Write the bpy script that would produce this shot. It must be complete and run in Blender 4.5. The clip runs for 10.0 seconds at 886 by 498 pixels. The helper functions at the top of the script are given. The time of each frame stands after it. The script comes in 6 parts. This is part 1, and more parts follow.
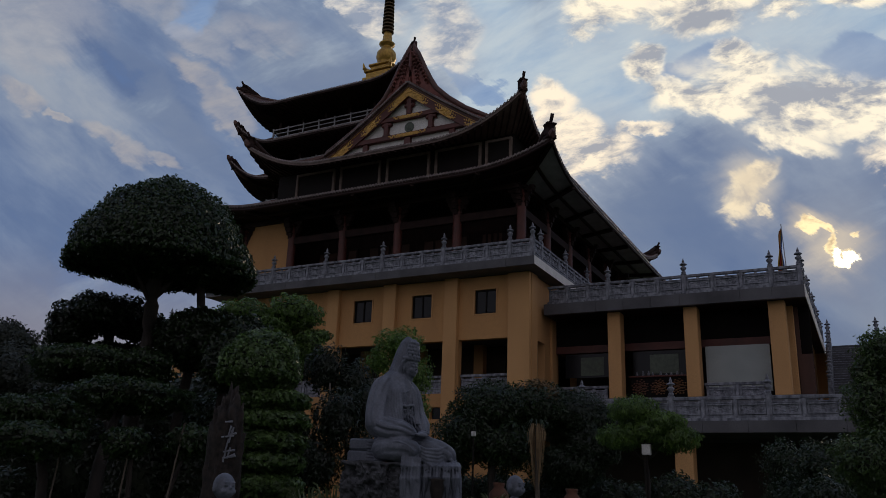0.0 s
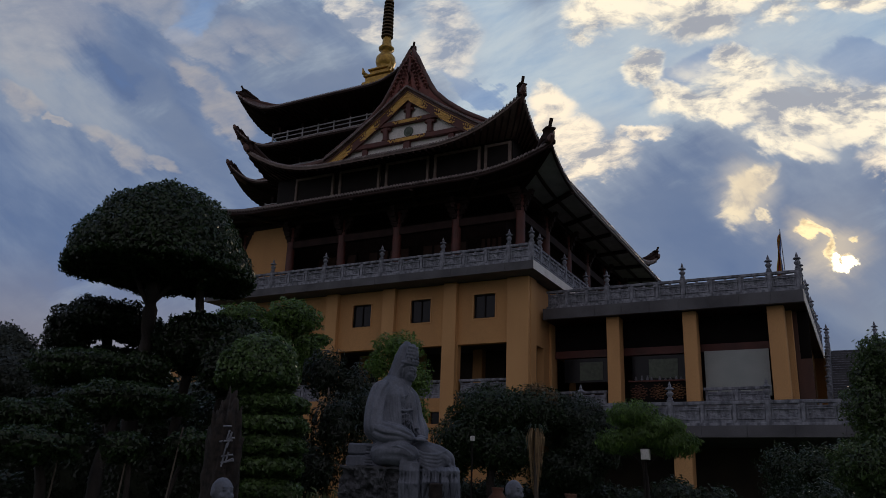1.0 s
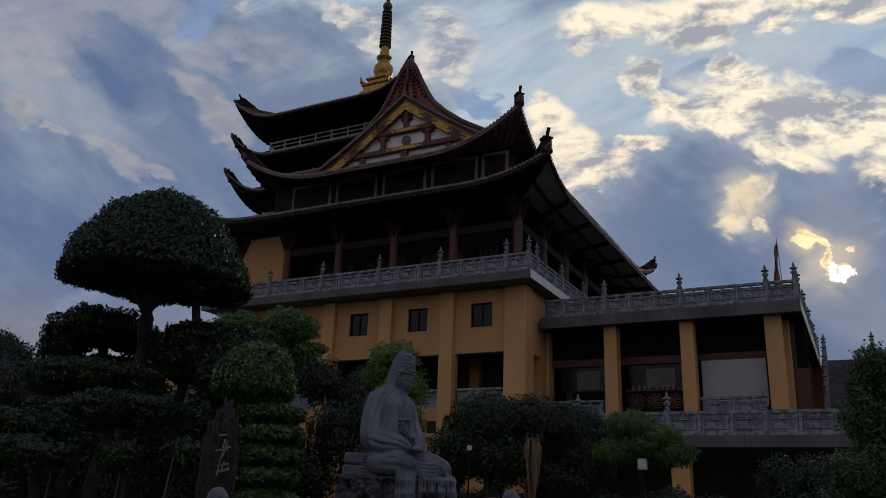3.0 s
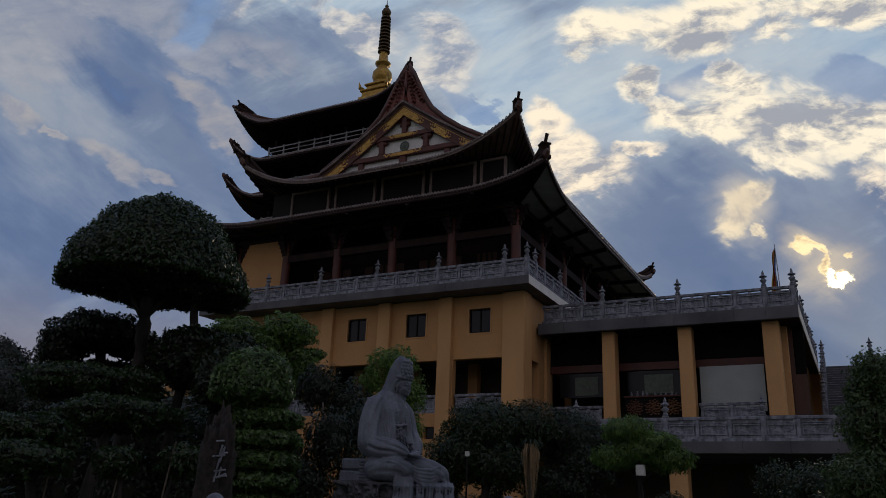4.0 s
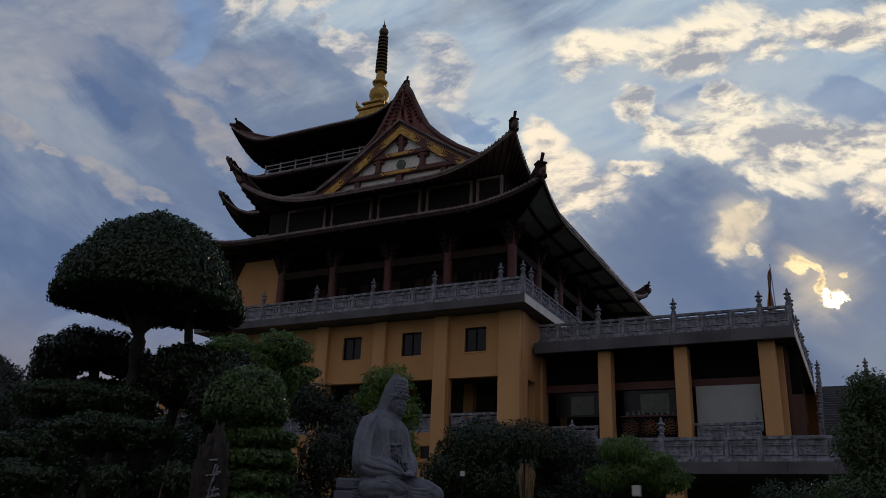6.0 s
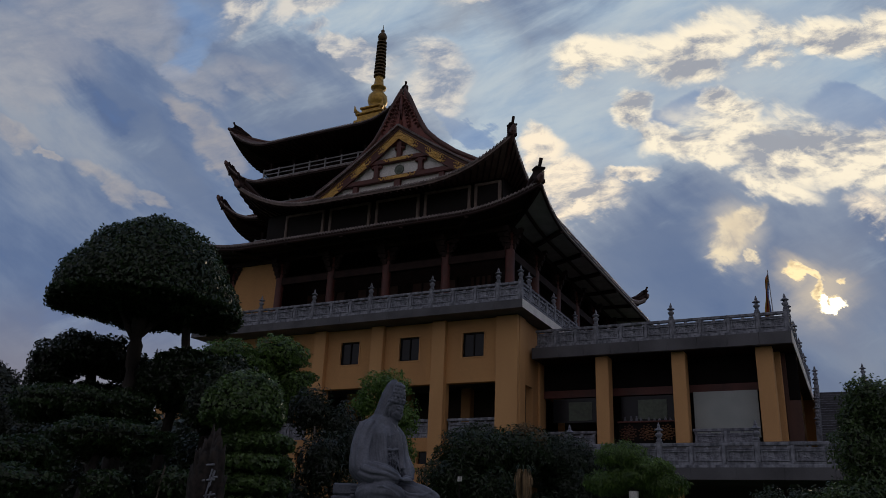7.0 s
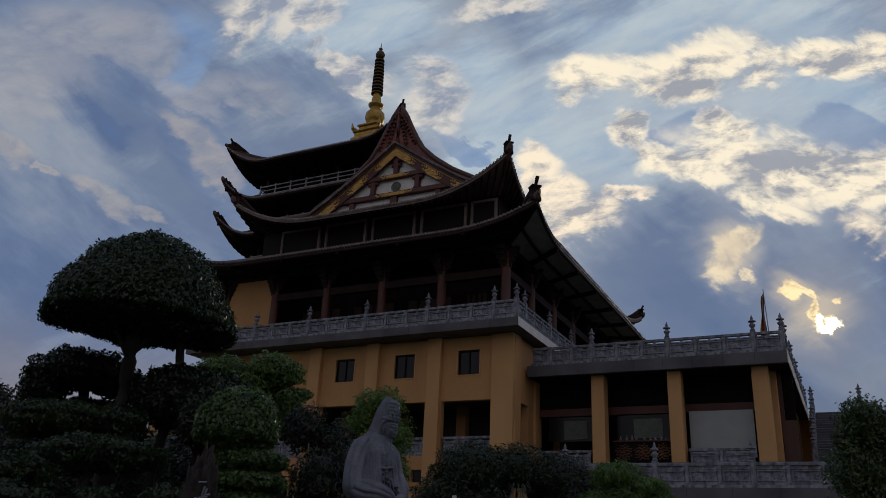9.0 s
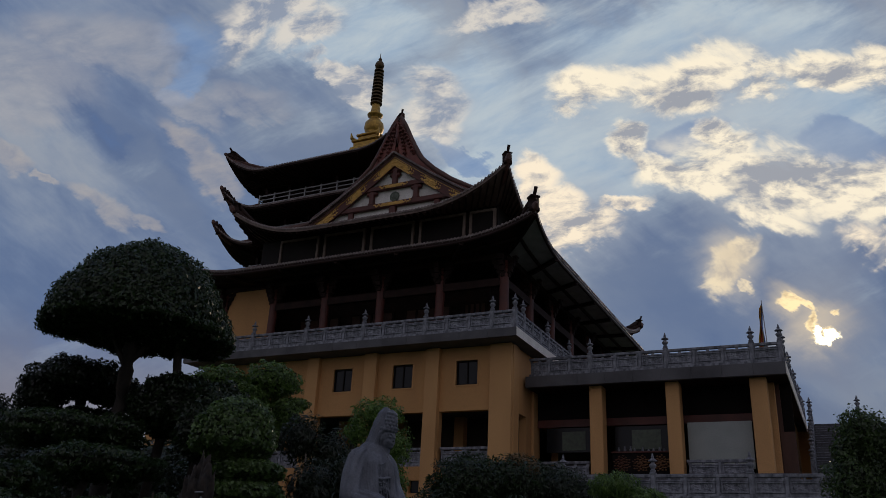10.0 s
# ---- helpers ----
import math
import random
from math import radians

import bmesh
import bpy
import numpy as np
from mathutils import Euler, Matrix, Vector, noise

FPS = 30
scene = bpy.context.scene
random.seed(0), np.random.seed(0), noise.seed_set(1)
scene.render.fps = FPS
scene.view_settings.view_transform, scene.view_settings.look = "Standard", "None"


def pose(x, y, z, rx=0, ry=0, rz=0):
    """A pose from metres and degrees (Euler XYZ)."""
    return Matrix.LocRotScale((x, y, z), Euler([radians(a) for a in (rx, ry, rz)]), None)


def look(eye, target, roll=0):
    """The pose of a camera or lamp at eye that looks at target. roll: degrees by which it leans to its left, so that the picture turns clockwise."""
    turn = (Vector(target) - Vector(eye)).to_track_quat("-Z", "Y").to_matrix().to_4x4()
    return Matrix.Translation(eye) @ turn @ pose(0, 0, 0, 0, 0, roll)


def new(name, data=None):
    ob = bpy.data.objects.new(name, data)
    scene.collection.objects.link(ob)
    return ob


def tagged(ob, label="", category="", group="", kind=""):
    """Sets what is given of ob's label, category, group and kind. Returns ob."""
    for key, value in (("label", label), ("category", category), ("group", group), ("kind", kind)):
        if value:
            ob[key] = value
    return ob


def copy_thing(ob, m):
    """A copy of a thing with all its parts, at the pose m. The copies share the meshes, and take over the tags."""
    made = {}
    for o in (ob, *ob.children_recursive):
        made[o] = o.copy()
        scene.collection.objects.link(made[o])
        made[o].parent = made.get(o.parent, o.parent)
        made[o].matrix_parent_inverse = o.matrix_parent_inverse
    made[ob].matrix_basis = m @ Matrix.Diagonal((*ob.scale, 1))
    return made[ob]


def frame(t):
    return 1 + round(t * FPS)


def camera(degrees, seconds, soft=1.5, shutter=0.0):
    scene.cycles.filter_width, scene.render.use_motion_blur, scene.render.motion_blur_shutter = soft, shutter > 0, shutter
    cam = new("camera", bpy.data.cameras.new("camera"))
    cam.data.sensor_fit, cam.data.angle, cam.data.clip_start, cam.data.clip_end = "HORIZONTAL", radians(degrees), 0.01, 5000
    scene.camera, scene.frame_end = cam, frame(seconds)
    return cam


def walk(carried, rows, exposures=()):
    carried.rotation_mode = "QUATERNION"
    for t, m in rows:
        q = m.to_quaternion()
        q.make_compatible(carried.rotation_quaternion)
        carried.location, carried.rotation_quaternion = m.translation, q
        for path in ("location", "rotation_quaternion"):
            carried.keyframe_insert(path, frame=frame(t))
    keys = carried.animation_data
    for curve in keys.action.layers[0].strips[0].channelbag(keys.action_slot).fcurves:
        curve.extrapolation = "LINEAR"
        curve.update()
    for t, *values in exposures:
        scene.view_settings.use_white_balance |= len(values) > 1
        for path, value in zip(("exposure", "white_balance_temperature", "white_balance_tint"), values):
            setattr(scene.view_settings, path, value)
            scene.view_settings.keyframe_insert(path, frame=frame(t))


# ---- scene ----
FOV = 58.1
cam = camera(FOV, 10.0, soft=0.6)
# seconds, x, y, z, pitch, roll, yaw: a tripod-like tilt upwards with a slight drift
ROWS = (
    (0, 0.0000, 0.0000, 1.6, 17.000, -1.976, 27.400),
    (0.5, 0.0020, 0.0010, 1.6, 17.160, -1.996, 27.363),
    (1, 0.0040, 0.0021, 1.6, 17.320, -2.013, 27.323),
    (1.5, 0.0060, 0.0031, 1.6, 17.480, -2.027, 27.278),
    (2, 0.0080, 0.0041, 1.6, 17.628, -2.041, 27.228),
    (2.5, 0.0100, 0.0051, 1.6, 17.805, -2.055, 27.172),
    (4, 0.0160, 0.0082, 1.6, 18.372, -2.106, 26.974),
    (4.5, 0.0181, 0.0092, 1.6, 18.678, -2.130, 26.898),
    (5, 0.0201, 0.0102, 1.6, 19.005, -2.158, 26.817),
    (5.5, 0.0221, 0.0111, 1.6, 19.412, -2.190, 26.732),
    (7, 0.0282, 0.0140, 1.6, 20.073, -2.319, 26.456),
    (7.5, 0.0302, 0.0150, 1.6, 20.292, -2.373, 26.361),
    (8, 0.0323, 0.0159, 1.6, 20.558, -2.433, 26.265),
    (8.5, 0.0343, 0.0169, 1.6, 20.933, -2.499, 26.169),
    (9, 0.0364, 0.0178, 1.6, 21.333, -2.570, 26.075),
    (9.5, 0.0384, 0.0187, 1.6, 21.740, -2.647, 25.985),
    (10, 0.0405, 0.0197, 1.6, 22.053, -2.728, 25.898),
)
walk(cam, [(t, pose(x, y, z, 90 + p, r, w)) for t, x, y, z, p, r, w in ROWS], exposures=((0, 0.0), (5, -0.06), (10, -0.12)))

# ---- world: dusk sky with broken cloud ----
SUN_DIR = Vector((-0.0018, 0.9634, 0.2681))


def build_world():
    world = bpy.data.worlds.new("dusk_sky")
    scene.world = world
    world.use_nodes = True
    nt = world.node_tree
    nt.nodes.clear()
    N, L = nt.nodes.new, nt.links.new

    def plug(sock, v):
        if isinstance(v, bpy.types.NodeSocket):
            L(v, sock)
        else:
            sock.default_value = v

    def m(op, a, b=0.0, c=0.0, clamp=False):
        n = N("ShaderNodeMath")
        n.operation, n.use_clamp = op, clamp
        for s, v in zip(n.inputs, (a, b, c)):
            plug(s, v)
        return n.outputs[0]

    def ramp(v, lo, hi, a=0.0, b=1.0):
        n = N("ShaderNodeMapRange")
        n.interpolation_type = "SMOOTHSTEP"
        for s, q in zip(n.inputs, (v, lo, hi, a, b)):
            plug(s, q)
        return n.outputs[0]

    def dot(v, w):
        n = N("ShaderNodeVectorMath")
        n.operation = "DOT_PRODUCT"
        L(v, n.inputs[0])
        n.inputs[1].default_value = w
        return n.outputs["Value"]

    def mix(f, a, b):
        n = N("ShaderNodeMix")
        n.data_type = "RGBA"
        plug(n.inputs["Factor"], f)
        for k, v in ((6, a), (7, b)):
            plug(n.inputs[k], (*v, 1.0) if isinstance(v, tuple) else v)
        return n.outputs[2]

    def fbm(vec, scale, detail=7.0, rough=0.55, dist=0.0):
        n = N("ShaderNodeTexNoise")
        n.inputs["Scale"].default_value, n.inputs["Detail"].default_value = scale, detail
        n.inputs["Roughness"].default_value, n.inputs["Distortion"].default_value = rough, dist
        L(vec, n.inputs["Vector"])
        return n.outputs["Fac"]

    way = N("ShaderNodeTexCoord").outputs["Generated"]
    # chart of the western sky: u to the right, v up, about the middle of the view
    ahead = m("MAXIMUM", dot(way, (-0.4492, 0.8443, 0.2922)), 0.12)
    west = ramp(dot(way, (-0.4492, 0.8443, 0.2922)), 0.2, 0.6)
    u = m("DIVIDE", dot(way, (0.8873, 0.4599, 0.0349)), ahead)
    v = m("DIVIDE", dot(way, (0.1049, -0.2749, 0.9557)), ahead)
    comb = N("ShaderNodeCombineXYZ")
    L(u, comb.inputs[0])
    L(v, comb.inputs[1])

    def turned(deg, sx, sy, off):
        n, k = N("ShaderNodeMapping"), N("ShaderNodeMapping")
        n.inputs["Rotation"].default_value = (0, 0, radians(deg))
        k.inputs["Location"].default_value = off
        k.inputs["Scale"].default_value = (sx, sy, 1)
        L(comb.outputs[0], n.inputs["Vector"])
        L(n.outputs[0], k.inputs["Vector"])
        return k.outputs[0]

    def warped(src, amount, scale, detail=3.0):
        """Chart places pushed about by noise, so that cloud edges curl."""
        n = N("ShaderNodeTexNoise")
        n.inputs["Scale"].default_value, n.inputs["Detail"].default_value = scale, detail
        L(src, n.inputs["Vector"])
        k = N("ShaderNodeVectorMath")
        k.operation = "MULTIPLY_ADD"
        L(n.outputs["Color"], k.inputs[0])
        k.inputs[1].default_value = (amount, amount, 0)
        off = N("ShaderNodeVectorMath")
        off.operation = "ADD"
        off.inputs[1].default_value = (-amount / 2, -amount / 2, 0)
        L(src, off.inputs[0])
        L(off.outputs[0], k.inputs[2])
        return k.outputs[0]

    def moved(src, du, dv):
        n = N("ShaderNodeVectorMath")
        n.operation = "ADD"
        L(src, n.inputs[0])
        n.inputs[1].default_value = (du, dv, 0)
        return n.outputs[0]

    # wind-drawn cloud: lying nearly level in the north-west, falling to the right in the south-west
    level = warped(turned(-9, 0.72, 1.35, (3.7, 1.9, 0.4)), 0.10, 5.0)
    streak = warped(turned(36, 0.55, 1.35, (1.3, 5.1, 2.2)), 0.10, 4.0)
    big = fbm(streak, 3.0, 5.0, 0.5)
    soft = fbm(streak, 7.5, 10.0, 0.58)
    wide = fbm(level, 5.0, 7.0, 0.52)
    fine = fbm(level, 10.0, 12.0, 0.62)
    # the same cloud a little nearer the sun: their difference lights its rims
    toward = fbm(moved(level, 0.010, -0.016), 10.0, 12.0, 0.62)
    rim = m("MULTIPLY", m("SUBTRACT", fine, toward), 8.0)
    tuft = fbm(warped(level, 0.03, 20.0), 30.0, 9.0, 0.66)
    grit = m("ADD", m("MULTIPLY", fine, 0.72), m("MULTIPLY", tuft, 0.28))
    wisp = fbm(warped(turned(-24, 0.45, 1.5, (8.2, 0.7, 1.1)), 0.07, 7.0), 13.0, 10.0, 0.62)

    def wobble(axis, a_, b_):
        return m("ADD", axis, m("ADD", m("MULTIPLY", m("SUBTRACT", a_, 0.5), 0.13), m("MULTIPLY", m("SUBTRACT", b_, 0.5), 0.05)))

    wob_u, wob_v = wobble(u, wide, wisp), wobble(v, soft, fine)

    def patch(cx, cy, ru, rv, lean=0.0):
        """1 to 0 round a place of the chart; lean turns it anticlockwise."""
        a, b = m("SUBTRACT", wob_u, (cx - 784) / 1411.6), m("SUBTRACT", wob_v, (441 - cy) / 1411.6)
        c, s = math.cos(radians(lean)), math.sin(radians(lean))
        p = m("DIVIDE", m("ADD", m("MULTIPLY", a, c), m("MULTIPLY", b, s)), ru / 1411.6)
        q = m("DIVIDE", m("SUBTRACT", m("MULTIPLY", b, c), m("MULTIPLY", a, s)), rv / 1411.6)
        d = m("SQRT", m("ADD", m("MULTIPLY", p, p), m("MULTIPLY", q, q)))
        return m("SUBTRACT", 1.0, d, clamp=True)

    def union(ps):
        r = ps[0]
        for p in ps[1:]:
            r = m("MAXIMUM", r, p)
        return m("MULTIPLY", r, west)

    def dense(mask, by, torn=2.6, fill=1.5):
        """How much cloud there is: below 0 none, above 1 thick."""
        d = m("ADD", m("MULTIPLY", mask, fill), m("MULTIPLY", m("SUBTRACT", by, 0.5), torn))
        return m("SUBTRACT", d, m("MULTIPLY", ramp(mask, 0.40, 0.0), 0.9))

    sky = N("ShaderNodeTexSky")
    sky.sky_type, sky.sun_disc = "NISHITA", False
    sky.sun_elevation, sky.sun_rotation = radians(15.5), radians(0.1)
    sky.air_density, sky.dust_density, sky.ozone_density = 1.0, 1.2, 3.0
    blue = N("ShaderNodeVectorMath")
    blue.operation = "SCALE"
    L(sky.outputs[0], blue.inputs[0])
    blue.inputs[3].default_value = 0.05
    clear = mix(0.75, blue.outputs[0], (0.125, 0.225, 0.470))

    # grey-blue layer cloud in long soft rolls
    slate = mix(ramp(soft, 0.32, 0.68), (0.108, 0.160, 0.292), (0.165, 0.228, 0.365))
    light = mix(ramp(soft, 0.32, 0.68), (0.200, 0.262, 0.385), (0.315, 0.355, 0.425))
    body = mix(ramp(m("ADD", m("MULTIPLY", big, 0.65), m("MULTIPLY", soft, 0.35)), 0.42, 0.62), slate, light)
    gaps = ramp(m("ADD", m("MULTIPLY", big, 0.5), m("MULTIPLY", soft, 0.5)), 0.43, 0.33)
    col = mix(m("MULTIPLY", gaps, 0.75), body, clear)
    # broad dim banks
    bank = union([patch(1190, 400, 300, 150, -8), patch(1460, 330, 190, 90, 5), patch(1400, 430, 330, 140), patch(1260, 245, 150, 60, 4), patch(290, 190, 260, 46, -48), patch(560, 120, 150, 70, -10)])
    col = mix(m("MULTIPLY", ramp(m("ADD", bank, m("MULTIPLY", m("SUBTRACT", soft, 0.5), 0.6)), 0.05, 0.55), 0.85), col, mix(ramp(wide, 0.3, 0.7), (0.128, 0.182, 0.312), (0.190, 0.240, 0.345)))
    # thin bright veil between the spire and the sun
    veil = union([patch(1040, 120, 330, 230, 12), patch(1480, 60, 260, 130, 0), patch(1270, 30, 380, 200), patch(850, 40, 170, 150), patch(1090, 210, 120, 90), patch(1280, -80, 460, 130, 4), patch(640, -70, 260, 110, 10)])
    col = mix(m("MULTIPLY", ramp(m("ADD", veil, m("MULTIPLY", m("SUBTRACT", m("ADD", m("MULTIPLY", wide, 0.4), m("MULTIPLY", wisp, 0.6)), 0.5), 1.5)), 0.04, 0.62), 0.9), col, mix(ramp(wisp, 0.32, 0.66), (0.345, 0.465, 0.610), (0.545, 0.625, 0.675)))
    # deep blue holes
    hole = union([patch(1290, 76, 95, 40, 24), patch(1222, 128, 62, 30, 40), patch(1555, 112, 110, 55, -14), patch(335, -45, 70, 120, 70), patch(345, 20, 70, 40, 30), patch(845, 140, 110, 28, -24)])
    col = mix(m("MULTIPLY", ramp(dense(hole, wide, 3.0), 0.0, 1.0), 0.85), col, mix(ramp(wisp, 0.35, 0.7), (0.150, 0.250, 0.460), (0.245, 0.350, 0.540)))

    def cloud(under, mask, by, torn, fill, dim_c, bright_c, strength=0.96, thin_glow=0.55, lace=1.0):
        """Backlit cloud: bright where it is thin and on the rims that face the sun, grey where it is thick."""
        d = dense(mask, by, torn, fill)
        body_ = ramp(d, 0.5, 1.7)
        glow = m("ADD", m("MULTIPLY", m("SUBTRACT", 1.0, body_), thin_glow), m("MULTIPLY", m("ADD", rim, m("ADD", m("MULTIPLY", m("SUBTRACT", wisp, 0.5), 1.2), m("MULTIPLY", m("SUBTRACT", tuft, 0.5), 2.8))), lace))
        glow = m("ADD", glow, 0.34, clamp=True)
        veiled = m("MULTIPLY", ramp(d, -0.45, 1.15), ramp(mask, 0.0, 0.55))
        return mix(m("MULTIPLY", veiled, strength), under, mix(glow, dim_c, bright_c))

    # sun-lit cream cloud
    halo = union([patch(1420, 180, 420, 190, -12), patch(1270, -10, 460, 120, 10), patch(1040, 270, 190, 110, 10), patch(1310, 335, 120, 90, 40), patch(790, 80, 110, 120)])
    col = mix(m("MULTIPLY", ramp(m("ADD", halo, m("MULTIPLY", m("SUBTRACT", wide, 0.5), 0.7)), 0.0, 0.75), 0.55), col, (0.420, 0.465, 0.530))
    warm = union([patch(1075, 18, 150, 62, 24), patch(1230, -15, 260, 78, 12), patch(1470, -32, 300, 62, 5), patch(1160, 118, 50, 60, -40), patch(1205, 170, 60, 46, -20), patch(1290, 172, 180, 54, 6),
                  patch(1420, 165, 250, 92, -14), patch(1560, 205, 170, 80, -6), patch(1340, 82, 95, 48, -24), patch(1400, 240, 120, 44, -14)])
    col = cloud(col, warm, grit, 6.5, 1.9, (0.370, 0.385, 0.430), (1.08, 0.955, 0.735))
    low = union([patch(985, 200, 60, 60, -50), patch(1040, 292, 110, 40, 6), patch(1010, 250, 70, 60, 0), patch(1120, 246, 86, 24, 20), patch(1572, 300, 80, 50, -30)])
    col = cloud(col, low, grit, 6.0, 1.9, (0.390, 0.395, 0.430), (1.08, 0.92, 0.70))
    flame = union([patch(1330, 318, 72, 32, 52), patch(1290, 352, 64, 46, 60), patch(1336, 372, 26, 13, 0)])
    col = cloud(col, flame, grit, 4.6, 1.9, (0.460, 0.430, 0.410), (1.12, 0.93, 0.62), 0.92)
    # paler heaps towards the spire and the north
    puffs = union([patch(440, -78, 110, 60, 60), patch(560, -70, 120, 56, 30), patch(500, -120, 160, 60, 20), patch(568, -14, 62, 22, 16), patch(650, 24, 120, 36, -16), patch(800, 70, 64, 84, -55), patch(790, 20, 70, 60), patch(900, -110, 150, 40, 5)])
    col = cloud(col, puffs, grit, 6.5, 1.6, (0.300, 0.345, 0.440), (0.760, 0.710, 0.640), 0.92, 0.4)
    heap = union([patch(180, -50, 210, 90, -14), patch(270, -36, 90, 60, -40), patch(60, 20, 190, 110, -20), patch(360, 60, 120, 40, -30), patch(470, 60, 150, 40, -10)])
    col = cloud(col, heap, soft, 3.2, 1.1, (0.235, 0.270, 0.360), (0.430, 0.425, 0.450), 0.7, 0.25, 0.35)
    dim = union([patch(372, 140, 120, 40, -34), patch(210, 252, 110, 36, -36), patch(108, 192, 46, 15, -34), patch(30, 160, 70, 44, -20), patch(400, 190, 80, 40, -50), patch(290, 296, 50, 22, -30)])
    col = cloud(col, dim, soft, 2.6, 1.5, (0.290, 0.300, 0.360), (0.520, 0.465, 0.420), 0.55, 0.5, 0.5)
    dusk = ramp(dot(way, (0, 0, 1)), 0.27, 0.13)
    col = mix(m("MULTIPLY", dusk, 0.85), col, mix(ramp(u, -0.5, 0.35), (0.245, 0.235, 0.275), (0.175, 0.210, 0.290)))
    # the gap with the sun behind it
    shine = union([patch(1475, 425, 190, 150)])
    col = mix(m("MULTIPLY", m("MULTIPLY", shine, shine), 0.6), col, (0.480, 0.440, 0.410))
    aura = union([patch(1490, 424, 95, 58, -10), patch(1440, 388, 80, 44, -6), patch(1310, 335, 90, 80, 40)])
    col = mix(m("MULTIPLY", ramp(m("ADD", aura, m("MULTIPLY", m("SUBTRACT", grit, 0.5), 0.5)), 0.0, 1.0), 0.75), col, (0.700, 0.590, 0.450))
    gap = union([patch(1502, 446, 42, 16, -4), patch(1484, 424, 15, 36, 22), patch(1440, 390, 50, 13, -6), patch(1470, 398, 20, 15, -40), patch(1520, 418, 12, 11)])
    col = cloud(col, gap, grit, 4.5, 1.7, (0.640, 0.480, 0.300), (1.25, 0.98, 0.55), 1.0, 0.7)
    core_d = dense(union([patch(1504, 448, 44, 14, -3), patch(1490, 438, 14, 18, 20)]), grit, 3.0, 2.0)
    col = mix(ramp(core_d, 0.25, 1.3), col, (3.4, 3.0, 2.0))
    # the eastern sky behind the viewer is already dim
    col = mix(ramp(dot(way, (-0.4492, 0.8443, 0.2922)), 0.55, -0.2), col, (0.285, 0.272, 0.315))
    bg = N("ShaderNodeBackground")
    L(col, bg.inputs[0])
    bg.inputs[1].default_value = 1.0
    L(bg.outputs[0], N("ShaderNodeOutputWorld").inputs[0])


build_world()
sun = new("sun", bpy.data.lights.new("sun", "SUN"))
sun.data.energy, sun.data.angle, sun.data.color = 0.5, radians(12), (1.0, 0.82, 0.58)
sun.matrix_world = look((0, 0, 60), Vector((0, 0, 60)) - SUN_DIR)


# ---- materials ----
def mat(name, color, rough=0.8, color2=None, scale=4.0, bump=0.15, grain=40.0, metal=0.0, spread=0.0, streak=1.0, spec=0.5):
    """A surface with stains at a large and grain at a small scale; streak stretches the stains upright."""
    ma = bpy.data.materials.new(name)
    ma.use_nodes = True
    nt = ma.node_tree
    N, L = nt.nodes.new, nt.links.new
    b = nt.nodes["Principled BSDF"]
    color2 = color2 or tuple(c * 0.72 for c in color)
    tc = N("ShaderNodeTexCoord")
    mp = N("ShaderNodeMapping")
    mp.inputs["Scale"].default_value = (1, 1, 1 / streak)
    L(tc.outputs["Object"], mp.inputs[0])
    n1, n2 = N("ShaderNodeTexNoise"), N("ShaderNodeTexNoise")
    n1.inputs["Scale"].default_value, n1.inputs["Detail"].default_value = 1 / scale * 3, 6
    n2.inputs["Scale"].default_value, n2.inputs["Detail"].default_value = grain, 4
    L(mp.outputs[0], n1.inputs["Vector"])
    L(tc.outputs["Object"], n2.inputs["Vector"])
    r = N("ShaderNodeMapRange")
    r.inputs[1].default_value, r.inputs[2].default_value = 0.35, 0.68
    L(n1.outputs[0], r.inputs[0])
    mx = N("ShaderNodeMix")
    mx.data_type = "RGBA"
    L(r.outputs[0], mx.inputs[0])
    mx.inputs[6].default_value, mx.inputs[7].default_value = (*color, 1), (*color2, 1)
    hv = N("ShaderNodeHueSaturation")
    L(mx.outputs[2], hv.inputs["Color"])
    val = N("ShaderNodeMapRange")
    val.inputs[1].default_value, val.inputs[2].default_value = 0.25, 0.75
    val.inputs[3].default_value, val.inputs[4].default_value = 0.82, 1.18
    L(n2.outputs[0], val.inputs[0])
    if spread:
        info = N("ShaderNodeNewGeometry")
        oi = N("ShaderNodeObjectInfo")
        add = N("ShaderNodeMath")
        add.operation = "ADD"
        L(info.outputs["Random Per Island"], add.inputs[0])
        L(oi.outputs["Random"], add.inputs[1])
        mr = N("ShaderNodeMapRange")
        mr.inputs[1].default_value, mr.inputs[2].default_value = 0.0, 2.0
        mr.inputs[3].default_value, mr.inputs[4].default_value = 1 - spread, 1 + spread
        L(add.outputs[0], mr.inputs[0])
        mu = N("ShaderNodeMath")
        mu.operation = "MULTIPLY"
        L(mr.outputs[0], mu.inputs[0])
        L(val.outputs[0], mu.inputs[1])
        L(mu.outputs[0], hv.inputs["Value"])
    else:
        L(val.outputs[0], hv.inputs["Value"])
    L(hv.outputs[0], b.inputs["Base Color"])
    b.inputs["Roughness"].default_value, b.inputs["Metallic"].default_value = rough, metal
    b.inputs["Specular IOR Level"].default_value = spec
    if bump:
        bp = N("ShaderNodeBump")
        bp.inputs["Strength"].default_value, bp.inputs["Distance"].default_value = bump, 0.02
        L(n2.outputs[0], bp.inputs["Height"])
        L(bp.outputs[0], b.inputs["Normal"])
    return ma


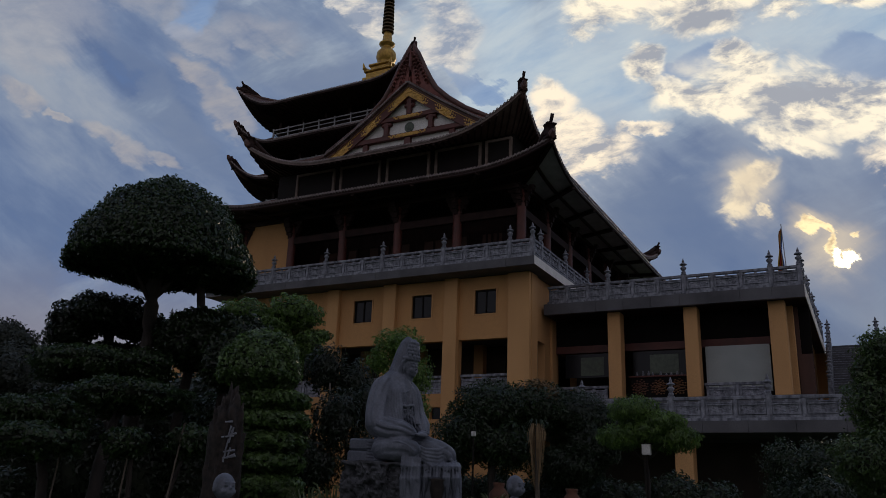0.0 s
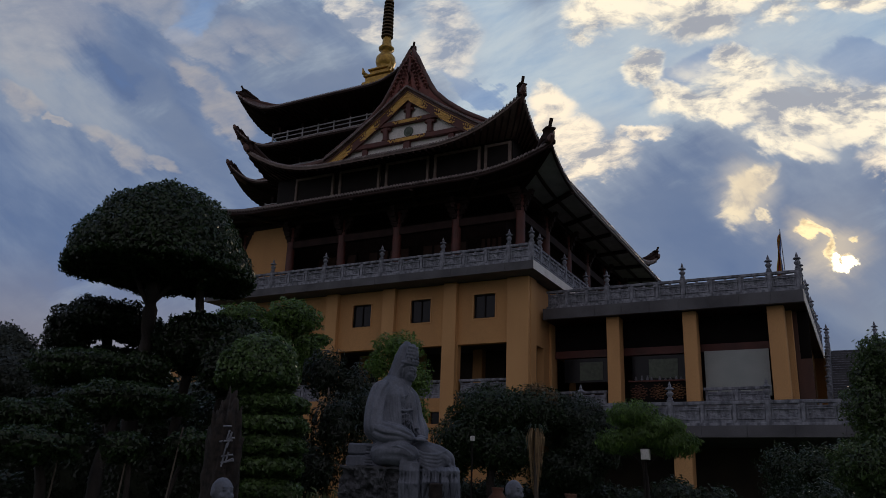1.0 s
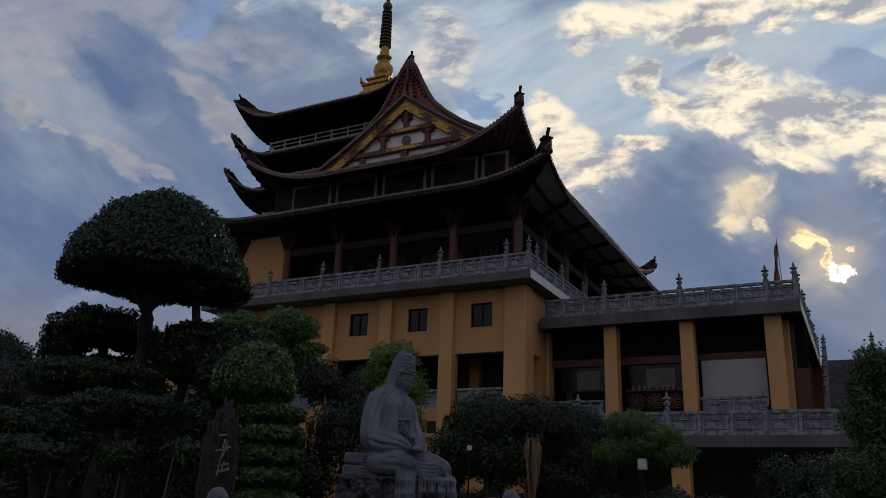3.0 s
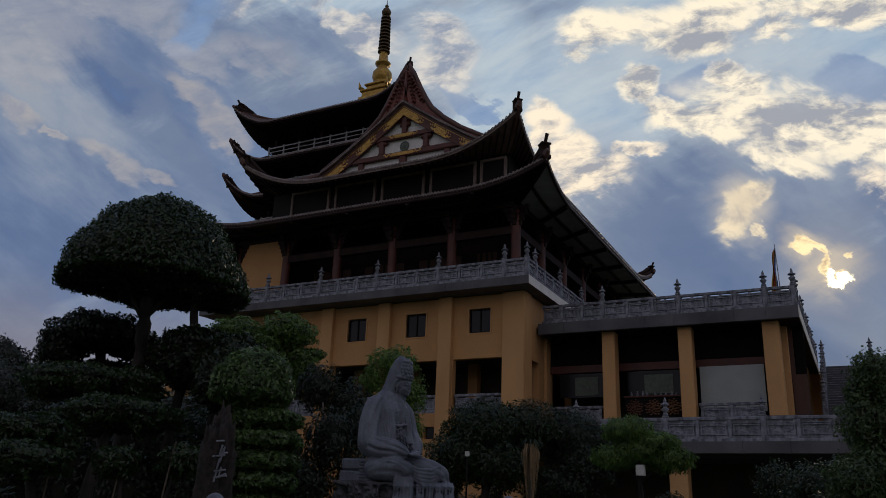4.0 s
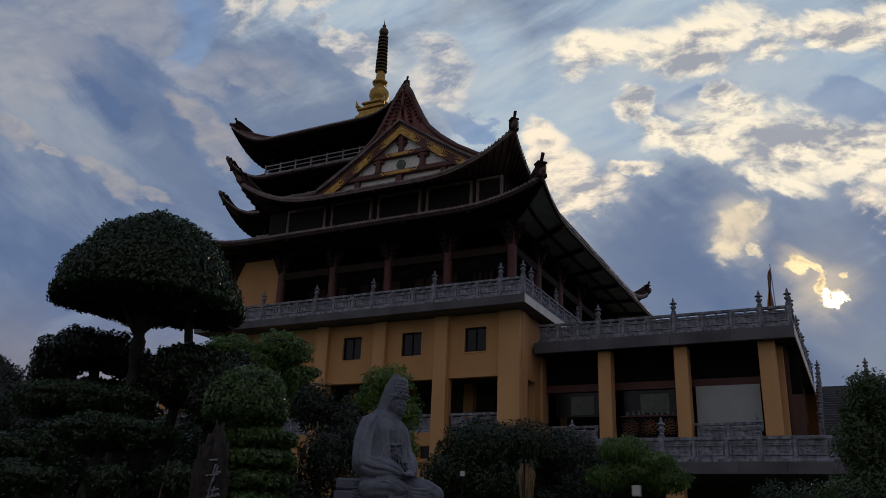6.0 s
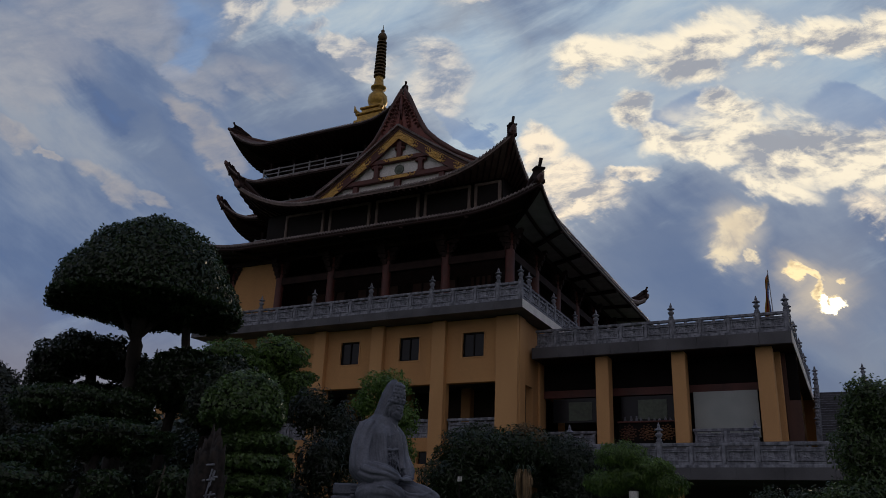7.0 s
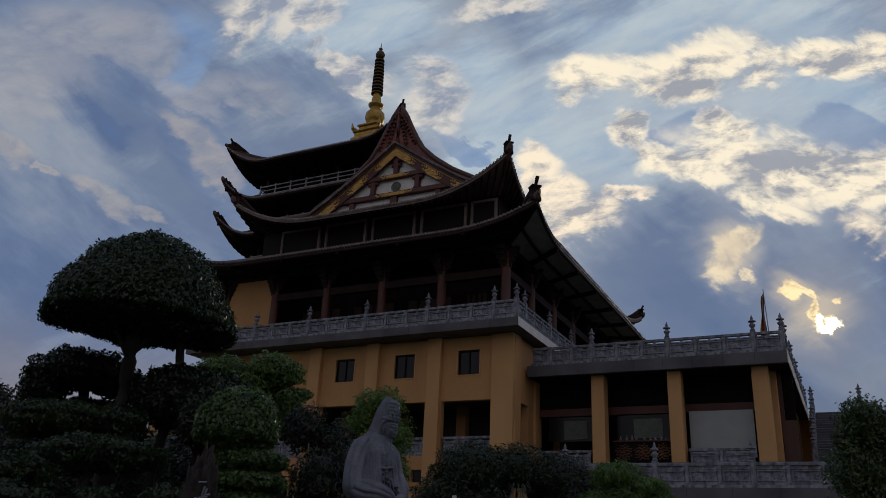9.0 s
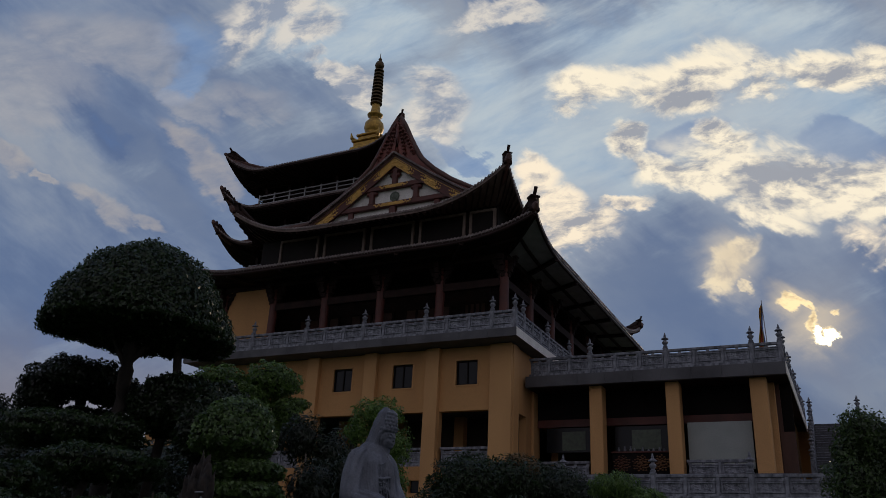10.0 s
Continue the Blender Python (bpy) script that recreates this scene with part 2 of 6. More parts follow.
M = {
    "ochre": mat("ochre_plaster", (0.58, 0.315, 0.125), 0.85, (0.47, 0.250, 0.100), 6, 0.12, 25, streak=3),
    "ochre_trim": mat("ochre_trim", (0.62, 0.35, 0.145), 0.8, (0.53, 0.29, 0.118), 5, 0.1, 25, streak=3),
    "granite": mat("granite", (0.275, 0.290, 0.336), 0.75, (0.078, 0.084, 0.105), 0.5, 0.35, 45, spread=0.22, streak=2),
    "slab": mat("slab_stone", (0.118, 0.118, 0.130), 0.75, (0.066, 0.066, 0.074), 4, 0.25, 30, spread=0.12),
    "soffit": mat("soffit_paint", (0.46, 0.46, 0.46), 0.8, (0.36, 0.35, 0.34), 5, 0.05),
    "wood": mat("red_brown_wood", (0.090, 0.036, 0.022), 0.6, (0.056, 0.023, 0.016), 2, 0.25, 35, streak=4),
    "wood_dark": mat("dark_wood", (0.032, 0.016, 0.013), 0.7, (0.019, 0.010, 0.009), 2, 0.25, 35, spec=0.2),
    "red": mat("red_lacquer", (0.110, 0.028, 0.020), 0.55, (0.070, 0.020, 0.015), 2, 0.15, 30),
    "tile": mat("roof_tile", (0.125, 0.055, 0.042), 0.6, (0.070, 0.036, 0.030), 2, 0.35, 20, spread=0.25),
    # paler than roof_tile: sky light on the tile ends is put in
    "tile_edge": mat("tile_edge", (0.24, 0.195, 0.185), 0.45, (0.11, 0.08, 0.074), 2, 0.3, 20, spread=0.3),
    "bronze": mat("dark_bronze", (0.13, 0.085, 0.035), 0.5, (0.06, 0.04, 0.022), 1.0, 0.3, 25, metal=0.5),
    "gold": mat("gilt", (0.58, 0.37, 0.08), 0.42, (0.34, 0.20, 0.05), 1.2, 0.35, 25, metal=0.55),
    "gold_paint": mat("gold_paint", (0.72, 0.44, 0.105), 0.45, (0.48, 0.28, 0.07), 1.0, 0.3, 25, metal=0.2),
    "white": mat("white_plaster", (0.80, 0.79, 0.76), 0.8, (0.68, 0.66, 0.63), 2, 0.1, 20, streak=2),
    "panel": mat("white_panel", (0.38, 0.42, 0.41), 0.6, (0.33, 0.37, 0.36), 3, 0.05, 20),
    # the rooms' shade is put into this near-black wall colour
    "interior": mat("shaded_interior", (0.060, 0.046, 0.034), 0.85, (0.038, 0.030, 0.023), 5, 0.1),
    "dark": mat("dark_timber", (0.014, 0.011, 0.010), 0.7, (0.010, 0.008, 0.007), 3, 0.15, spec=0.2),
    "glass": mat("dark_glass", (0.010, 0.012, 0.016), 0.2, (0.014, 0.016, 0.020), 3, 0.0, spec=0.25),
    "statue": mat("statue_stone", (0.150, 0.166, 0.208), 0.65, (0.078, 0.088, 0.114), 0.7, 0.3, 30, streak=2),
    "rock": mat("rock", (0.034, 0.026, 0.022), 0.95, (0.009, 0.008, 0.008), 0.25, 0.8, 9),
    "leaf": mat("clipped_leaf", (0.029, 0.055, 0.017), 0.32, (0.012, 0.024, 0.008), 0.7, 0.0, 12, spread=0.75),
    "leaf_mid": mat("topiary_leaf", (0.122, 0.205, 0.060), 0.32, (0.040, 0.076, 0.021), 0.7, 0.0, 12, spread=0.75),
    "leaf_light": mat("fresh_leaf", (0.125, 0.215, 0.042), 0.42, (0.052, 0.100, 0.022), 0.6, 0.0, 12, spread=0.7),
    "leaf_dark": mat("dark_leaf", (0.028, 0.046, 0.021), 0.32, (0.012, 0.022, 0.010), 0.8, 0.0, 12, spread=0.75),
    # dark filler colour for the depth of the crowns
    "core": mat("crown_filler", (0.020, 0.026, 0.012), 0.95, (0.012, 0.015, 0.009), 0.5, 0.6, 14),
    "bark": mat("bark", (0.036, 0.028, 0.023), 0.9, (0.016, 0.013, 0.011), 0.6, 0.8, 22, streak=5),
    "bark_pale": mat("pale_bark", (0.13, 0.105, 0.08), 0.9, (0.065, 0.052, 0.042), 0.6, 0.6, 22, streak=5),
    "straw": mat("dry_leaf", (0.30, 0.21, 0.11), 0.85, (0.20, 0.13, 0.07), 0.5, 0.2, 30, spread=0.4),
    "grass": mat("grass", (0.050, 0.085, 0.026), 0.9, (0.032, 0.056, 0.018), 2.5, 0.6, 30),
    "metal": mat("grey_metal", (0.35, 0.35, 0.36), 0.45, (0.25, 0.25, 0.26), 1, 0.1, 30, metal=0.7),
    "cloth_yellow": mat("yellow_cloth", (0.42, 0.28, 0.04), 0.85, (0.34, 0.21, 0.04), 1, 0.1),
    "cloth_blue": mat("blue_cloth", (0.06, 0.12, 0.34), 0.85, (0.05, 0.09, 0.28), 1, 0.1),
    "cloth_red": mat("red_cloth", (0.40, 0.05, 0.04), 0.85, (0.34, 0.04, 0.03), 1, 0.1),
    "jade": mat("jade_paint", (0.12, 0.15, 0.115), 0.6, (0.075, 0.095, 0.075), 0.5, 0.1),
    "lamp_white": mat("frosted_box", (0.72, 0.72, 0.70), 0.5, (0.60, 0.60, 0.58), 0.5, 0.05),
    "far_leaf": mat("far_leaf", (0.018, 0.026, 0.014), 0.6, (0.010, 0.015, 0.008), 2, 0.0, 8, spread=0.4),
    "clay": mat("clay", (0.13, 0.055, 0.032), 0.8, (0.08, 0.036, 0.022), 0.5, 0.2),
}


def thin(ma, share=0.35):
    """Leaves let some light through."""
    nt = ma.node_tree
    b = nt.nodes["Principled BSDF"]
    t, mx = nt.nodes.new("ShaderNodeBsdfTranslucent"), nt.nodes.new("ShaderNodeMixShader")
    nt.links.new(b.inputs["Base Color"].links[0].from_socket, t.inputs[0])
    mx.inputs[0].default_value = share
    nt.links.new(b.outputs[0], mx.inputs[1])
    nt.links.new(t.outputs[0], mx.inputs[2])
    nt.links.new(mx.outputs[0], nt.nodes["Material Output"].inputs[0])


for leaf in ("leaf", "leaf_mid", "leaf_light", "leaf_dark"):
    thin(M[leaf])

# ---- mesh helpers ----
def link_mesh(name, me, material, parent=None, label="", smooth=False):
    me.materials.append(material)
    if smooth:
        me.polygons.foreach_set("use_smooth", [True] * len(me.polygons))
    ob = new(name, me)
    if parent is not None:
        ob.parent = parent
    if label:
        ob["label"] = label
    return ob


def part(name, bm, material, parent=None, label="", smooth=False):
    """One bmesh as ONE mesh object under a thing or a part."""
    me = bpy.data.meshes.new(name)
    bm.normal_update()
    bm.to_mesh(me)
    bm.free()
    return link_mesh(name, me, material, parent, label, smooth)


def raw(name, verts, faces, material, parent=None, label="", smooth=False):
    me = bpy.data.meshes.new(name)
    me.from_pydata([tuple(p) for p in verts], [], [tuple(q) for q in faces])
    me.update()
    return link_mesh(name, me, material, parent, label, smooth)


def again(name, ob, m, parent=None):
    """Another object on the same mesh."""
    o = new(name, ob.data)
    o.parent = parent if parent is not None else ob.parent
    o.matrix_basis = m
    return o


def thing(name, label, category, group="", kind="", at=(0, 0, 0)):
    ob = new(name)
    ob.location = at
    ob.empty_display_size = 0.2
    return tagged(ob, label, category, group, kind)


def box(bm, x0, x1, y0, y1, z0, z1, bevel=0.0):
    r = bmesh.ops.create_cube(bm, size=1.0, matrix=Matrix.Translation(((x0 + x1) / 2, (y0 + y1) / 2, (z0 + z1) / 2)) @ Matrix.Diagonal((x1 - x0, y1 - y0, z1 - z0, 1)))
    if bevel:
        es = list({e for v in r["verts"] for e in v.link_edges})
        bmesh.ops.bevel(bm, geom=es, offset=bevel, segments=1, affect="EDGES", profile=0.5)
    return bm


def B(*a, bevel=0.0):
    return box(bmesh.new(), *a, bevel=bevel)


def lathe(bm, prof, n=16, m=None):
    """Turn a profile of (radius, height) round z."""
    m = m or Matrix()
    rings = []
    for r, z in prof:
        rings.append([bm.verts.new(m @ Vector((r * math.cos(2 * math.pi * i / n), r * math.sin(2 * math.pi * i / n), z))) for i in range(n)])
    for a, b in zip(rings, rings[1:]):
        for i in range(n):
            bm.faces.new((a[i], a[(i + 1) % n], b[(i + 1) % n], b[i]))
    bm.faces.new(rings[0][::-1])
    bm.faces.new(rings[-1])
    return bm


def sweep(bm, pts, radii, n=8, flat=1.0):
    """A tube along points, closed at both ends."""
    rings = []
    pts = [Vector(p) for p in pts]
    for i, p in enumerate(pts):
        d = (pts[min(i + 1, len(pts) - 1)] - pts[max(i - 1, 0)]).normalized()
        side = d.cross(Vector((0, 0, 1)))
        side = side.normalized() if side.length > 1e-3 else Vector((1, 0, 0))
        up = side.cross(d)
        r = radii[i] if hasattr(radii, "__len__") else radii
        rings.append([bm.verts.new(p + side * (r * math.cos(2 * math.pi * k / n)) + up * (r * flat * math.sin(2 * math.pi * k / n))) for k in range(n)])
    for a, b in zip(rings, rings[1:]):
        for k in range(n):
            bm.faces.new((a[k], a[(k + 1) % n], b[(k + 1) % n], b[k]))
    bm.faces.new(rings[0][::-1])
    bm.faces.new(rings[-1])
    return bm


def holed(bm, u0, u1, z0, z1, holes, place):
    """A wall from u0 to u1 and z0 to z1 with openings (u0, u1, z0, z1) through it; place(u0, u1, z0, z1) adds a block."""
    us = sorted({u0, u1, *(h[0] for h in holes), *(h[1] for h in holes)})
    for a, b in zip(us, us[1:]):
        mid = (a + b) / 2
        cuts = sorted((h[2], h[3]) for h in holes if h[0] < mid < h[1])
        z = z0
        for lo, hi in cuts:
            if lo > z:
                place(a, b, z, lo)
            z = hi
        if z < z1:
            place(a, b, z, z1)
    return bm


# ---- ground ----
def build_ground():
    bm = bmesh.new()
    n = 48
    for i in range(n + 1):
        for j in range(n + 1):
            # finer near the garden, out to the horizon
            a, b = 2 * i / n - 1, 2 * j / n - 1
            x, y = 1500 * a * abs(a) ** 2.2 - 8, 1500 * b * abs(b) ** 2.2 + 12
            z = 0.0
            d = math.hypot(x + 9, y - 13)
            if d < 14 and y > 4:
                z = 0.55 * max(0.0, 1 - d / 14) ** 0.8 * min(1.0, (y - 4) / 4)
            bm.verts.new((x, y, z))
    bm.verts.ensure_lookup_table()
    for i in range(n):
        for j in range(n):
            k = i * (n + 1) + j
            bm.faces.new((bm.verts[k], bm.verts[k + n + 1], bm.verts[k + n + 2], bm.verts[k + 1]))
    tagged(part("ground", bm, M["grass"], None, smooth=True), "dark mown grass and earth of the temple garden", "ground", kind="structure")


build_ground()

# ---- balustrades ----
POST = {}


def balustrade(label, p0, p1, z, posts, group="terrace balustrades"):
    """Carved granite railing from p0 to p1 (x, y) on the level z, with tall posts at the given distances along it."""
    p0, p1 = Vector((*p0, 0)), Vector((*p1, 0))
    run = (p1 - p0).length
    ang = math.atan2(p1.y - p0.y, p1.x - p0.x)
    th = thing("balustrade", label, "balustrade", group)
    th.matrix_basis = Matrix.Translation((p0.x, p0.y, z)) @ Matrix.Rotation(ang, 4, "Z")
    if not POST:
        bm = B(-0.11, 0.11, -0.11, 0.11, 0, 1.06, bevel=0.015)
        box(bm, -0.13, 0.13, -0.13, 0.13, 1.0, 1.07, bevel=0.012)
        box(bm, -0.07, 0.07, -0.118, 0.118, 0.2, 0.85)
        POST["post"] = bm
        bm = lathe(bmesh.new(), ((0.07, 1.06), (0.11, 1.10), (0.12, 1.16), (0.07, 1.20), (0.09, 1.24), (0.15, 1.33), (0.16, 1.38), (0.08, 1.44), (0.075, 1.50),
                                 (0.19, 1.53), (0.185, 1.56), (0.09, 1.62), (0.06, 1.66), (0.07, 1.70), (0.05, 1.76), (0.015, 1.86)), 10)
        for v in bm.verts:
            v.co.z = 1.06 + (v.co.z - 1.06) * 1.03
        POST["finial"] = bm
        for k in ("post", "finial"):
            me = bpy.data.meshes.new(k)
            POST[k].to_mesh(me)
            POST[k].free()
            me.materials.append(M["granite"])
            POST[k] = me
        for k, w in (("panel", 1.0),):
            bm = bmesh.new()
            box(bm, 0.0, w, -0.06, 0.06, 0.12, 0.22)
            box(bm, 0.0, w, -0.02, 0.02, 0.22, 0.72)
            box(bm, 0.05, w - 0.05, -0.085, 0.085, 0.25, 0.30)
            box(bm, 0.05, w - 0.05, -0.085, 0.085, 0.64, 0.69)
            box(bm, 0.05, 0.09, -0.085, 0.085, 0.30, 0.64)
            box(bm, w - 0.09, w - 0.05, -0.085, 0.085, 0.30, 0.64)
            # carved scroll in the middle of the panel
            for i in range(11):
                t = i / 10
                sx = 0.15 + 0.7 * t
                for sz, r in ((0.47 + 0.10 * math.sin(t * 12.6), 0.055), (0.47 - 0.09 * math.sin(t * 9.4 + 0.5), 0.042)):
                    bmesh.ops.create_icosphere(bm, subdivisions=1, radius=r, matrix=Matrix.Translation((sx, 0, sz)) @ Matrix.Diagonal((0.8, 1.1, 0.8, 1)))
            box(bm, 0.0, w, -0.06, 0.06, 0.72, 0.78)
            # brackets under the hand rail leave long slots
            for a in (0.04, 0.5, 0.96):
                box(bm, a * w - 0.05, a * w + 0.05, -0.05, 0.05, 0.78, 0.86)
            me = bpy.data.meshes.new("panel")
            bm.to_mesh(me)
            bm.free()
            me.materials.append(M["granite"])
            POST[k] = me
        bm = B(-0.075, 0.075, -0.085, 0.085, 0, 0.9, bevel=0.01)
        me = bpy.data.meshes.new("baluster")
        bm.to_mesh(me)
        bm.free()
        me.materials.append(M["granite"])
        POST["baluster"] = me
    part("plinth", B(0, run, -0.1, 0.1, 0, 0.12, bevel=0.01), M["granite"], th)
    part("hand_rail", B(0, run, -0.09, 0.09, 0.86, 1.0, bevel=0.02), M["granite"], th)
    for s in posts:
        po = new("post", POST["post"])
        po.parent, po.location = th, (s, 0, 0.004)
        fi = new("finial", POST["finial"])
        fi.parent = po
    marks = sorted({0.0, *posts, run})
    for a, b in zip(marks, marks[1:]):
        if b - a < 0.4:
            continue
        n = max(1, round((b - a) / 1.32))
        for i in range(n):
            w = (b - a) / n
            pa = new("panel", POST["panel"])
            pa.parent, pa.location, pa.scale = th, (a + i * w + 0.075, 0, 0), (w - 0.15, 1, 1)
            if i:
                ba = new("baluster", POST["baluster"])
                ba.parent, ba.location = th, (a + i * w, 0, 0.002)
    return th


# ---- roofs ----
class Eaves:
    """A rectangular eave line whose corners sweep up and out."""

    def __init__(self, x0, x1, y0, y1, z, lift, flare, reach, power=2.2, rear=1.0):
        self.c = [Vector((x0, y0, z)), Vector((x1, y0, z)), Vector((x1, y1, z)), Vector((x0, y1, z))]
        self.lift, self.flare, self.reach, self.power, self.rear = lift, flare, reach, power, rear
        self.mid = Vector(((x0 + x1) / 2, (y0 + y1) / 2, z))

    def at(self, side, d):
        a, b = self.c[side], self.c[(side + 1) % 4]
        run = (b - a).length
        p = a.lerp(b, d / run)
        for end, s in ((a, d), (b, run - d)):
            k = max(0.0, 1 - s / self.reach)
            out = end - self.mid
            p = p + Vector((math.copysign(1, out.x), math.copysign(1, out.y), 0)) * (self.flare * k ** self.power) + Vector((0, 0, self.lift * (self.rear if out.y > 0 else 1.0) * k ** self.power))
        return p

    def run(self, side):
        return (self.c[(side + 1) % 4] - self.c[side]).length


def hip_roof(th, ev, top, ztop, wall, zwall, thick=0.22, sides=(0, 1, 2, 3), pitch=0.21, rafters=0.45, beams=0.0, edge=None, soffit=None, finial=1.0, sag=1.5, bare=()):
    """Roof skirt of the thing th: tiled upper face from the eaves to the rectangle top, soffit back to the rectangle wall, tile ribs, rafters and corner ridges."""
    tc = [Vector((top[0], top[2], ztop)), Vector((top[1], top[2], ztop)), Vector((top[1], top[3], ztop)), Vector((top[0], top[3], ztop))]
    wc = [Vector((wall[0], wall[2], zwall)), Vector((wall[1], wall[2], zwall)), Vector((wall[1], wall[3], zwall)), Vector((wall[0], wall[3], zwall))]
    NV = 6

    def up(side, d, v):
        e = ev.at(side, d)
        f = d / ev.run(side)
        t = tc[side].lerp(tc[(side + 1) % 4], f)
        p = e.lerp(t, v)
        p.z = ev.mid.z + (t.z - ev.mid.z) * v ** sag + (e.z - ev.mid.z) * (1 - v) ** 3.2
        return p

    def low(side, d, v):
        e = ev.at(side, d) - Vector((0, 0, thick))
        f = d / ev.run(side)
        t = wc[side].lerp(wc[(side + 1) % 4], f)
        p = e.lerp(t, v)
        p.z = e.z + (t.z - e.z) * (1 - (1 - v) ** 1.5)
        return p

    roof_bm, sofs = bmesh.new(), []
    rv, rf, ev_v, ev_f, bv, bf = [], [], [], [], [], []
    for s in sides:
        run = ev.run(s)
        n = max(12, int(run / 0.8))
        ds = [run * i / n for i in range(n + 1)]
        sof_bm = bmesh.new()
        sofs.append(sof_bm)
        for bm_, fn, nv in ((roof_bm, up, NV), (sof_bm, low, 4)):
            g = [[bm_.verts.new(fn(s, d, j / nv)) for j in range(nv + 1)] for d in ds]
            for i in range(n):
                for j in range(nv):
                    bm_.faces.new((g[i][j], g[i + 1][j], g[i + 1][j + 1], g[i][j + 1]))
        # fascia under the tiles
        g = [(sof_bm.verts.new(up(s, d, 0) - Vector((0, 0, 0.02))), sof_bm.verts.new(low(s, d, 0))) for d in ds]
        for a, b in zip(g, g[1:]):
            sof_bm.faces.new((a[1], b[1], b[0], a[0]))
        # tile ribs and their round ends
        k = int(run / pitch)
        for i in range(k):
            d = run * (i + 0.5) / k
            base = len(rv)
            a0 = up(s, max(0, d - 0.05), 0)
            a1 = up(s, min(run, d + 0.05), 0)
            along = (a1 - a0).normalized()
            r = pitch * 0.30
            for j in range(NV + 1):
                p = up(s, d, j / NV)
                if j == 0:
                    p = p + (p - up(s, d, 0.05)).normalized() * 0.06
                rv += [p - along * r, p - along * r * 0.6 + Vector((0, 0, r * 0.8)), p + Vector((0, 0, r)), p + along * r * 0.6 + Vector((0, 0, r * 0.8)), p + along * r]
            for j in range(NV):
                for q in range(4):
                    c = base + j * 5 + q
                    rf.append((c, c + 1, c + 6, c + 5))
            # round end disc and drip tile
            out = (up(s, d, 0) - up(s, d, 0.05)).normalized()
            c0 = up(s, d, 0) + out * 0.08
            base = len(ev_v)
            for q in range(8):
                an = 2 * math.pi * q / 8
                w = along * (math.cos(an) * r * 1.15) + Vector((0, 0, math.sin(an) * r * 1.15 + 0.01))
                ev_v += [c0 + w, c0 + w - out * 0.08]
            ev_f.append([base + 2 * q for q in range(8)])
            ev_f += [(base + 2 * q, base + 2 * ((q + 1) % 8), base + 2 * ((q + 1) % 8) + 1, base + 2 * q + 1) for q in range(8)]
            base = len(ev_v)
            h = pitch * 0.5
            c1 = up(s, min(run, d + h), 0) + out * 0.05
            ev_v += [c1 - along * h * 0.55 + Vector((0, 0, 0.03)), c1 + along * h * 0.55 + Vector((0, 0, 0.03)), c1 - Vector((0, 0, 0.16)), c1 - out * 0.04 + Vector((0, 0, 0.03))]
            ev_f += [(base, base + 1, base + 2), (base, base + 2, base + 3), (base + 1, base + 3, base + 2)]
        # rafters under the soffit
        if rafters:
            k = int(run / rafters)
            for i in range(k):
                d = run * (i + 0.5) / k
                a, b = low(s, d, 0.03) - Vector((0, 0, 0.02)), low(s, d, 0.97) - Vector((0, 0, 0.02))
                al = (low(s, min(run, d + 0.05), 0.0) - low(s, max(0, d - 0.05), 0.0)).normalized() * 0.06
                mid = low(s, d, 0.5) - Vector((0, 0, 0.02))
                base = len(bv)
                dz = Vector((0, 0, 0.12))
                for p in (a, mid, b):
                    bv += [p - al, p + al, p + al - dz, p - al - dz]
                for j in (0, 4):
                    for q in range(4):
                        bf.append((base + j + q, base + j + (q + 1) % 4, base + j + 4 + (q + 1) % 4, base + j + 4 + q))
                bf.append((base, base + 1, base + 2, base + 3))
    roof = part("roof", roof_bm, M["tile"], th, "brown glazed tile roof with upswept corners", smooth=True)
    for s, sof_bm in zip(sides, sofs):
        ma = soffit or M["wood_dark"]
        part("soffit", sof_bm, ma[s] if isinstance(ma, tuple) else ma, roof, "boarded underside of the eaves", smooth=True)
    tagged(raw("rib_tile", rv, rf, M["tile"], roof, smooth=True), kind="stuff")
    tagged(raw("eave_tile", ev_v, ev_f, edge or M["tile_edge"], roof, "lighter round tile ends along the eave"), kind="stuff")
    if beams:
        for s in sides:
            k = round(ev.run(s) / beams)
            for i in range(k + 1):
                d = ev.run(s) * i / k
                pts = [low(s, d, j / 4) - Vector((0, 0, 0.10)) for j in range(5)]
                part("soffit_beam", sweep(bmesh.new(), pts, 0.15, 6), M["wood_dark"], roof)
            for w in (0.0, 0.5):
                pts = [low(s, ev.run(s) * i / 40, w) - Vector((0, 0, 0.05)) for i in range(41)]
                part("purlin", sweep(bmesh.new(), pts, 0.11 if w else 0.08, 6), M["wood_dark"], roof)
    if bv:
        tagged(raw("rafter", bv, bf, M["wood_dark"], roof), kind="stuff")
    for s in sides:
        if (s - 1) % 4 not in sides and s != 0:
            continue
        bm = bmesh.new()
        pts = [up(s, 0, j / 10) + Vector((0, 0, 0.14)) for j in range(11)]
        tip = pts[0] + (pts[0] - pts[1]).normalized() * 0.25 + Vector((0, 0, 0.05))
        sweep(bm, [tip] + pts, [0.10] + [0.20] * 11, 8, 1.3)
        part("hip_ridge", bm, M["tile"], roof)
        if s in bare:
            continue
        # scroll-shaped ornament standing on the corner, with a rod leaning outwards
        bm = bmesh.new()
        out = (pts[0] - pts[2])
        out.z = 0
        out.normalize()
        side = Vector((-out.y, out.x, 0))
        f = finial
        base = pts[1].lerp(pts[0], 0.55)
        if finial > 1.4:
            base = up(s, 0, 0.75 / (pts[0] - pts[10]).length) + Vector((0, 0, 0.05))
            f = 1.25
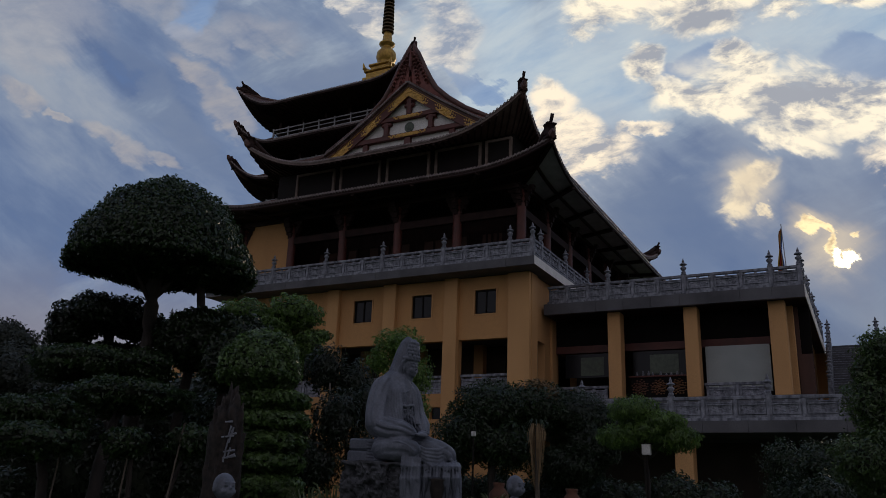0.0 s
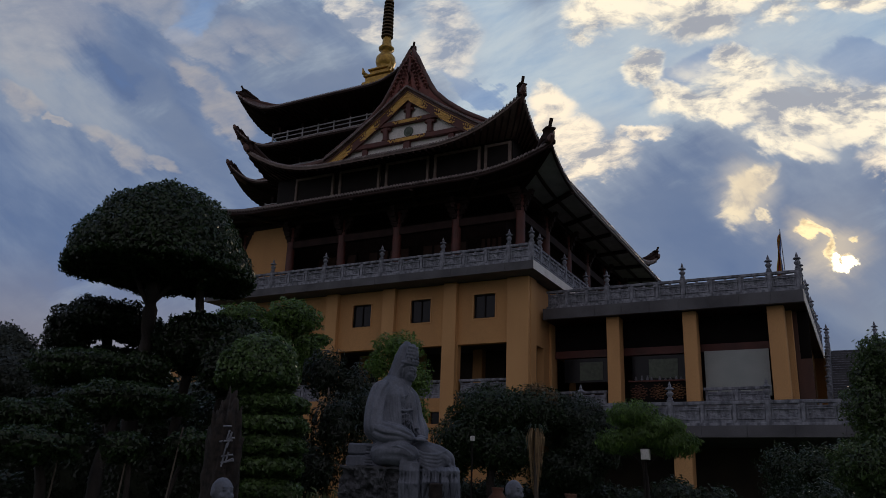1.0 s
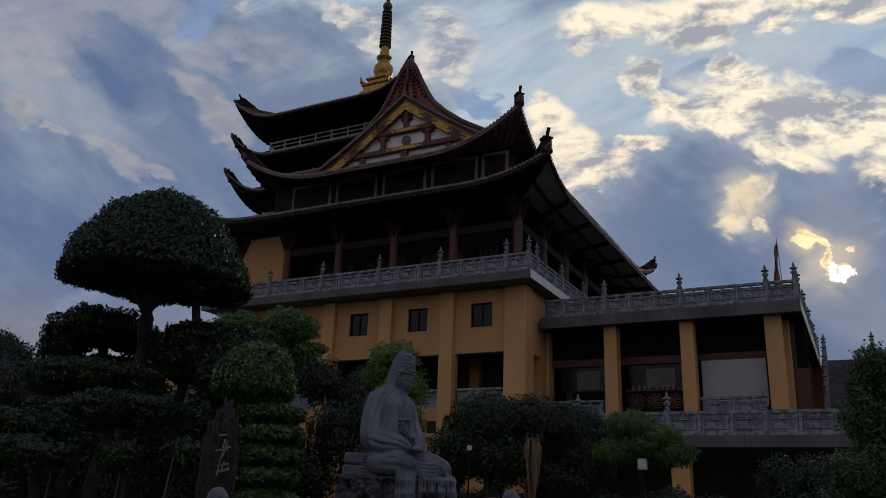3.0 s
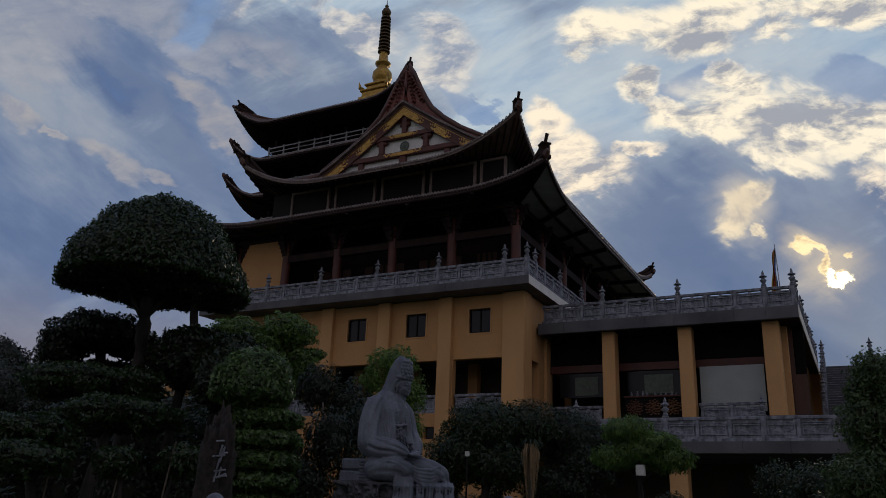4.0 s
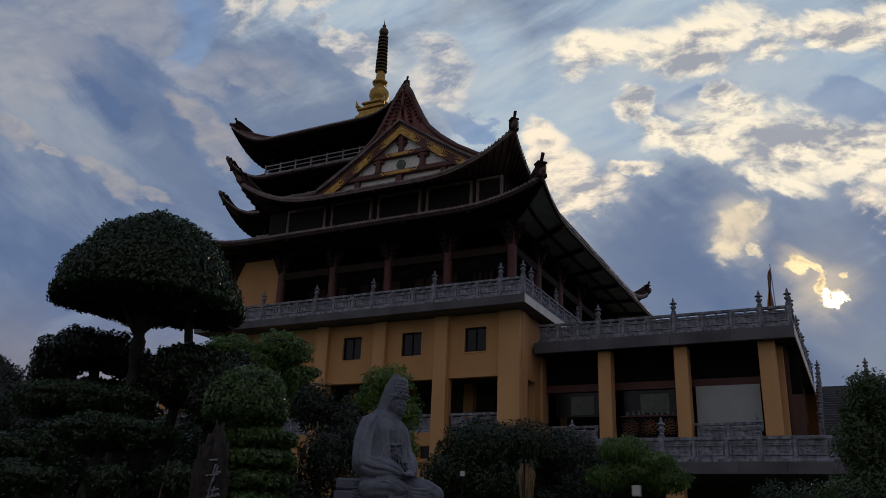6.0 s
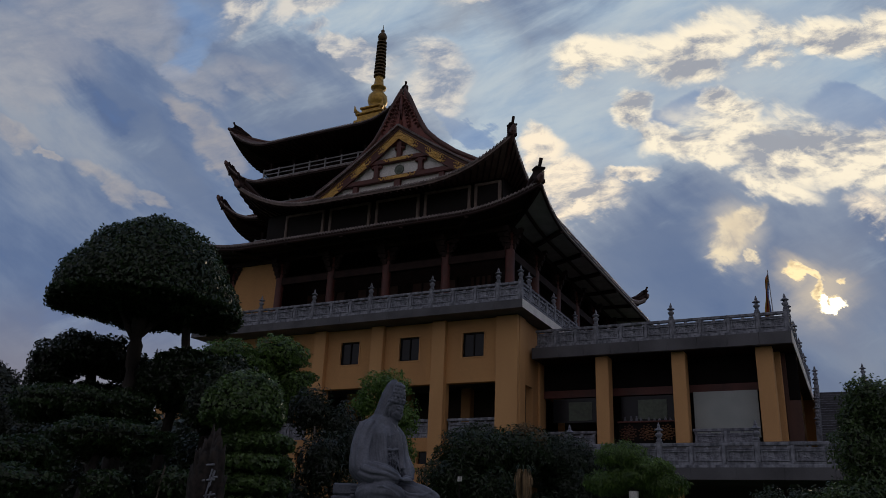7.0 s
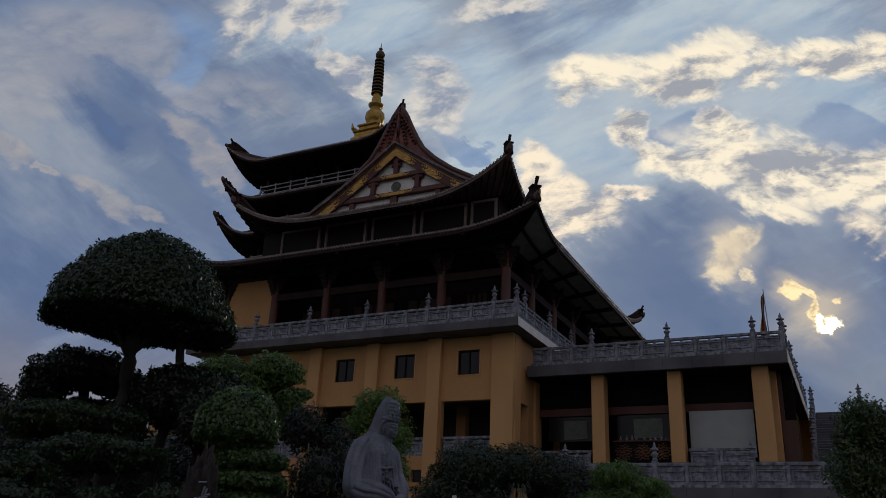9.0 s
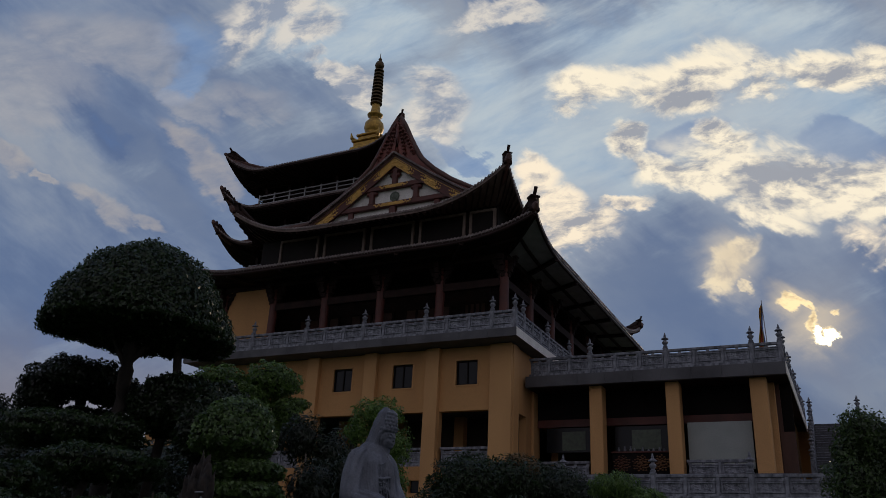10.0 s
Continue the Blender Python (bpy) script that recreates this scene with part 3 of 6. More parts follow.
        def rise(steps, radii, n=8, flat=1.0):
            sweep(bm, [base + Vector((0, 0, h * f)) + out * o * f for h, o in steps], [r * f for r in radii], n, flat)
        rise(((-0.12, 0), (0.05, 0.0), (0.07, 0.0), (0.60, 0.02), (0.62, 0.02), (0.70, 0.02), (0.72, 0.02)), (0.34, 0.34, 0.31, 0.31, 0.35, 0.35, 0.10), 4)
        rise(((0.66, 0.05), (0.85, 0.18), (1.12, 0.34)), (0.09, 0.09, 0.10), 6)
        # beast-like scroll creeping down the ridge behind it
        step = f / (pts[0] - pts[10]).length
        sweep(bm, [up(s, 0, v * step) + Vector((0, 0, 0.14 + h * f)) for v, h in ((0.45, 0.35), (0.55, 0.66), (0.75, 0.60), (1.0, 0.50), (1.35, 0.38), (1.75, 0.30), (2.2, 0.10))],
              [r * f for r in (0.10, 0.17, 0.20, 0.22, 0.20, 0.15, 0.08)], 7)
        sweep(bm, [up(s, 0, v * step) + Vector((0, 0, 0.14 + h * f)) for v, h in ((0.1, 0.05), (1.0, 0.18), (2.0, 0.05))], [0.2 * f, 0.22 * f, 0.12 * f], 7, 1.2)
        part("corner_finial", bm, M["wood_dark"], roof, "dark scroll finial with a leaning rod", smooth=True)
    return roof


# ---- the temple hall ----
PX0, PX1, PY = -37.1, -14.45, 37.3
WX0, WX1, WY = -36.3, -15.26, 38.7
CX = -25.05
COLS = [-15.85 - 3.98 * i for i in range(6)]
BACK = 71.6

hall = thing("temple_hall", "ochre temple hall with a two-tier brown tiled roof and gilded gable", "temple")


def build_hall_base():
    bm = bmesh.new()
    put = lambda a, b, lo, hi: box(bm, a, b, WY, WY + 0.4, lo, hi)
    holes = []
    for i in range(5):
        a, b = COLS[i + 1] + 0.57, COLS[i] - 0.57
        c = (a + b) / 2
        holes.append((a - 0.14, b + 0.10, 6.75, 9.62))
        holes.append((c - 0.64, c + 0.64, 11.02, 12.36))
        holes.append((a - 0.02, a + 0.64, 5.38, 6.03))
        holes.append((b - 0.62, b + 0.04, 5.38, 6.03))
    holed(bm, WX0, WX1, 0, 13.1, holes, put)
    bmesh.ops.remove_doubles(bm, verts=bm.verts, dist=0.001)
    part("front_wall", bm, M["ochre"], hall)
    bm = bmesh.new()
    put = lambda a, b, lo, hi: box(bm, WX1 - 0.4, WX1, a, b, lo, hi)
    holed(bm, WY + 0.403, BACK, 0, 13.1, [(39.7, 41.0, 6.75, 9.6), (43.2, 46.4, 6.75, 9.6), (47.6, 51, 6.75, 9.6)], put)
    bmesh.ops.remove_doubles(bm, verts=bm.verts, dist=0.001)
    part("side_wall", bm, M["ochre"], hall)
    part("side_wall", B(WX0, WX0 + 0.4, WY + 0.403, BACK, 0, 13.1), M["ochre"], hall)
    part("rear_wall", B(WX0 + 0.403, WX1 - 0.403, BACK - 0.4, BACK, 0, 13.1), M["ochre"], hall)
    for i, x in enumerate(COLS):
        w = 0.5
        if i == 0:
            part("pilaster", B(-16.4, WX1 + 0.1, WY - 0.26, WY + 0.02, 0, 13.1, bevel=0.02), M["ochre_trim"], hall)
        else:
            part("pilaster", B(x - w + 0.08, x + w - 0.10, WY - 0.30, WY + 0.02, 0, 13.1, bevel=0.02), M["ochre_trim"], hall)
    for y in (39.0, 42.1, 46.9):
        part("pilaster", B(WX1 - 0.02, WX1 + 0.14, y - 0.28, y + 0.55, 0, 13.1, bevel=0.02), M["ochre_trim"], hall)
    # upper windows: recessed dark panes with a thin frame and a pale surround
    for i in range(5):
        c = (COLS[i + 1] + COLS[i]) / 2
        wi = part("window", B(c - 0.62, c + 0.62, WY + 0.16, WY + 0.2, 11.04, 12.34), M["glass"], hall, "dark two-leaf window")
        bm = bmesh.new()
        for a, b, lo, hi in ((-0.64, -0.57, 11.02, 12.36), (0.57, 0.64, 11.02, 12.36), (-0.57, 0.57, 11.02, 11.09), (-0.57, 0.57, 12.29, 12.36), (-0.03, 0.03, 11.09, 12.29)):
            box(bm, c + a, c + b, WY + 0.10, WY + 0.158, lo, hi)
        part("window_frame", bm, M["dark"], wi)
        bm = bmesh.new()
        for a, b, lo, hi in ((-0.72, -0.641, 10.94, 12.44), (0.641, 0.72, 10.94, 12.44), (-0.64, 0.64, 10.94, 11.015), (-0.64, 0.64, 12.365, 12.44)):
            box(bm, c + a, c + b, WY - 0.03, WY + 0.02, lo, hi)
        part("surround", bm, M["ochre_trim"], wi)
        # gallery railing in the opening
        a, b = COLS[i + 1] + 0.55, COLS[i] - 0.55
        part("small_window", B(b - 0.6, b + 0.06, WY + 0.2, WY + 0.24, 5.39, 6.02), M["glass"], hall)
        part("small_window", B(a + 0.0, a + 0.6, WY + 0.2, WY + 0.24, 5.39, 6.02), M["glass"], hall)
    # floors, inner walls, ceilings
    part("floor_slab", B(WX0 + 0.41, WX1 - 0.41, WY + 0.41, BACK - 0.41, 6.35, 6.65), M["slab"], hall)
    part("floor_slab", B(WX0 + 0.41, WX1 - 0.41, WY + 0.41, BACK - 0.41, 10.0, 10.3), M["slab"], hall)
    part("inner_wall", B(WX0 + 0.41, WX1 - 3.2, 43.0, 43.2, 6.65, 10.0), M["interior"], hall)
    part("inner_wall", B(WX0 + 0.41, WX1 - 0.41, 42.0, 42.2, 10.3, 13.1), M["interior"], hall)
    for x in COLS[1:5]:
        part("inner_column", B(x - 0.3, x + 0.3, 42.2, 42.7, 6.65, 10.0), M["ochre"], hall)
    # platform slab
    n = 14
    for i in range(n):
        a, b = PX0 + (PX1 - PX0) * i / n, PX0 + (PX1 - PX0) * (i + 1) / n
        part("facing_stone", B(a + 0.004, b - 0.004, PY + 0.004 * (i % 3), PY + 0.3, 13.12, 13.58, bevel=0.006), M["slab"], hall)
    part("platform_slab", B(PX0, PX1 - 0.003, PY + 0.303, BACK + 1.2, 13.14, 13.575), M["slab"], hall)
    # white strip: western sky light on the slab's side, put into the colour
    part("slab_edge", B(PX1 - 0.002, PX1 + 0.02, PY, BACK + 1.2, 13.12, 13.58), M["white"], hall)


build_hall_base()
for label, p0, p1, posts in (
        ("grey carved granite balustrade along the front of the temple platform", (PX0 + 0.15, PY + 0.15), (PX1 - 0.15, PY + 0.15), [PX1 - 0.3 - PX0] + [x - 0.03 - PX0 - 0.15 for x in COLS]),
        ("grey carved granite balustrade along the side of the temple platform", (PX1 - 0.15, PY + 0.15), (PX1 - 0.15, BACK + 1.1), [1.2 + 4.05 * i for i in range(9)])):
    balustrade(label, p0, p1, 13.58, posts)
for i in range(5):
    a, b = COLS[i + 1] + 0.5, COLS[i] - 0.5
    balustrade("grey granite railing inside an opening of the hall's gallery", (a, WY + 0.2), (b, WY + 0.2), 6.75, [], group="gallery railings")


def build_hall_top():
    # timber storey
    fy, fx = 38.95, 41.4
    def column(x, y):
        bm = lathe(bmesh.new(), ((0.36, 0), (0.38, 0.08), (0.30, 0.22), (0.27, 0.3), (0.265, 3.6), (0.25, 4.4)), 14, Matrix.Translation((x, y, 13.575)))
        c = part("column", bm, M["red"], hall, "round dark-red timber column", smooth=True)
        bm = bmesh.new()
        for k, (w, z) in enumerate(((0.32, 17.0), (0.46, 17.3), (0.60, 17.6), (0.75, 17.9))):
            box(bm, x - w, x + w, y - 0.12, y + 0.12, z, z + 0.2)
            box(bm, x - 0.12, x + 0.12, y - w, y + w, z + 0.003, z + 0.203)
            for sx in (-w + 0.1, w - 0.1):
                box(bm, x + sx - 0.13, x + sx + 0.13, y - 0.16, y + 0.16, z + 0.2, z + 0.3)
                box(bm, x - 0.16, x + 0.16, y + sx - 0.13, y + sx + 0.13, z + 0.2, z + 0.3)
        part("bracket", bm, M["wood_dark"], c, "stepped timber bracket set")
        return c
    for x in COLS:
        column(x, fy)
    ys = [fy + 3.98 * i for i in range(1, 8)]
    for y in ys:
        column(COLS[0], y)
        column(COLS[-1], y)
    # tie beams
    part("tie_beam", B(COLS[-2], COLS[0], fy - 0.14, fy + 0.14, 16.55, 17.0), M["wood_dark"], hall)
    part("tie_beam", B(COLS[0] - 0.14, COLS[0] + 0.14, fy + 0.15, 70.0, 16.55, 17.0), M["wood_dark"], hall)
    part("eave_beam", B(COLS[-1] - 0.2, COLS[0] + 0.2, fy - 0.2, fy + 0.2, 18.15, 18.45), M["wood_dark"], hall)
    part("eave_beam", B(COLS[0] - 0.19, COLS[0] + 0.19, fy + 0.21, 70.2, 18.15, 18.45), M["wood_dark"], hall)
    # recessed wall with doors
    x0, x1 = COLS[-1] + 0.1, COLS[0] - 1.9
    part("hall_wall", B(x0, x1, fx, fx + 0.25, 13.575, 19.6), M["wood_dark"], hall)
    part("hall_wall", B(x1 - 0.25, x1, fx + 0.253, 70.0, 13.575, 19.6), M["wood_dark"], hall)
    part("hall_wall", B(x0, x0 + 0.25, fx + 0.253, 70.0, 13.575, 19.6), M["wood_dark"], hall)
    for i in range(5):
        a, b = COLS[i + 1] + 0.45, COLS[i] - 0.45
        if i == 4:
            continue
        b = min(b, x1 - 0.2)
        d = part("door_panel", B(a, b, fx - 0.08, fx - 0.003, 13.6, 16.6), M["wood"], hall, "tall latticed timber doors")
        n = 4
        bm = bmesh.new()
        for k in range(n + 1):
            xx = a + (b - a) * k / n
            box(bm, xx - 0.06, xx + 0.06, fx - 0.14, fx - 0.083, 13.6, 16.6)
        for zz in (13.6, 14.5, 16.5):
            box(bm, a + 0.061, b - 0.061, fx - 0.13, fx - 0.084, zz, zz + 0.12)
        part("lattice", bm, M["wood_dark"], d)
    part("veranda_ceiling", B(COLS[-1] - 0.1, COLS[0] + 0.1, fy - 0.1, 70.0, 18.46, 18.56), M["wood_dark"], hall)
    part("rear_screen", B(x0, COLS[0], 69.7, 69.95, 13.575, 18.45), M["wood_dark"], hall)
    # plastered end bay
    part("end_wall", B(COLS[5] + 0.1, COLS[4] - 0.28, fy - 0.05, fy + 0.2, 13.575, 18.14), M["ochre"], hall, "ochre plaster end bay")
    part("end_wall", B(COLS[5] + 0.0, COLS[5] + 0.2, fy + 0.3, 50, 13.575, 17.4), M["ochre"], hall)
    # clerestory between the two roofs
    ux0, ux1, uy0, uy1 = -34.6, -16.95, 40.4, 69.4
    for a in ((ux0, ux1, uy0, uy0 + 0.25), (ux0, ux1, uy1 - 0.25, uy1), (ux0, ux0 + 0.25, uy0 + 0.253, uy1 - 0.253), (ux1 - 0.25, ux1, uy0 + 0.253, uy1 - 0.253)):
        part("clerestory_wall", B(*a, 19.0, 22.6), M["dark"], hall)
    for a in (-32.8, -29.2, -25.6, -22.05, -18.6):
        wd = 2.85 if a < -19 else 1.4
        w = part("clerestory_window", B(a, a + wd, uy0 - 0.06, uy0 - 0.003, 20.45, 21.95), M["dark"], hall)
        bm = bmesh.new()
        for q in ((a - 0.16, a, 20.3, 22.1), (a + wd, a + wd + 0.16, 20.3, 22.1), (a, a + wd, 20.3, 20.45), (a, a + wd, 21.95, 22.1)):
            box(bm, q[0], q[1], uy0 - 0.16, uy0 - 0.002, q[2], q[3])
        part("window_frame", bm, M["frame"], w, "weathered grey-brown window frame")
    ev = Eaves(-38.1, -13.40, 36.65, 72.6, 18.72, 0.98, 0.28, 5.5, 2.4, rear=0.3)
    # dark front and pale side undersides: how light falls is put into the colours
    hip_roof(hall, ev, (ux0, ux1, uy0, uy1), 20.25, (COLS[-1], COLS[0], fy, 70.1), 18.45, soffit=(M["wood_dark"], M["soffit_lit"], M["wood_dark"], M["soffit_lit"]), finial=1.1, rafters=0, beams=3.98, bare=(0,))
    ev = Eaves(-35.6, -15.78, 38.55, 71.4, 21.95, 2.08, 0.3, 6.6, 2.5, rear=0.75)
    hip_roof(hall, ev, (CX - 6.6, CX + 6.6, 41.9, 67.7), 23.8, (ux0, ux1, uy0, uy1), 22.3, soffit=M["soffit_wood"], finial=0.95)
    # saddle roof above the skirt
    zr, yg0, yg1, hw = 27.95, 41.3, 68.2, 6.5
    prof = [(hw * k / 8, 23.6 + (zr - 23.6) * (1 - k / 8) ** 1.12) for k in range(9)]
    for sgn in (-1, 1):
        vs, fs = [], []
        for y in (yg0, yg1):
            for dz in (0, -0.25):
                vs += [(CX + sgn * a, y, z + dz) for a, z in prof]
        n = 9
        for k in range(8):
            fs += [(k, k + 1, 2 * n + k + 1, 2 * n + k), (n + k, 3 * n + k, 3 * n + k + 1, n + k + 1), (k, n + k, n + k + 1, k + 1), (2 * n + k, 2 * n + k + 1, 3 * n + k + 1, 3 * n + k)]
        ro = raw("roof", vs, fs, M["tile"], hall, "saddle roof slope", smooth=False)
        rv, rf = [], []
        for i in range(87):
            y = yg0 + 0.15 + i * (yg1 - yg0 - 0.3) / 86
            b = len(rv)
            for a, z in prof:
                rv += [(CX + sgn * a, y - 0.09, z), (CX + sgn * a, y, z + 0.10), (CX + sgn * a, y + 0.09, z)]
            for k in range(8):
                for q in (0, 1):
                    rf.append((b + 3 * k + q, b + 3 * k + q + 1, b + 3 * k + q + 4, b + 3 * k + q + 3))
        tagged(raw("rib_tile", rv, rf, M["tile"], ro), kind="stuff")
        # verge tiles along the gable edge
        bm = bmesh.new()
        for k in range(44):
            t = (k + 0.5) / 44 * 8
            i = min(7, int(t))
            a = prof[i][0] + (prof[i + 1][0] - prof[i][0]) * (t - i)
            z = prof[i][1] + (prof[i + 1][1] - prof[i][1]) * (t - i)
            bmesh.ops.create_cone(bm, cap_ends=True, segments=7, radius1=0.085, radius2=0.085, depth=0.34, matrix=Matrix.Translation((CX + sgn * a, yg0 - 0.05, z + 0.05)) @ Matrix.Rotation(radians(90), 4, "X"))
        tagged(part("verge_tile", bm, M["tile_edge"], ro), kind="stuff")
    part("ridge", B(CX - 0.25, CX + 0.25, yg0 + 0.3, yg1, zr - 0.1, zr + 0.75, bevel=0.05), M["tile"], hall)
    # gable wall and its timber
    yw = 41.72
    vs = [(CX - 6.2, yw, 23.4), (CX + 6.2, yw, 23.4), (CX, yw, 27.75), (CX - 6.2, yw + 0.3, 23.4), (CX + 6.2, yw + 0.3, 23.4), (CX, yw + 0.3, 27.75)]
    g = raw("gable_wall", vs, [(0, 1, 2), (5, 4, 3), (0, 3, 4, 1), (1, 4, 5, 2), (2, 5, 3, 0)], M["white"], hall, "white plaster gable with red timbers and gilt carving")
    sl = (27.75 - 23.4) / 6.2
    def beam(name, material, x0, x1, z0, z1, d, bevel=0.03):
        return part(name, B(CX + x0, CX + x1, yw - d, yw - 0.002, z0, z1, bevel=bevel), material, g)
    beam("tie_beam", M["red"], -4.6, 4.6, 24.05, 24.40, 0.3)
    beam("tie_beam", M["red"], -2.3, 2.3, 25.38, 25.72, 0.3)
    beam("post", M["red"], -0.24, 0.24, 23.5, 24.05, 0.26)
    for x in (-3.3, 3.3):
        beam("post", M["red"], x - 0.2, x + 0.2, 23.5, 24.05, 0.24)
    for x in (-1.7, 1.7):
        beam("post", M["red"], x - 0.17, x + 0.17, 24.40, 25.38, 0.28)
        part("bracket_block", B(CX + x - 0.42, CX + x + 0.42, yw - 0.26, yw - 0.003, 25.10, 25.375, bevel=0.08), M["red"], g)
        part("base_block", B(CX + x - 0.30, CX + x + 0.30, yw - 0.25, yw - 0.003, 24.41, 24.58, bevel=0.07), M["red"], g)
    bm = B(CX - 0.18, CX + 0.18, yw - 0.26, yw - 0.002, 25.72, 27.3, bevel=0.03)
    box(bm, CX - 0.75, CX + 0.75, yw - 0.24, yw - 0.003, 26.62, 27.2, bevel=0.12)
    box(bm, CX - 0.42, CX + 0.42, yw - 0.25, yw - 0.003, 26.25, 26.6, bevel=0.12)
    part("king_post", bm, M["red"], g)
    for z, w in ((24.22, 1.35), (25.55, 1.05)):
        bm = bmesh.new()
        n = int(w * 9)
        for k in range(2 * n + 1):
            q = (k - n) / n
            bmesh.ops.create_icosphere(bm, subdivisions=1, radius=0.11, matrix=Matrix.Translation((CX + q * w, yw - 0.31, z + 0.07 * math.cos(k * 2.1))) @ Matrix.Rotation(k * 1.1, 4, "Y") @ Matrix.Diagonal((1.0, 0.4, 0.55, 1)))
        box(bm, CX - w * 0.62, CX + w * 0.62, yw - 0.318, yw - 0.301, z - 0.11, z + 0.11)
        part("carving", bm, M["gold_paint"], g, "gilded scroll carving")
    bm = lathe(bmesh.new(), ((0.36, 0), (0.36, 0.05), (0.32, 0.08), (0.28, 0.05), (0.21, 0.05), (0.18, 0.08), (0.08, 0.08), (0.04, 0.1)), 24,
               Matrix.Translation((CX, yw - 0.004, 24.86)) @ Matrix.Rotation(radians(90), 4, "X"))
    part("medallion", bm, M["jade"], g, "round grey-green medallion", smooth=True)
    # barge boards with gilt ends and scrolls
    for sgn in (-1, 1):
        def on(t, off):
            k = min(7, int(t * 8))
            f = t * 8 - k
            return Vector((CX + sgn * (prof[k][0] + (prof[k + 1][0] - prof[k][0]) * f), 0, prof[k][1] + (prof[k + 1][1] - prof[k][1]) * f - off))
        def strip(name, t0, t1, o0, o1, y0, y1, material, label=""):
            n = 6
            vs, fs = [], []
            for i in range(n + 1):
                t = t0 + (t1 - t0) * i / n
                for o, y in ((o0, y0), (o1, y0), (o1, y1), (o0, y1)):
                    p = on(t, o)
                    vs.append((p.x, y, p.z))
            for i in range(n):
                for q in range(4):
                    fs.append((4 * i + q, 4 * i + (q + 1) % 4, 4 * i + 4 + (q + 1) % 4, 4 * i + 4 + q))
            fs += [(0, 1, 2, 3), (4 * n + 3, 4 * n + 2, 4 * n + 1, 4 * n)]
            return raw(name, vs, fs, material, g, label)
        strip("barge_board", 0.0, 0.98, 0.26, 0.95, yg0 + 0.06, yg0 + 0.2, M["red"], "dark red barge board")
        strip("gilt_edge", 0.0, 0.99, 0.24, 0.30, yg0 + 0.03, yg0 + 0.057, M["gold_paint"], "gilded moulding")
        for t0, t1 in ((0.0, 0.17), (0.39, 0.49), (0.72, 0.985)):
            strip("gilt_plate", t0, t1, 0.36, 0.92, yg0 + 0.03, yg0 + 0.057, M["gold_paint"], "gilded plate")
            ends = [(t1, 1)] + ([(t0, -1)] if t0 > 0 else [])
            for te, s_ in ends:
                bm = bmesh.new()
                for k in range(9):
                    p = on(min(0.99, max(0.0, te + s_ * 0.008 * k)), 0.64 + (0.25 - 0.012 * k) * math.sin(k * 2.2))
                    bmesh.ops.create_icosphere(bm, subdivisions=1, radius=0.13 - 0.008 * k, matrix=Matrix.Translation((p.x, yg0 + 0.04, p.z)) @ Matrix.Rotation(k * 0.9, 4, "Y") @ Matrix.Diagonal((1.2, 0.3, 0.6, 1)))
                part("carving", bm, M["gold_paint"], g, "gilded scroll carving")
            bm = bmesh.new()
            for k in range(int((t1 - t0) * 110)):
                p = on(t0 + 0.01 + (t1 - t0 - 0.02) * k / ((t1 - t0) * 110), 0.64 + 0.19 * math.sin(k * 1.7))
                bmesh.ops.create_icosphere(bm, subdivisions=1, radius=0.10, matrix=Matrix.Translation((p.x, yg0 + 0.028, p.z)) @ Matrix.Rotation(k * 1.3, 4, "Y") @ Matrix.Diagonal((1.1, 0.45, 0.45, 1)))
            part("carving", bm, M["gold_paint"], g, "gilded scroll carving")
    # swept verge ridge rising to the peak, with a carved red board between its two sides
    crest = ((0.10, 31.0), (0.55, 30.2), (0.85, 29.5), (1.15, 28.8), (1.55, 28.0), (2.0, 27.25), (2.9, 26.35), (4.2, 25.35), (5.5, 24.6), (6.6, 24.05))
    def under(a):
        t = min(1.0, a / hw)
        return 23.6 + (zr - 23.6) * (1 - t) ** 1.12
    for sgn in (-1, 1):
        vs, fs = [], []
        for a, z in crest:
            for y in (yg0 + 0.18, yg0 + 0.32):
                vs += [(CX + sgn * a, y, z), (CX + sgn * a, y, min(z - 0.05, under(a) + 0.02))]
        for k in range(len(crest) - 1):
            q = 4 * k
            fs += [(q, q + 1, q + 5, q + 4), (q + 2, q + 6, q + 7, q + 3), (q, q + 4, q + 6, q + 2)]
        raw("peak_board", vs, fs, M["peak_red"], hall, "dark red carved board under the roof peak")
        bm = bmesh.new()
        sweep(bm, [(CX + sgn * a, yg0 + 0.25, z + 0.02) for a, z in crest], [0.10, 0.14, 0.16, 0.18, 0.19, 0.19, 0.19, 0.18, 0.16, 0.09], 8)
        part("verge_ridge", bm, M["tile"], hall, smooth=True)
    # carved ridge-end ornament over the gable
    bm = bmesh.new()
    yo = yg0 + 0.16
    for k in range(9):
        h = k / 8
        w = 1.25 * (1 - h) ** 0.8 + 0.12
        z = zr - 0.15 + 2.3 * h
        for sgn in (-1, 1):
            sweep(bm, [(CX + sgn * w, yo, z - 0.12), (CX + sgn * (w + 0.10), yo - 0.05, z + 0.14), (CX + sgn * (w - 0.08), yo - 0.1, z + 0.28), (CX + sgn * (w - 0.22), yo - 0.05, z + 0.12)], [0.09, 0.10, 0.08, 0.04], 6)
            if k < 7:
                sweep(bm, [(CX + sgn * w * 0.5, yo, z - 0.05), (CX + sgn * (w * 0.5 + 0.13), yo - 0.06, z + 0.12), (CX + sgn * w * 0.5, yo - 0.08, z + 0.25), (CX + sgn * (w * 0.5 - 0.13), yo - 0.04, z + 0.1)], 0.06, 6)
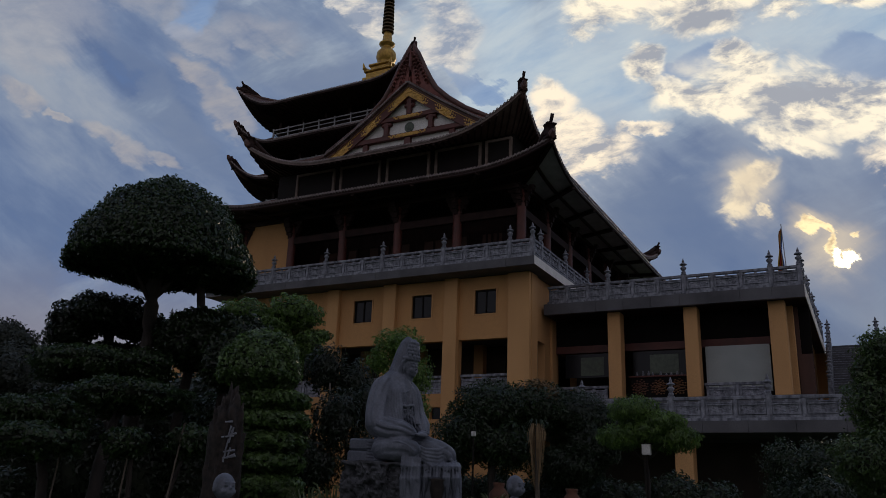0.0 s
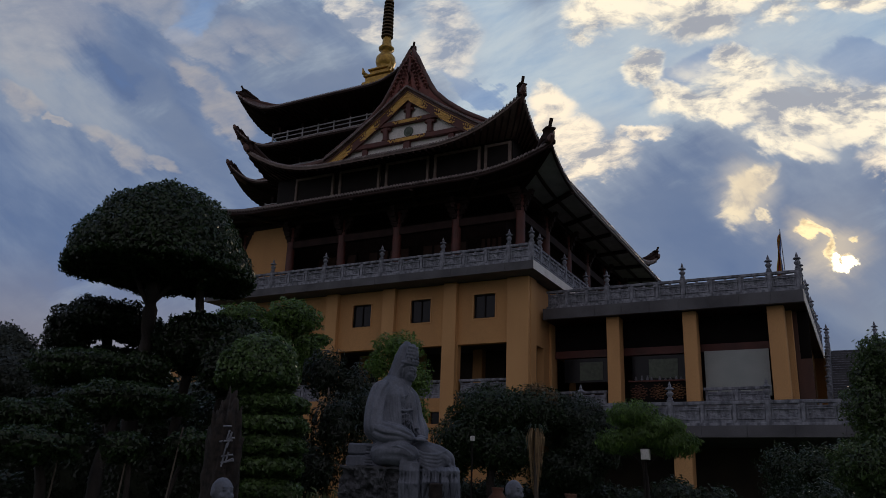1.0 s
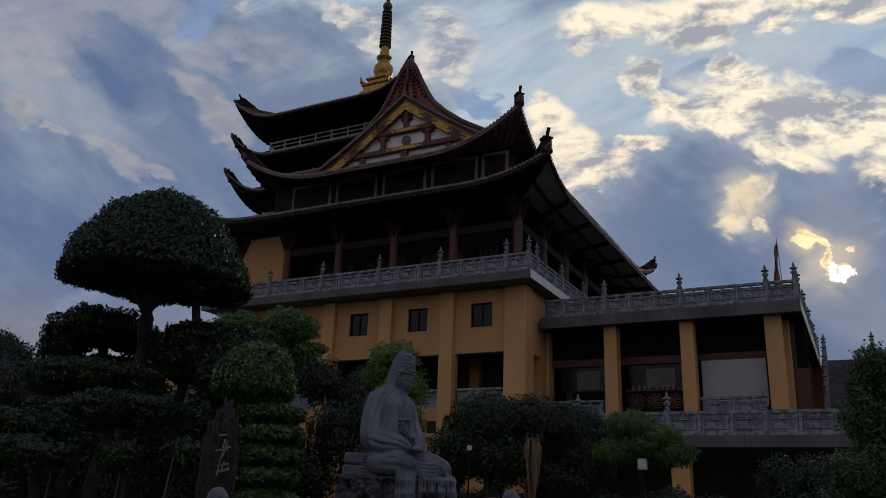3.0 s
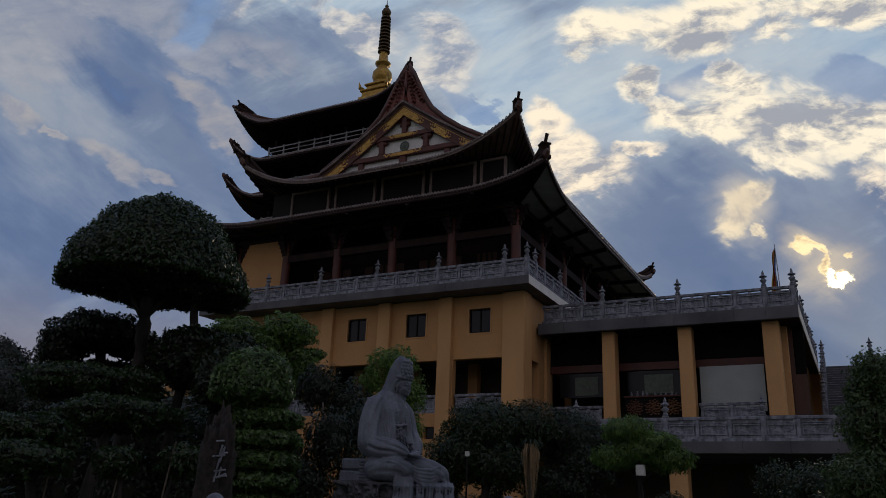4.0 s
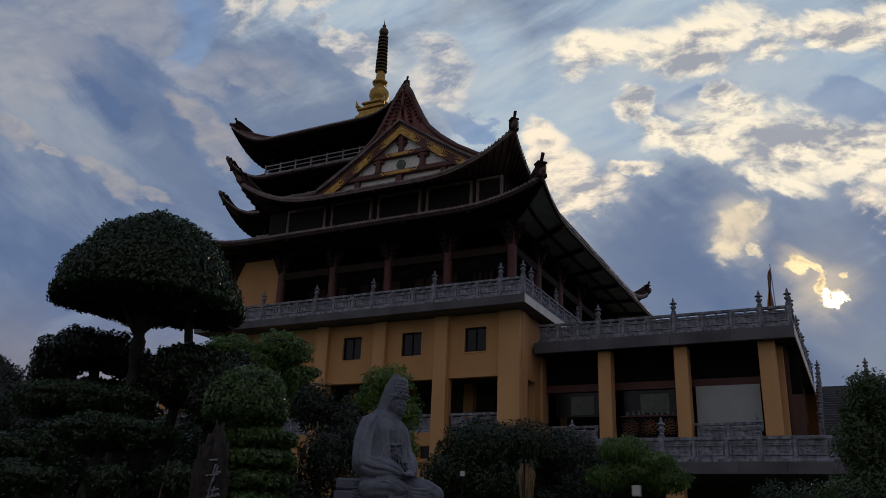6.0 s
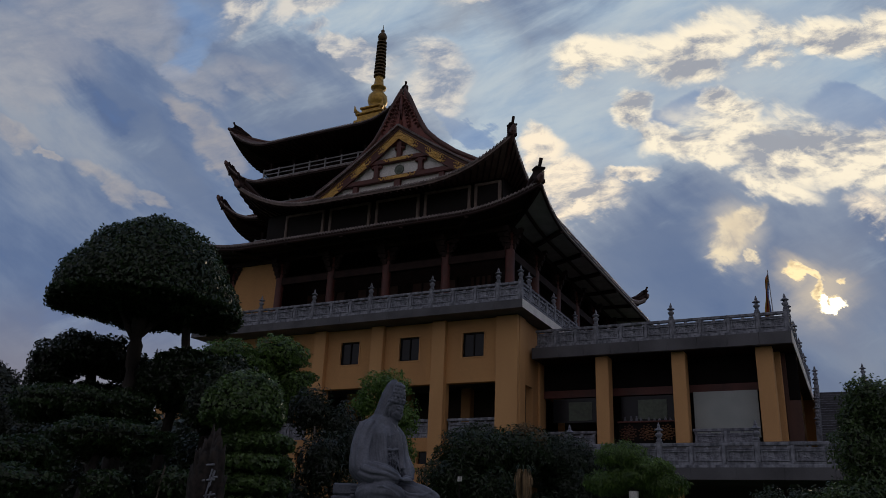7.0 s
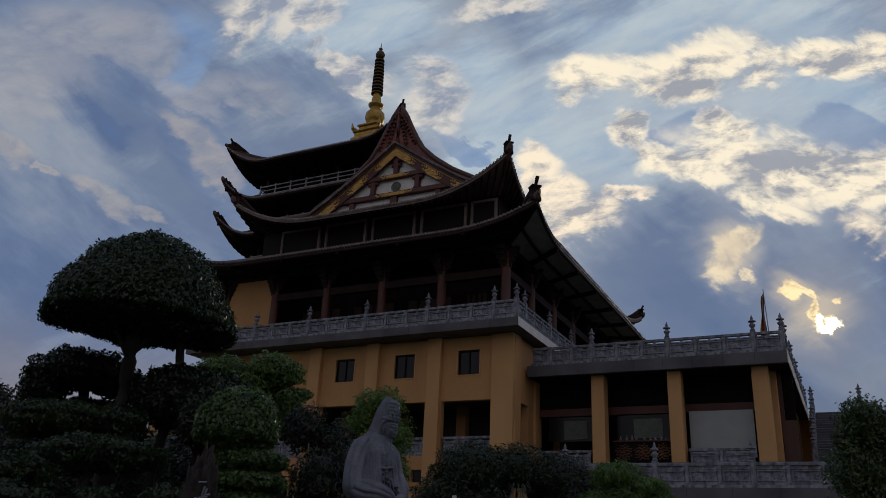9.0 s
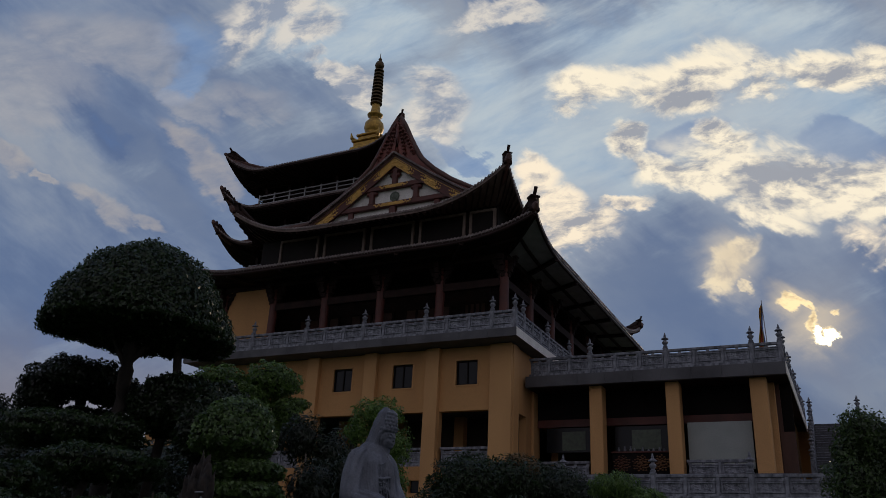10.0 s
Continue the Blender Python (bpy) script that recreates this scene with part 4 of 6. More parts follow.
    sweep(bm, [(CX, yo, zr), (CX, yo, zr + 1.4), (CX, yo - 0.1, zr + 2.5)], [0.22, 0.16, 0.05], 8)
    part("ridge_ornament", bm, M["peak_red"], hall, "carved dark-red ridge ornament", smooth=True)


M["peak_red"] = mat("worn_red_carving", (0.24, 0.072, 0.055), 0.6, (0.10, 0.035, 0.030), 3, 0.3, 20)
# side soffits: reflected light is painted in as a paler colour
M["soffit_lit"] = mat("lit_soffit", (0.44, 0.43, 0.43), 0.8, (0.32, 0.31, 0.31), 2, 0.1, 20)
M["frame"] = mat("weathered_frame", (0.22, 0.17, 0.14), 0.75, (0.15, 0.11, 0.09), 1, 0.2, 25)
M["soffit_wood"] = mat("soffit_boards", (0.20, 0.15, 0.13), 0.75, (0.14, 0.10, 0.085), 2, 0.15, 20)
build_hall_top()

# ---- pagoda behind ----
pagoda = thing("pagoda_tower", "square brown timber pagoda tower with upswept tiers and a gilded spire", "pagoda", at=(0, 0, 0))


def build_pagoda():
    px, py = -50.4, 76.2
    tiers = ((43.85, 11.85, True), (39.4, 11.75, True), (34.9, 11.95, False))
    for k, (z, h, rail) in enumerate(tiers):
        b = 8.3
        up = 0.35 if k == 0 else 0.0
        ev = Eaves(px - h, px + h, py - h, py + h, z + up, 3.0 - up, 0.3, 5.6, 2.2)
        if k == 0:
            roof = hip_roof(pagoda, ev, (px - 2.2, px + 2.2, py - 2.2, py + 2.2), 48.4, (px - b, px + b, py - b, py + b), z - 0.4, pitch=0.36, rafters=0.7, finial=1.5, thick=0.3, sag=1.25)
        else:
            roof = hip_roof(pagoda, ev, (px - 8.9, px + 8.9, py - 8.9, py + 8.9), z + 1.6, (px - b, px + b, py - b, py + b), z - 0.4, pitch=0.36, rafters=0.7, finial=1.5, thick=0.3)
        zb = z - 2.75
        part("storey_wall", B(px - b + 1.4, px + b - 1.4, py - b + 1.4, py + b - 1.4, zb + 0.003, z + 0.6), M["wood_dark"], pagoda)
        part("gallery_floor", B(px - 9.0, px + 9.0, py - 9.0, py + 9.0, zb - 0.25, zb), M["wood"], pagoda)
        for i in range(6):
            a = -b + 2 * b * i / 5
            for x, y in ((px + a, py - b), (px + b, py - b + 0.01 + (a + b) * 0.999)):
                part("storey_post", B(x - 0.16, x + 0.16, y - 0.16, y + 0.16, zb, z - 0.3), M["wood_dark"], pagoda)
        for s in (0, 1, 3):
            rail_p = thing("gallery_rail", "", "")
            rail_p.parent = pagoda
            for nm in ("label", "category"):
                if nm in rail_p:
                    del rail_p[nm]
            m = Matrix.Translation((px, py, zb)) @ Matrix.Rotation(radians(90 * s), 4, "Z")
            rail_p.matrix_basis = m
            for zz, t in ((1.15, 0.07), (0.62, 0.05), (0.12, 0.05)):
                part("rail_bar", B(-8.9, 8.9, -8.95, -8.85, zz - t, zz + t), M["metal"], rail_p)
            for i in range(9):
                a = -8.85 + 17.7 * i / 8
                part("rail_post", B(a - 0.08, a + 0.08, -8.97, -8.83, 0, 1.35), M["metal"], rail_p)
    # spire
    px += 0.65
    lo = 51.0
    bm = B(px - 2.1, px + 2.1, py - 2.1, py + 2.1, lo - 2.8, lo + 0.15, bevel=0.1)
    box(bm, px - 1.8, px + 1.8, py - 1.8, py + 1.8, lo + 0.15, lo + 0.9, bevel=0.1)
    box(bm, px - 2.0, px + 2.0, py - 2.0, py + 2.0, lo + 0.9, lo + 1.2, bevel=0.1)
    box(bm, px - 1.4, px + 1.4, py - 1.4, py + 1.4, lo + 1.2, lo + 1.9, bevel=0.1)
    box(bm, px - 1.6, px + 1.6, py - 1.6, py + 1.6, lo + 1.9, lo + 2.2, bevel=0.08)
    for sx in (-1, 1):
        for sy in (-1, 1):
            sweep(bm, [(px + sx * 1.6, py + sy * 1.6, lo + 1.2), (px + sx * 1.95, py + sy * 1.95, lo + 1.5), (px + sx * 2.05, py + sy * 2.05, lo + 2.2)], [0.28, 0.24, 0.05], 6)
    part("spire_base", bm, M["gold"], pagoda, "gilded stepped spire base")
    bm = lathe(bmesh.new(), ((0.9, 0), (1.0, 0.25), (0.8, 0.45), (1.12, 0.8), (1.30, 1.35), (1.22, 2.0), (0.8, 2.55), (0.56, 2.8), (0.65, 3.0), (0.98, 3.2), (1.02, 3.4), (0.65, 3.7),
                             (0.6, 4.3), (0.5, 5.0), (0.46, 5.4)), 24, Matrix.Translation((px, py, lo + 2.2)))
    part("spire_vase", bm, M["gold"], pagoda, "gilded bulbous spire vase", smooth=True)
    bm = lathe(bmesh.new(), ((0.42, 0), (0.34, 6.0)), 12, Matrix.Translation((px, py, 58.2)))
    part("spire_mast", bm, M["dark"], pagoda, smooth=True)
    for k in range(11):
        z, r = 58.2 + k * 0.51, 0.78 - 0.014 * k
        bm = lathe(bmesh.new(), ((r * 0.75, 0), (r, 0.05), (r, 0.23), (r * 0.75, 0.29)), 20, Matrix.Translation((px, py, z)))
        part("spire_ring", bm, M["bronze"], pagoda, smooth=False)
    bm = lathe(bmesh.new(), ((0.3, 0), (0.65, 0.3), (0.75, 0.8), (0.55, 1.3), (0.2, 1.6), (0.28, 1.75), (0.3, 1.95), (0.08, 2.2), (0.04, 3.0)), 16, Matrix.Translation((px, py, 63.7)) @ Matrix.Diagonal((0.85, 0.85, 0.85, 1)))
    part("spire_jewel", bm, M["bronze"], pagoda, "dark gilded jewel finial", smooth=True)
    px -= 0.65
    part("tower_body", B(px - 8.0, px + 8.0, py - 8.0, py + 8.0, 0, 30.0), M["ochre"], pagoda)


build_pagoda()

# ---- side wing ----
wing = thing("side_wing", "ochre-columned side wing with a flat roof terrace", "building")
# near-black colour that carries the shade of the wing's recesses
M["shade_black"] = mat("shade_board", (0.014, 0.012, 0.012), 0.95, (0.009, 0.008, 0.008), 3, 0.1)
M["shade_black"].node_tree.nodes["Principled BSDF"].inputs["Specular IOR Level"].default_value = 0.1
GX0, GX1, GY = -15.1, -1.98, 40.4


def build_wing():
    n = 9
    for i in range(n):
        a, b = GX0 + (GX1 - GX0) * i / n, GX0 + (GX1 - GX0) * (i + 1) / n
        part("facing_stone", B(a + 0.004, b - 0.004, GY + 0.004 * (i % 3), GY + 0.25, 11.08, 11.68, bevel=0.006), M["slab"], wing)
    # dark wood colour, so the slab reads dark from below
    part("roof_slab", B(GX0, GX1 - 0.003, GY + 0.253, 60, 11.12, 11.675), M["wood_dark"], wing)
    # white strip again paints the sky-lit side of the slab
    part("slab_edge", B(GX1, GX1 + 0.03, GY, 60, 11.08, 11.68), M["white"], wing)
    for x0, x1 in ((-11.72, -11.03), (-7.76, -7.08), (-3.72, -2.95)):
        part("column", B(x0, x1, GY + 0.55, GY + 1.35, 4.84, 11.117, bevel=0.03), M["ochre_trim"], wing, "square ochre column")
        part("column", B(x0, x1, 47.6, 48.4, 4.84, 11.117, bevel=0.03), M["ochre_trim"], wing)
    part("floor_slab", B(GX0, GX1, GY + 0.4, 60, 6.2, 6.55), M["slab"], wing)
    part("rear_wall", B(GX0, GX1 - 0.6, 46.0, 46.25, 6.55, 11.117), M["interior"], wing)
    part("red_beam", B(-15.1, -3.0, 42.4, 42.65, 9.25, 9.65), M["red"], wing, "dark red lintel beam")
    # near black for the shade between beam and roof slab
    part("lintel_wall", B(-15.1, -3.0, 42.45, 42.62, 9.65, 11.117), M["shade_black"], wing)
    part("column", B(-3.16, -2.70, 42.3, 42.58, 6.553, 11.117, bevel=0.02), M["ochre_trim"], wing)
    part("timber_panel", B(-2.655, -1.99, 42.45, 42.53, 6.4, 8.7), M["wood"], wing, "brown timber wall panel")
    # added dark sheet standing for the shaded opening above the panel
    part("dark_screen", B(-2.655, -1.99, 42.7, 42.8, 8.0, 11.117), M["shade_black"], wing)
    # side wall towards the stairs, with a timber shutter
    part("side_wall", B(-2.75, -2.5, 42.6, 46.2, 6.55, 11.117), M["wood"], wing)
    part("side_wall", B(-2.75, -2.5, 49.6, 56, 6.55, 11.117), M["ochre"], wing)
    bm = bmesh.new()
    for k in range(11):
        box(bm, -2.72, -2.6, 46.25 + k * 0.3, 46.52 + k * 0.3, 6.55, 9.4)
    part("timber_shutter", bm, M["wood"], wing, "brown slatted timber shutter")
    part("white_panel", B(-6.95, -3.88, 41.95, 42.0, 6.9, 9.2), M["panel"], wing, "pale blank roller screen between two columns")
    # glazing
    for a, b in ((-14.6, -11.9), (-10.8, -7.9)):
        gl = part("glazing", B(a, b, 42.5, 42.53, 7.9, 9.2), M["glass"], wing, "dark glazed transom")
        part("pane", B(a + 0.9, b - 0.5, 42.46, 42.49, 8.0, 9.0), M["jade"], gl)
    part("end_wall", B(-2.6, -1.65, 57, 57.25, 0, 11.117), M["ochre"], wing)
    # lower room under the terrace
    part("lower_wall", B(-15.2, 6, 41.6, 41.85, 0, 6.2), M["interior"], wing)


build_wing()
balustrade("grey carved granite balustrade on the roof terrace of the wing", (GX0 + 0.2, GY + 0.15), (GX1 - 0.12, GY + 0.15), 11.68, [x - GX0 - 0.2 for x in (-11.5, -7.55, -3.42, -2.12)])
balustrade("grey carved granite balustrade along the side of the wing's roof terrace", (GX1 - 0.12, GY + 0.15), (GX1 - 0.12, 58), 11.68, [1.3 + 4.0 * i for i in range(5)])
balustrade("grey granite railing between the columns of the wing", (-6.95, 41.2), (-3.9, 41.2), 6.25, [], group="gallery railings")
balustrade("grey granite railing between the columns of the wing", (-15.0, 41.2), (-11.8, 41.2), 6.25, [], group="gallery railings")

# ---- front terrace ----
terrace = thing("front_terrace", "raised grey stone terrace on ochre columns", "terrace")
TY = 35.0


def build_terrace():
    for i in range(12):
        a = -15.1 + i * 1.8
        part("facing_stone", B(a + 0.004, a + 1.796, TY + 0.004 * (i % 3), TY + 0.25, 4.36, 4.84, bevel=0.006), M["slab"], terrace)
    part("terrace_slab", B(-15.1, 6.5, TY + 0.253, GY + 1.5, 4.38, 4.835), M["slab"], terrace)
    for x in (-6.97, 1.0, 5.0):
        part("column", B(x - 0.38, x + 0.38, TY + 0.3, TY + 1.06, 0, 4.38, bevel=0.03), M["ochre_trim"], terrace, "square ochre column")


build_terrace()
balustrade("grey carved granite balustrade along the front terrace", (-15.0, TY + 0.15), (6.4, TY + 0.15), 4.84, [x + 15.0 for x in (-11.31, -7.35, -3.45, 0.45, 4.4)])


# ---- short wing on the far side of the hall ----
def build_far_wing():
    w = thing("far_wing", "short ochre wing with a flat railed roof", "building")
    part("roof_slab", B(-43.5, -37.15, GY, 58, 11.1, 11.68), M["slab"], w)
    part("wall", B(-43.2, -36.35, GY + 0.7, 57.5, 0, 11.097), M["ochre"], w)


build_far_wing()
balustrade("grey carved granite balustrade on the roof of the far wing", (-43.4, GY + 0.15), (-37.2, GY + 0.15), 11.68, [0.05, 1.25, 5.2])


# ---- stairs beside the wing ----
def build_stairs():
    st = thing("outdoor_stairs", "grey stone outdoor stairs with carved post railings", "stairs")
    n, x0, x1, y0, z0 = 21, -1.45, 0.95, 50.0, 7.45
    for i in range(n):
        z = z0 + 0.183 * i
        part("step", B(x0, x1, y0 + 0.27 * i, y0 + 0.27 * i + 0.30, z, z + 0.183 - 0.03), M["slab"], st)
        part("tread", B(x0, x1, y0 + 0.27 * i - 0.03, y0 + 0.27 * i + 0.297, z + 0.183 - 0.029, z + 0.183), M["granite"], st)
    part("stair_mass", B(x0, x1, y0 + 0.31, y0 + 9, 0, z0 - 0.003), M["slab"], st)
    part("landing", B(x0 - 0.4, x1 + 1.5, y0 + 0.27 * n + 0.003, y0 + 11, 10.9, 11.29), M["slab"], st)
    for x in (x0 - 0.16, x1 + 0.16):
        vs = []
        for xx in (x - 0.13, x + 0.13):
            vs += [(xx, y0 - 0.3, 0), (xx, y0 - 0.3, z0 + 0.55), (xx, y0 + 0.27 * n, z0 + 0.183 * n + 0.55), (xx, y0 + 0.27 * n, 0)]
        raw("string_wall", vs, [(0, 1, 2, 3), (7, 6, 5, 4), (0, 4, 5, 1), (1, 5, 6, 2), (2, 6, 7, 3), (3, 7, 4, 0)], M["granite"], st)
        for k in range(6):
            t = k / 5
            po = new("post", POST["post"])
            po.parent, po.location = st, (x, y0 - 0.15 + t * 0.27 * n, z0 - 0.15 + t * 0.183 * n)
            fi = new("finial", POST["finial"])
            fi.parent = po


build_stairs()


# ---- fittings of the wing ----
M["altar_gilt"] = mat("worn_altar_gilt", (0.24, 0.115, 0.035), 0.5, (0.09, 0.030, 0.018), 9, 0.2, 25)


def build_altar():
    al = thing("carved_altar_table", "low red altar table with gilded flower carving on the wing's floor", "altar table", at=(0, 0, 0))
    # black body paints the dark gaps between the carved flowers
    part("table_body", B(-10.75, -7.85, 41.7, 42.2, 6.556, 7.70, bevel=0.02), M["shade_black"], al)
    part("table_top", B(-10.82, -7.78, 41.62, 42.28, 7.70, 7.78, bevel=0.015), M["red"], al)
    rnd = random.Random(5)
    for k in range(3):
        bm = bmesh.new()
        cx = -10.27 + 0.97 * k
        for j in range(34):
            a, r = j * 2.4, 0.075 * math.sqrt(j)
            bmesh.ops.create_icosphere(bm, subdivisions=1, radius=0.075 - 0.0008 * j, matrix=Matrix.Translation((cx + r * math.cos(a) * 1.05, 41.695, 7.18 + r * math.sin(a) * 0.95)) @ Matrix.Diagonal((1.3, 0.4, 0.8, 1)))
        part("flower_carving", bm, M["altar_gilt"], al, "gilded flower carving", smooth=True)
    for k in range(9):
        x = -10.5 + k * 0.3 + rnd.uniform(-0.06, 0.06)
        h = rnd.uniform(0.12, 0.3)
        v = tagged(part("offering_vase", lathe(bmesh.new(), ((0.03, 0), (0.07, h * 0.3), (0.06, h * 0.6), (0.03, h * 0.8), (0.05, h)), 10, Matrix.Translation((x, 41.95, 7.782))), M["granite"], None, smooth=True),
                   "small pale offering vase on the altar table", "vase", "altar vases")


build_altar()


def build_flag():
    f = thing("flag", "limp striped blue and yellow flag on a thin leaning pole", "flag", at=(-2.95, 43.4, 11.68))
    part("flag_pole", sweep(bmesh.new(), [(0.12, 0, 0), (0.0, 0, 4.1)], [0.03, 0.02], 8), M["metal"], f)
    base = part("pole_base", lathe(bmesh.new(), ((0.25, 0), (0.22, 0.1), (0.06, 0.16)), 12, Matrix.Translation((0.12, 0, 0))), M["slab"], f)
    for k, m_ in enumerate(("cloth_blue", "cloth_yellow", "cloth_red", "cloth_yellow")):
        vs, fs = [], []
        n = 12
        for i in range(n + 1):
            t = i / n
            z = 3.9 - 2.4 * t
            for j in (k, k + 1):
                w = -0.03 - (0.075 * j) * (0.30 + 0.70 * t) + 0.03 * math.sin(9 * t + j)
                vs.append((w, 0.09 * math.sin(j * 2.2 + 3 * t), z - 0.05 * j))
        for i in range(n):
            fs.append((2 * i, 2 * i + 1, 2 * i + 3, 2 * i + 2))
        o = raw("stripe", vs, fs, M[m_], f, smooth=True)
        mo = o.modifiers.new("thickness", "SOLIDIFY")
        mo.thickness = 0.012


build_flag()


# ---- trees ----
def leaves(name, blobs, size, material, parent, density=1.0, depth=0.22, droop=0.0, lump=0.12, seed=1, slim=0.45, label="", rough=0.9, cone=0.0, fringe=0.0):
    """Many small pointed leaves about flattened balls (x, y, z, rx, ry, up, down); depth is the share of the radius that they fill."""
    rng = np.random.default_rng(seed)
    V, F = [], []
    count = 0
    for bi, (x, y, z, rx, ry, up, dn) in enumerate(blobs):
        area = 2 * math.pi * ((rx * ry) ** 0.5) * ((rx * ry) ** 0.5 + (up + dn) * 0.6)
        n = int(min(60000, density * 2.6 * area / (size * size * slim * 2)))
        d = rng.normal(size=(n, 3))
        d /= np.linalg.norm(d, axis=1, keepdims=True)
        rad = 1 - depth * rng.random(n) ** 1.4
        # uneven outline
        ph = rng.random(6) * 6.28
        bump = (np.sin(d[:, 0] * 5 + ph[0]) * np.sin(d[:, 1] * 6 + ph[1]) + 0.6 * np.sin(d[:, 2] * 9 + ph[2] + d[:, 0] * 7) + 0.5 * np.sin(d[:, 1] * 13 + ph[3]) * np.sin(d[:, 0] * 15 + ph[4]))
        rad *= 1 + lump * bump * 0.55 + rng.normal(size=n) * 0.012
        # small tufts
        f = 5.5 / size ** 0.35
        tuft = np.sin(d[:, 0] * f * rx + ph[5]) * np.sin(d[:, 1] * f * rx + ph[0]) + np.sin(d[:, 2] * f * rx + ph[1]) * np.sin((d[:, 0] + d[:, 1]) * f * rx * 0.8 + ph[2])
        rad += tuft * size * 0.55 / rx
        hang = np.where(d[:, 2] < 0.05, fringe * (0.05 * np.abs(rng.normal(size=n)) + 0.09 * np.maximum(bump, 0)), 0.0)
        taper = 1 + cone * (1 / np.sqrt(1 + np.maximum(d[:, 2], 0)) - 1)
        d[:, 0] *= taper
        d[:, 1] *= taper
        sc = np.stack([np.full(n, rx), np.full(n, ry), np.where(d[:, 2] > 0, up, dn)], 1)
        p = d * sc * rad[:, None] + (x, y, z)
        p[:, 2] -= hang
        nrm = d / sc
        nrm /= np.linalg.norm(nrm, axis=1, keepdims=True)
        ax = rng.normal(size=(n, 3)) * rough
        ax[:, 2] -= droop
        ax -= 0.6 * (ax * nrm).sum(1, keepdims=True) * nrm
        ax += nrm * 0.35
        ax /= np.linalg.norm(ax, axis=1, keepdims=True)
        side = np.cross(ax, nrm + rng.normal(size=(n, 3)) * 0.45)
        side /= np.maximum(np.linalg.norm(side, axis=1, keepdims=True), 1e-6)
        up_ = np.cross(side, ax)
        s = size * (0.7 + 0.6 * rng.random((n, 1)))
        q = np.stack([p - ax * s, p + side * s * slim + up_ * s * 0.12, p + ax * s, p - side * s * slim + up_ * s * 0.12], 1).reshape(-1, 3)
        V.append(q)
        F.append(np.arange(n * 4, dtype=np.int32) + count)
        count += n * 4
    V, F = np.concatenate(V), np.concatenate(F)
    me = bpy.data.meshes.new(name)
    me.vertices.add(len(V))
    me.vertices.foreach_set("co", V.astype(np.float32).ravel())
    me.loops.add(len(F))
    me.loops.foreach_set("vertex_index", F)
    me.polygons.add(len(F) // 4)
    me.polygons.foreach_set("loop_start", np.arange(0, len(F), 4, dtype=np.int32))
    me.polygons.foreach_set("loop_total", np.full(len(F) // 4, 4, dtype=np.int32))
    me.update(calc_edges=True)
    return tagged(link_mesh(name, me, material, parent, label), kind="stuff")


# Added dark solid fills each crown, so nothing shows through between the leaves.
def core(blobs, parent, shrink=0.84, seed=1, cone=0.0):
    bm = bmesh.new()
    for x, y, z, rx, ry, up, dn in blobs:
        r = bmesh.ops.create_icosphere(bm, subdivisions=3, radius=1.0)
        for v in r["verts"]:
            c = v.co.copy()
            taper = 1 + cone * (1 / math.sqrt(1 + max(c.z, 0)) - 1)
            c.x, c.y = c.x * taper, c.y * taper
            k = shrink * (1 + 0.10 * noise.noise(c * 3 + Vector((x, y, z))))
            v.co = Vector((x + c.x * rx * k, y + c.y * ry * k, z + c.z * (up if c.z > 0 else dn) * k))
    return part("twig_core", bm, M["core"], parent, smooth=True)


def limb(pts, radii, parent, material="bark", name="limb", seed=0):
    bm = bmesh.new()
    pts = [Vector(p) for p in pts]
    fine, rr = [], []
    for i in range(len(pts) - 1):
        for k in range(4):
            t = k / 4
            p = pts[i].lerp(pts[i + 1], t)
            p += Vector((noise.noise(p * 1.7 + Vector((seed, 0, 0))), noise.noise(p * 1.7 + Vector((0, seed, 5))), 0)) * radii[i] * 0.5
            fine.append(p)
            rr.append(radii[i] + (radii[i + 1] - radii[i]) * t)
    fine.append(pts[-1])
    rr.append(radii[-1])
    sweep(bm, fine, rr, 9)
    return part(name, bm, M[material], parent, smooth=True)


def ground_z(x, y):
    d = math.hypot(x + 9, y - 13)
    return 0.55 * max(0.0, 1 - d / 14) ** 0.8 * min(1.0, (y - 4) / 4) if d < 14 and y > 4 else 0.0


def tree(name, label, category, blobs, trunks, size, material, density=1.0, depth=0.22, droop=0.0, lump=0.12, seed=1, slim=0.45, solid=True, group="", bark="bark", shrink=0.84, rough=0.9, cone=0.0, fringe=0.0):
    """blobs: crown masses (x, y, z, r, up, down); trunks: lists of (x, y, z, radius)."""
    x, y, _, r = trunks[0][0]
    if 0.07 < size < 0.115:
        size *= 0.72
    th = thing(name, label, category, group)
    bl = [(b[0], b[1], b[2], b[3], b[3], b[4], b[5]) for b in blobs]
    cr = leaves("crown", bl, size, M[material], th, density, depth, droop, lump, seed, slim, rough=rough, cone=cone, fringe=fringe)
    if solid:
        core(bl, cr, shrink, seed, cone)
    for i, t in enumerate(trunks):
        limb([q[:3] for q in t], [q[3] for q in t], th, bark, "trunk" if i == 0 else "limb", seed + i)
    return th


M["leaf_pad"] = mat("pad_leaf", (0.036, 0.066, 0.020), 0.32, (0.014, 0.028, 0.009), 0.6, 0.0, 12, spread=0.75)
thin(M["leaf_pad"])
M["leaf_right"] = mat("glossy_green_leaf", (0.085, 0.140, 0.042), 0.34, (0.030, 0.055, 0.017), 0.5, 0.0, 12, spread=0.75)
thin(M["leaf_right"])


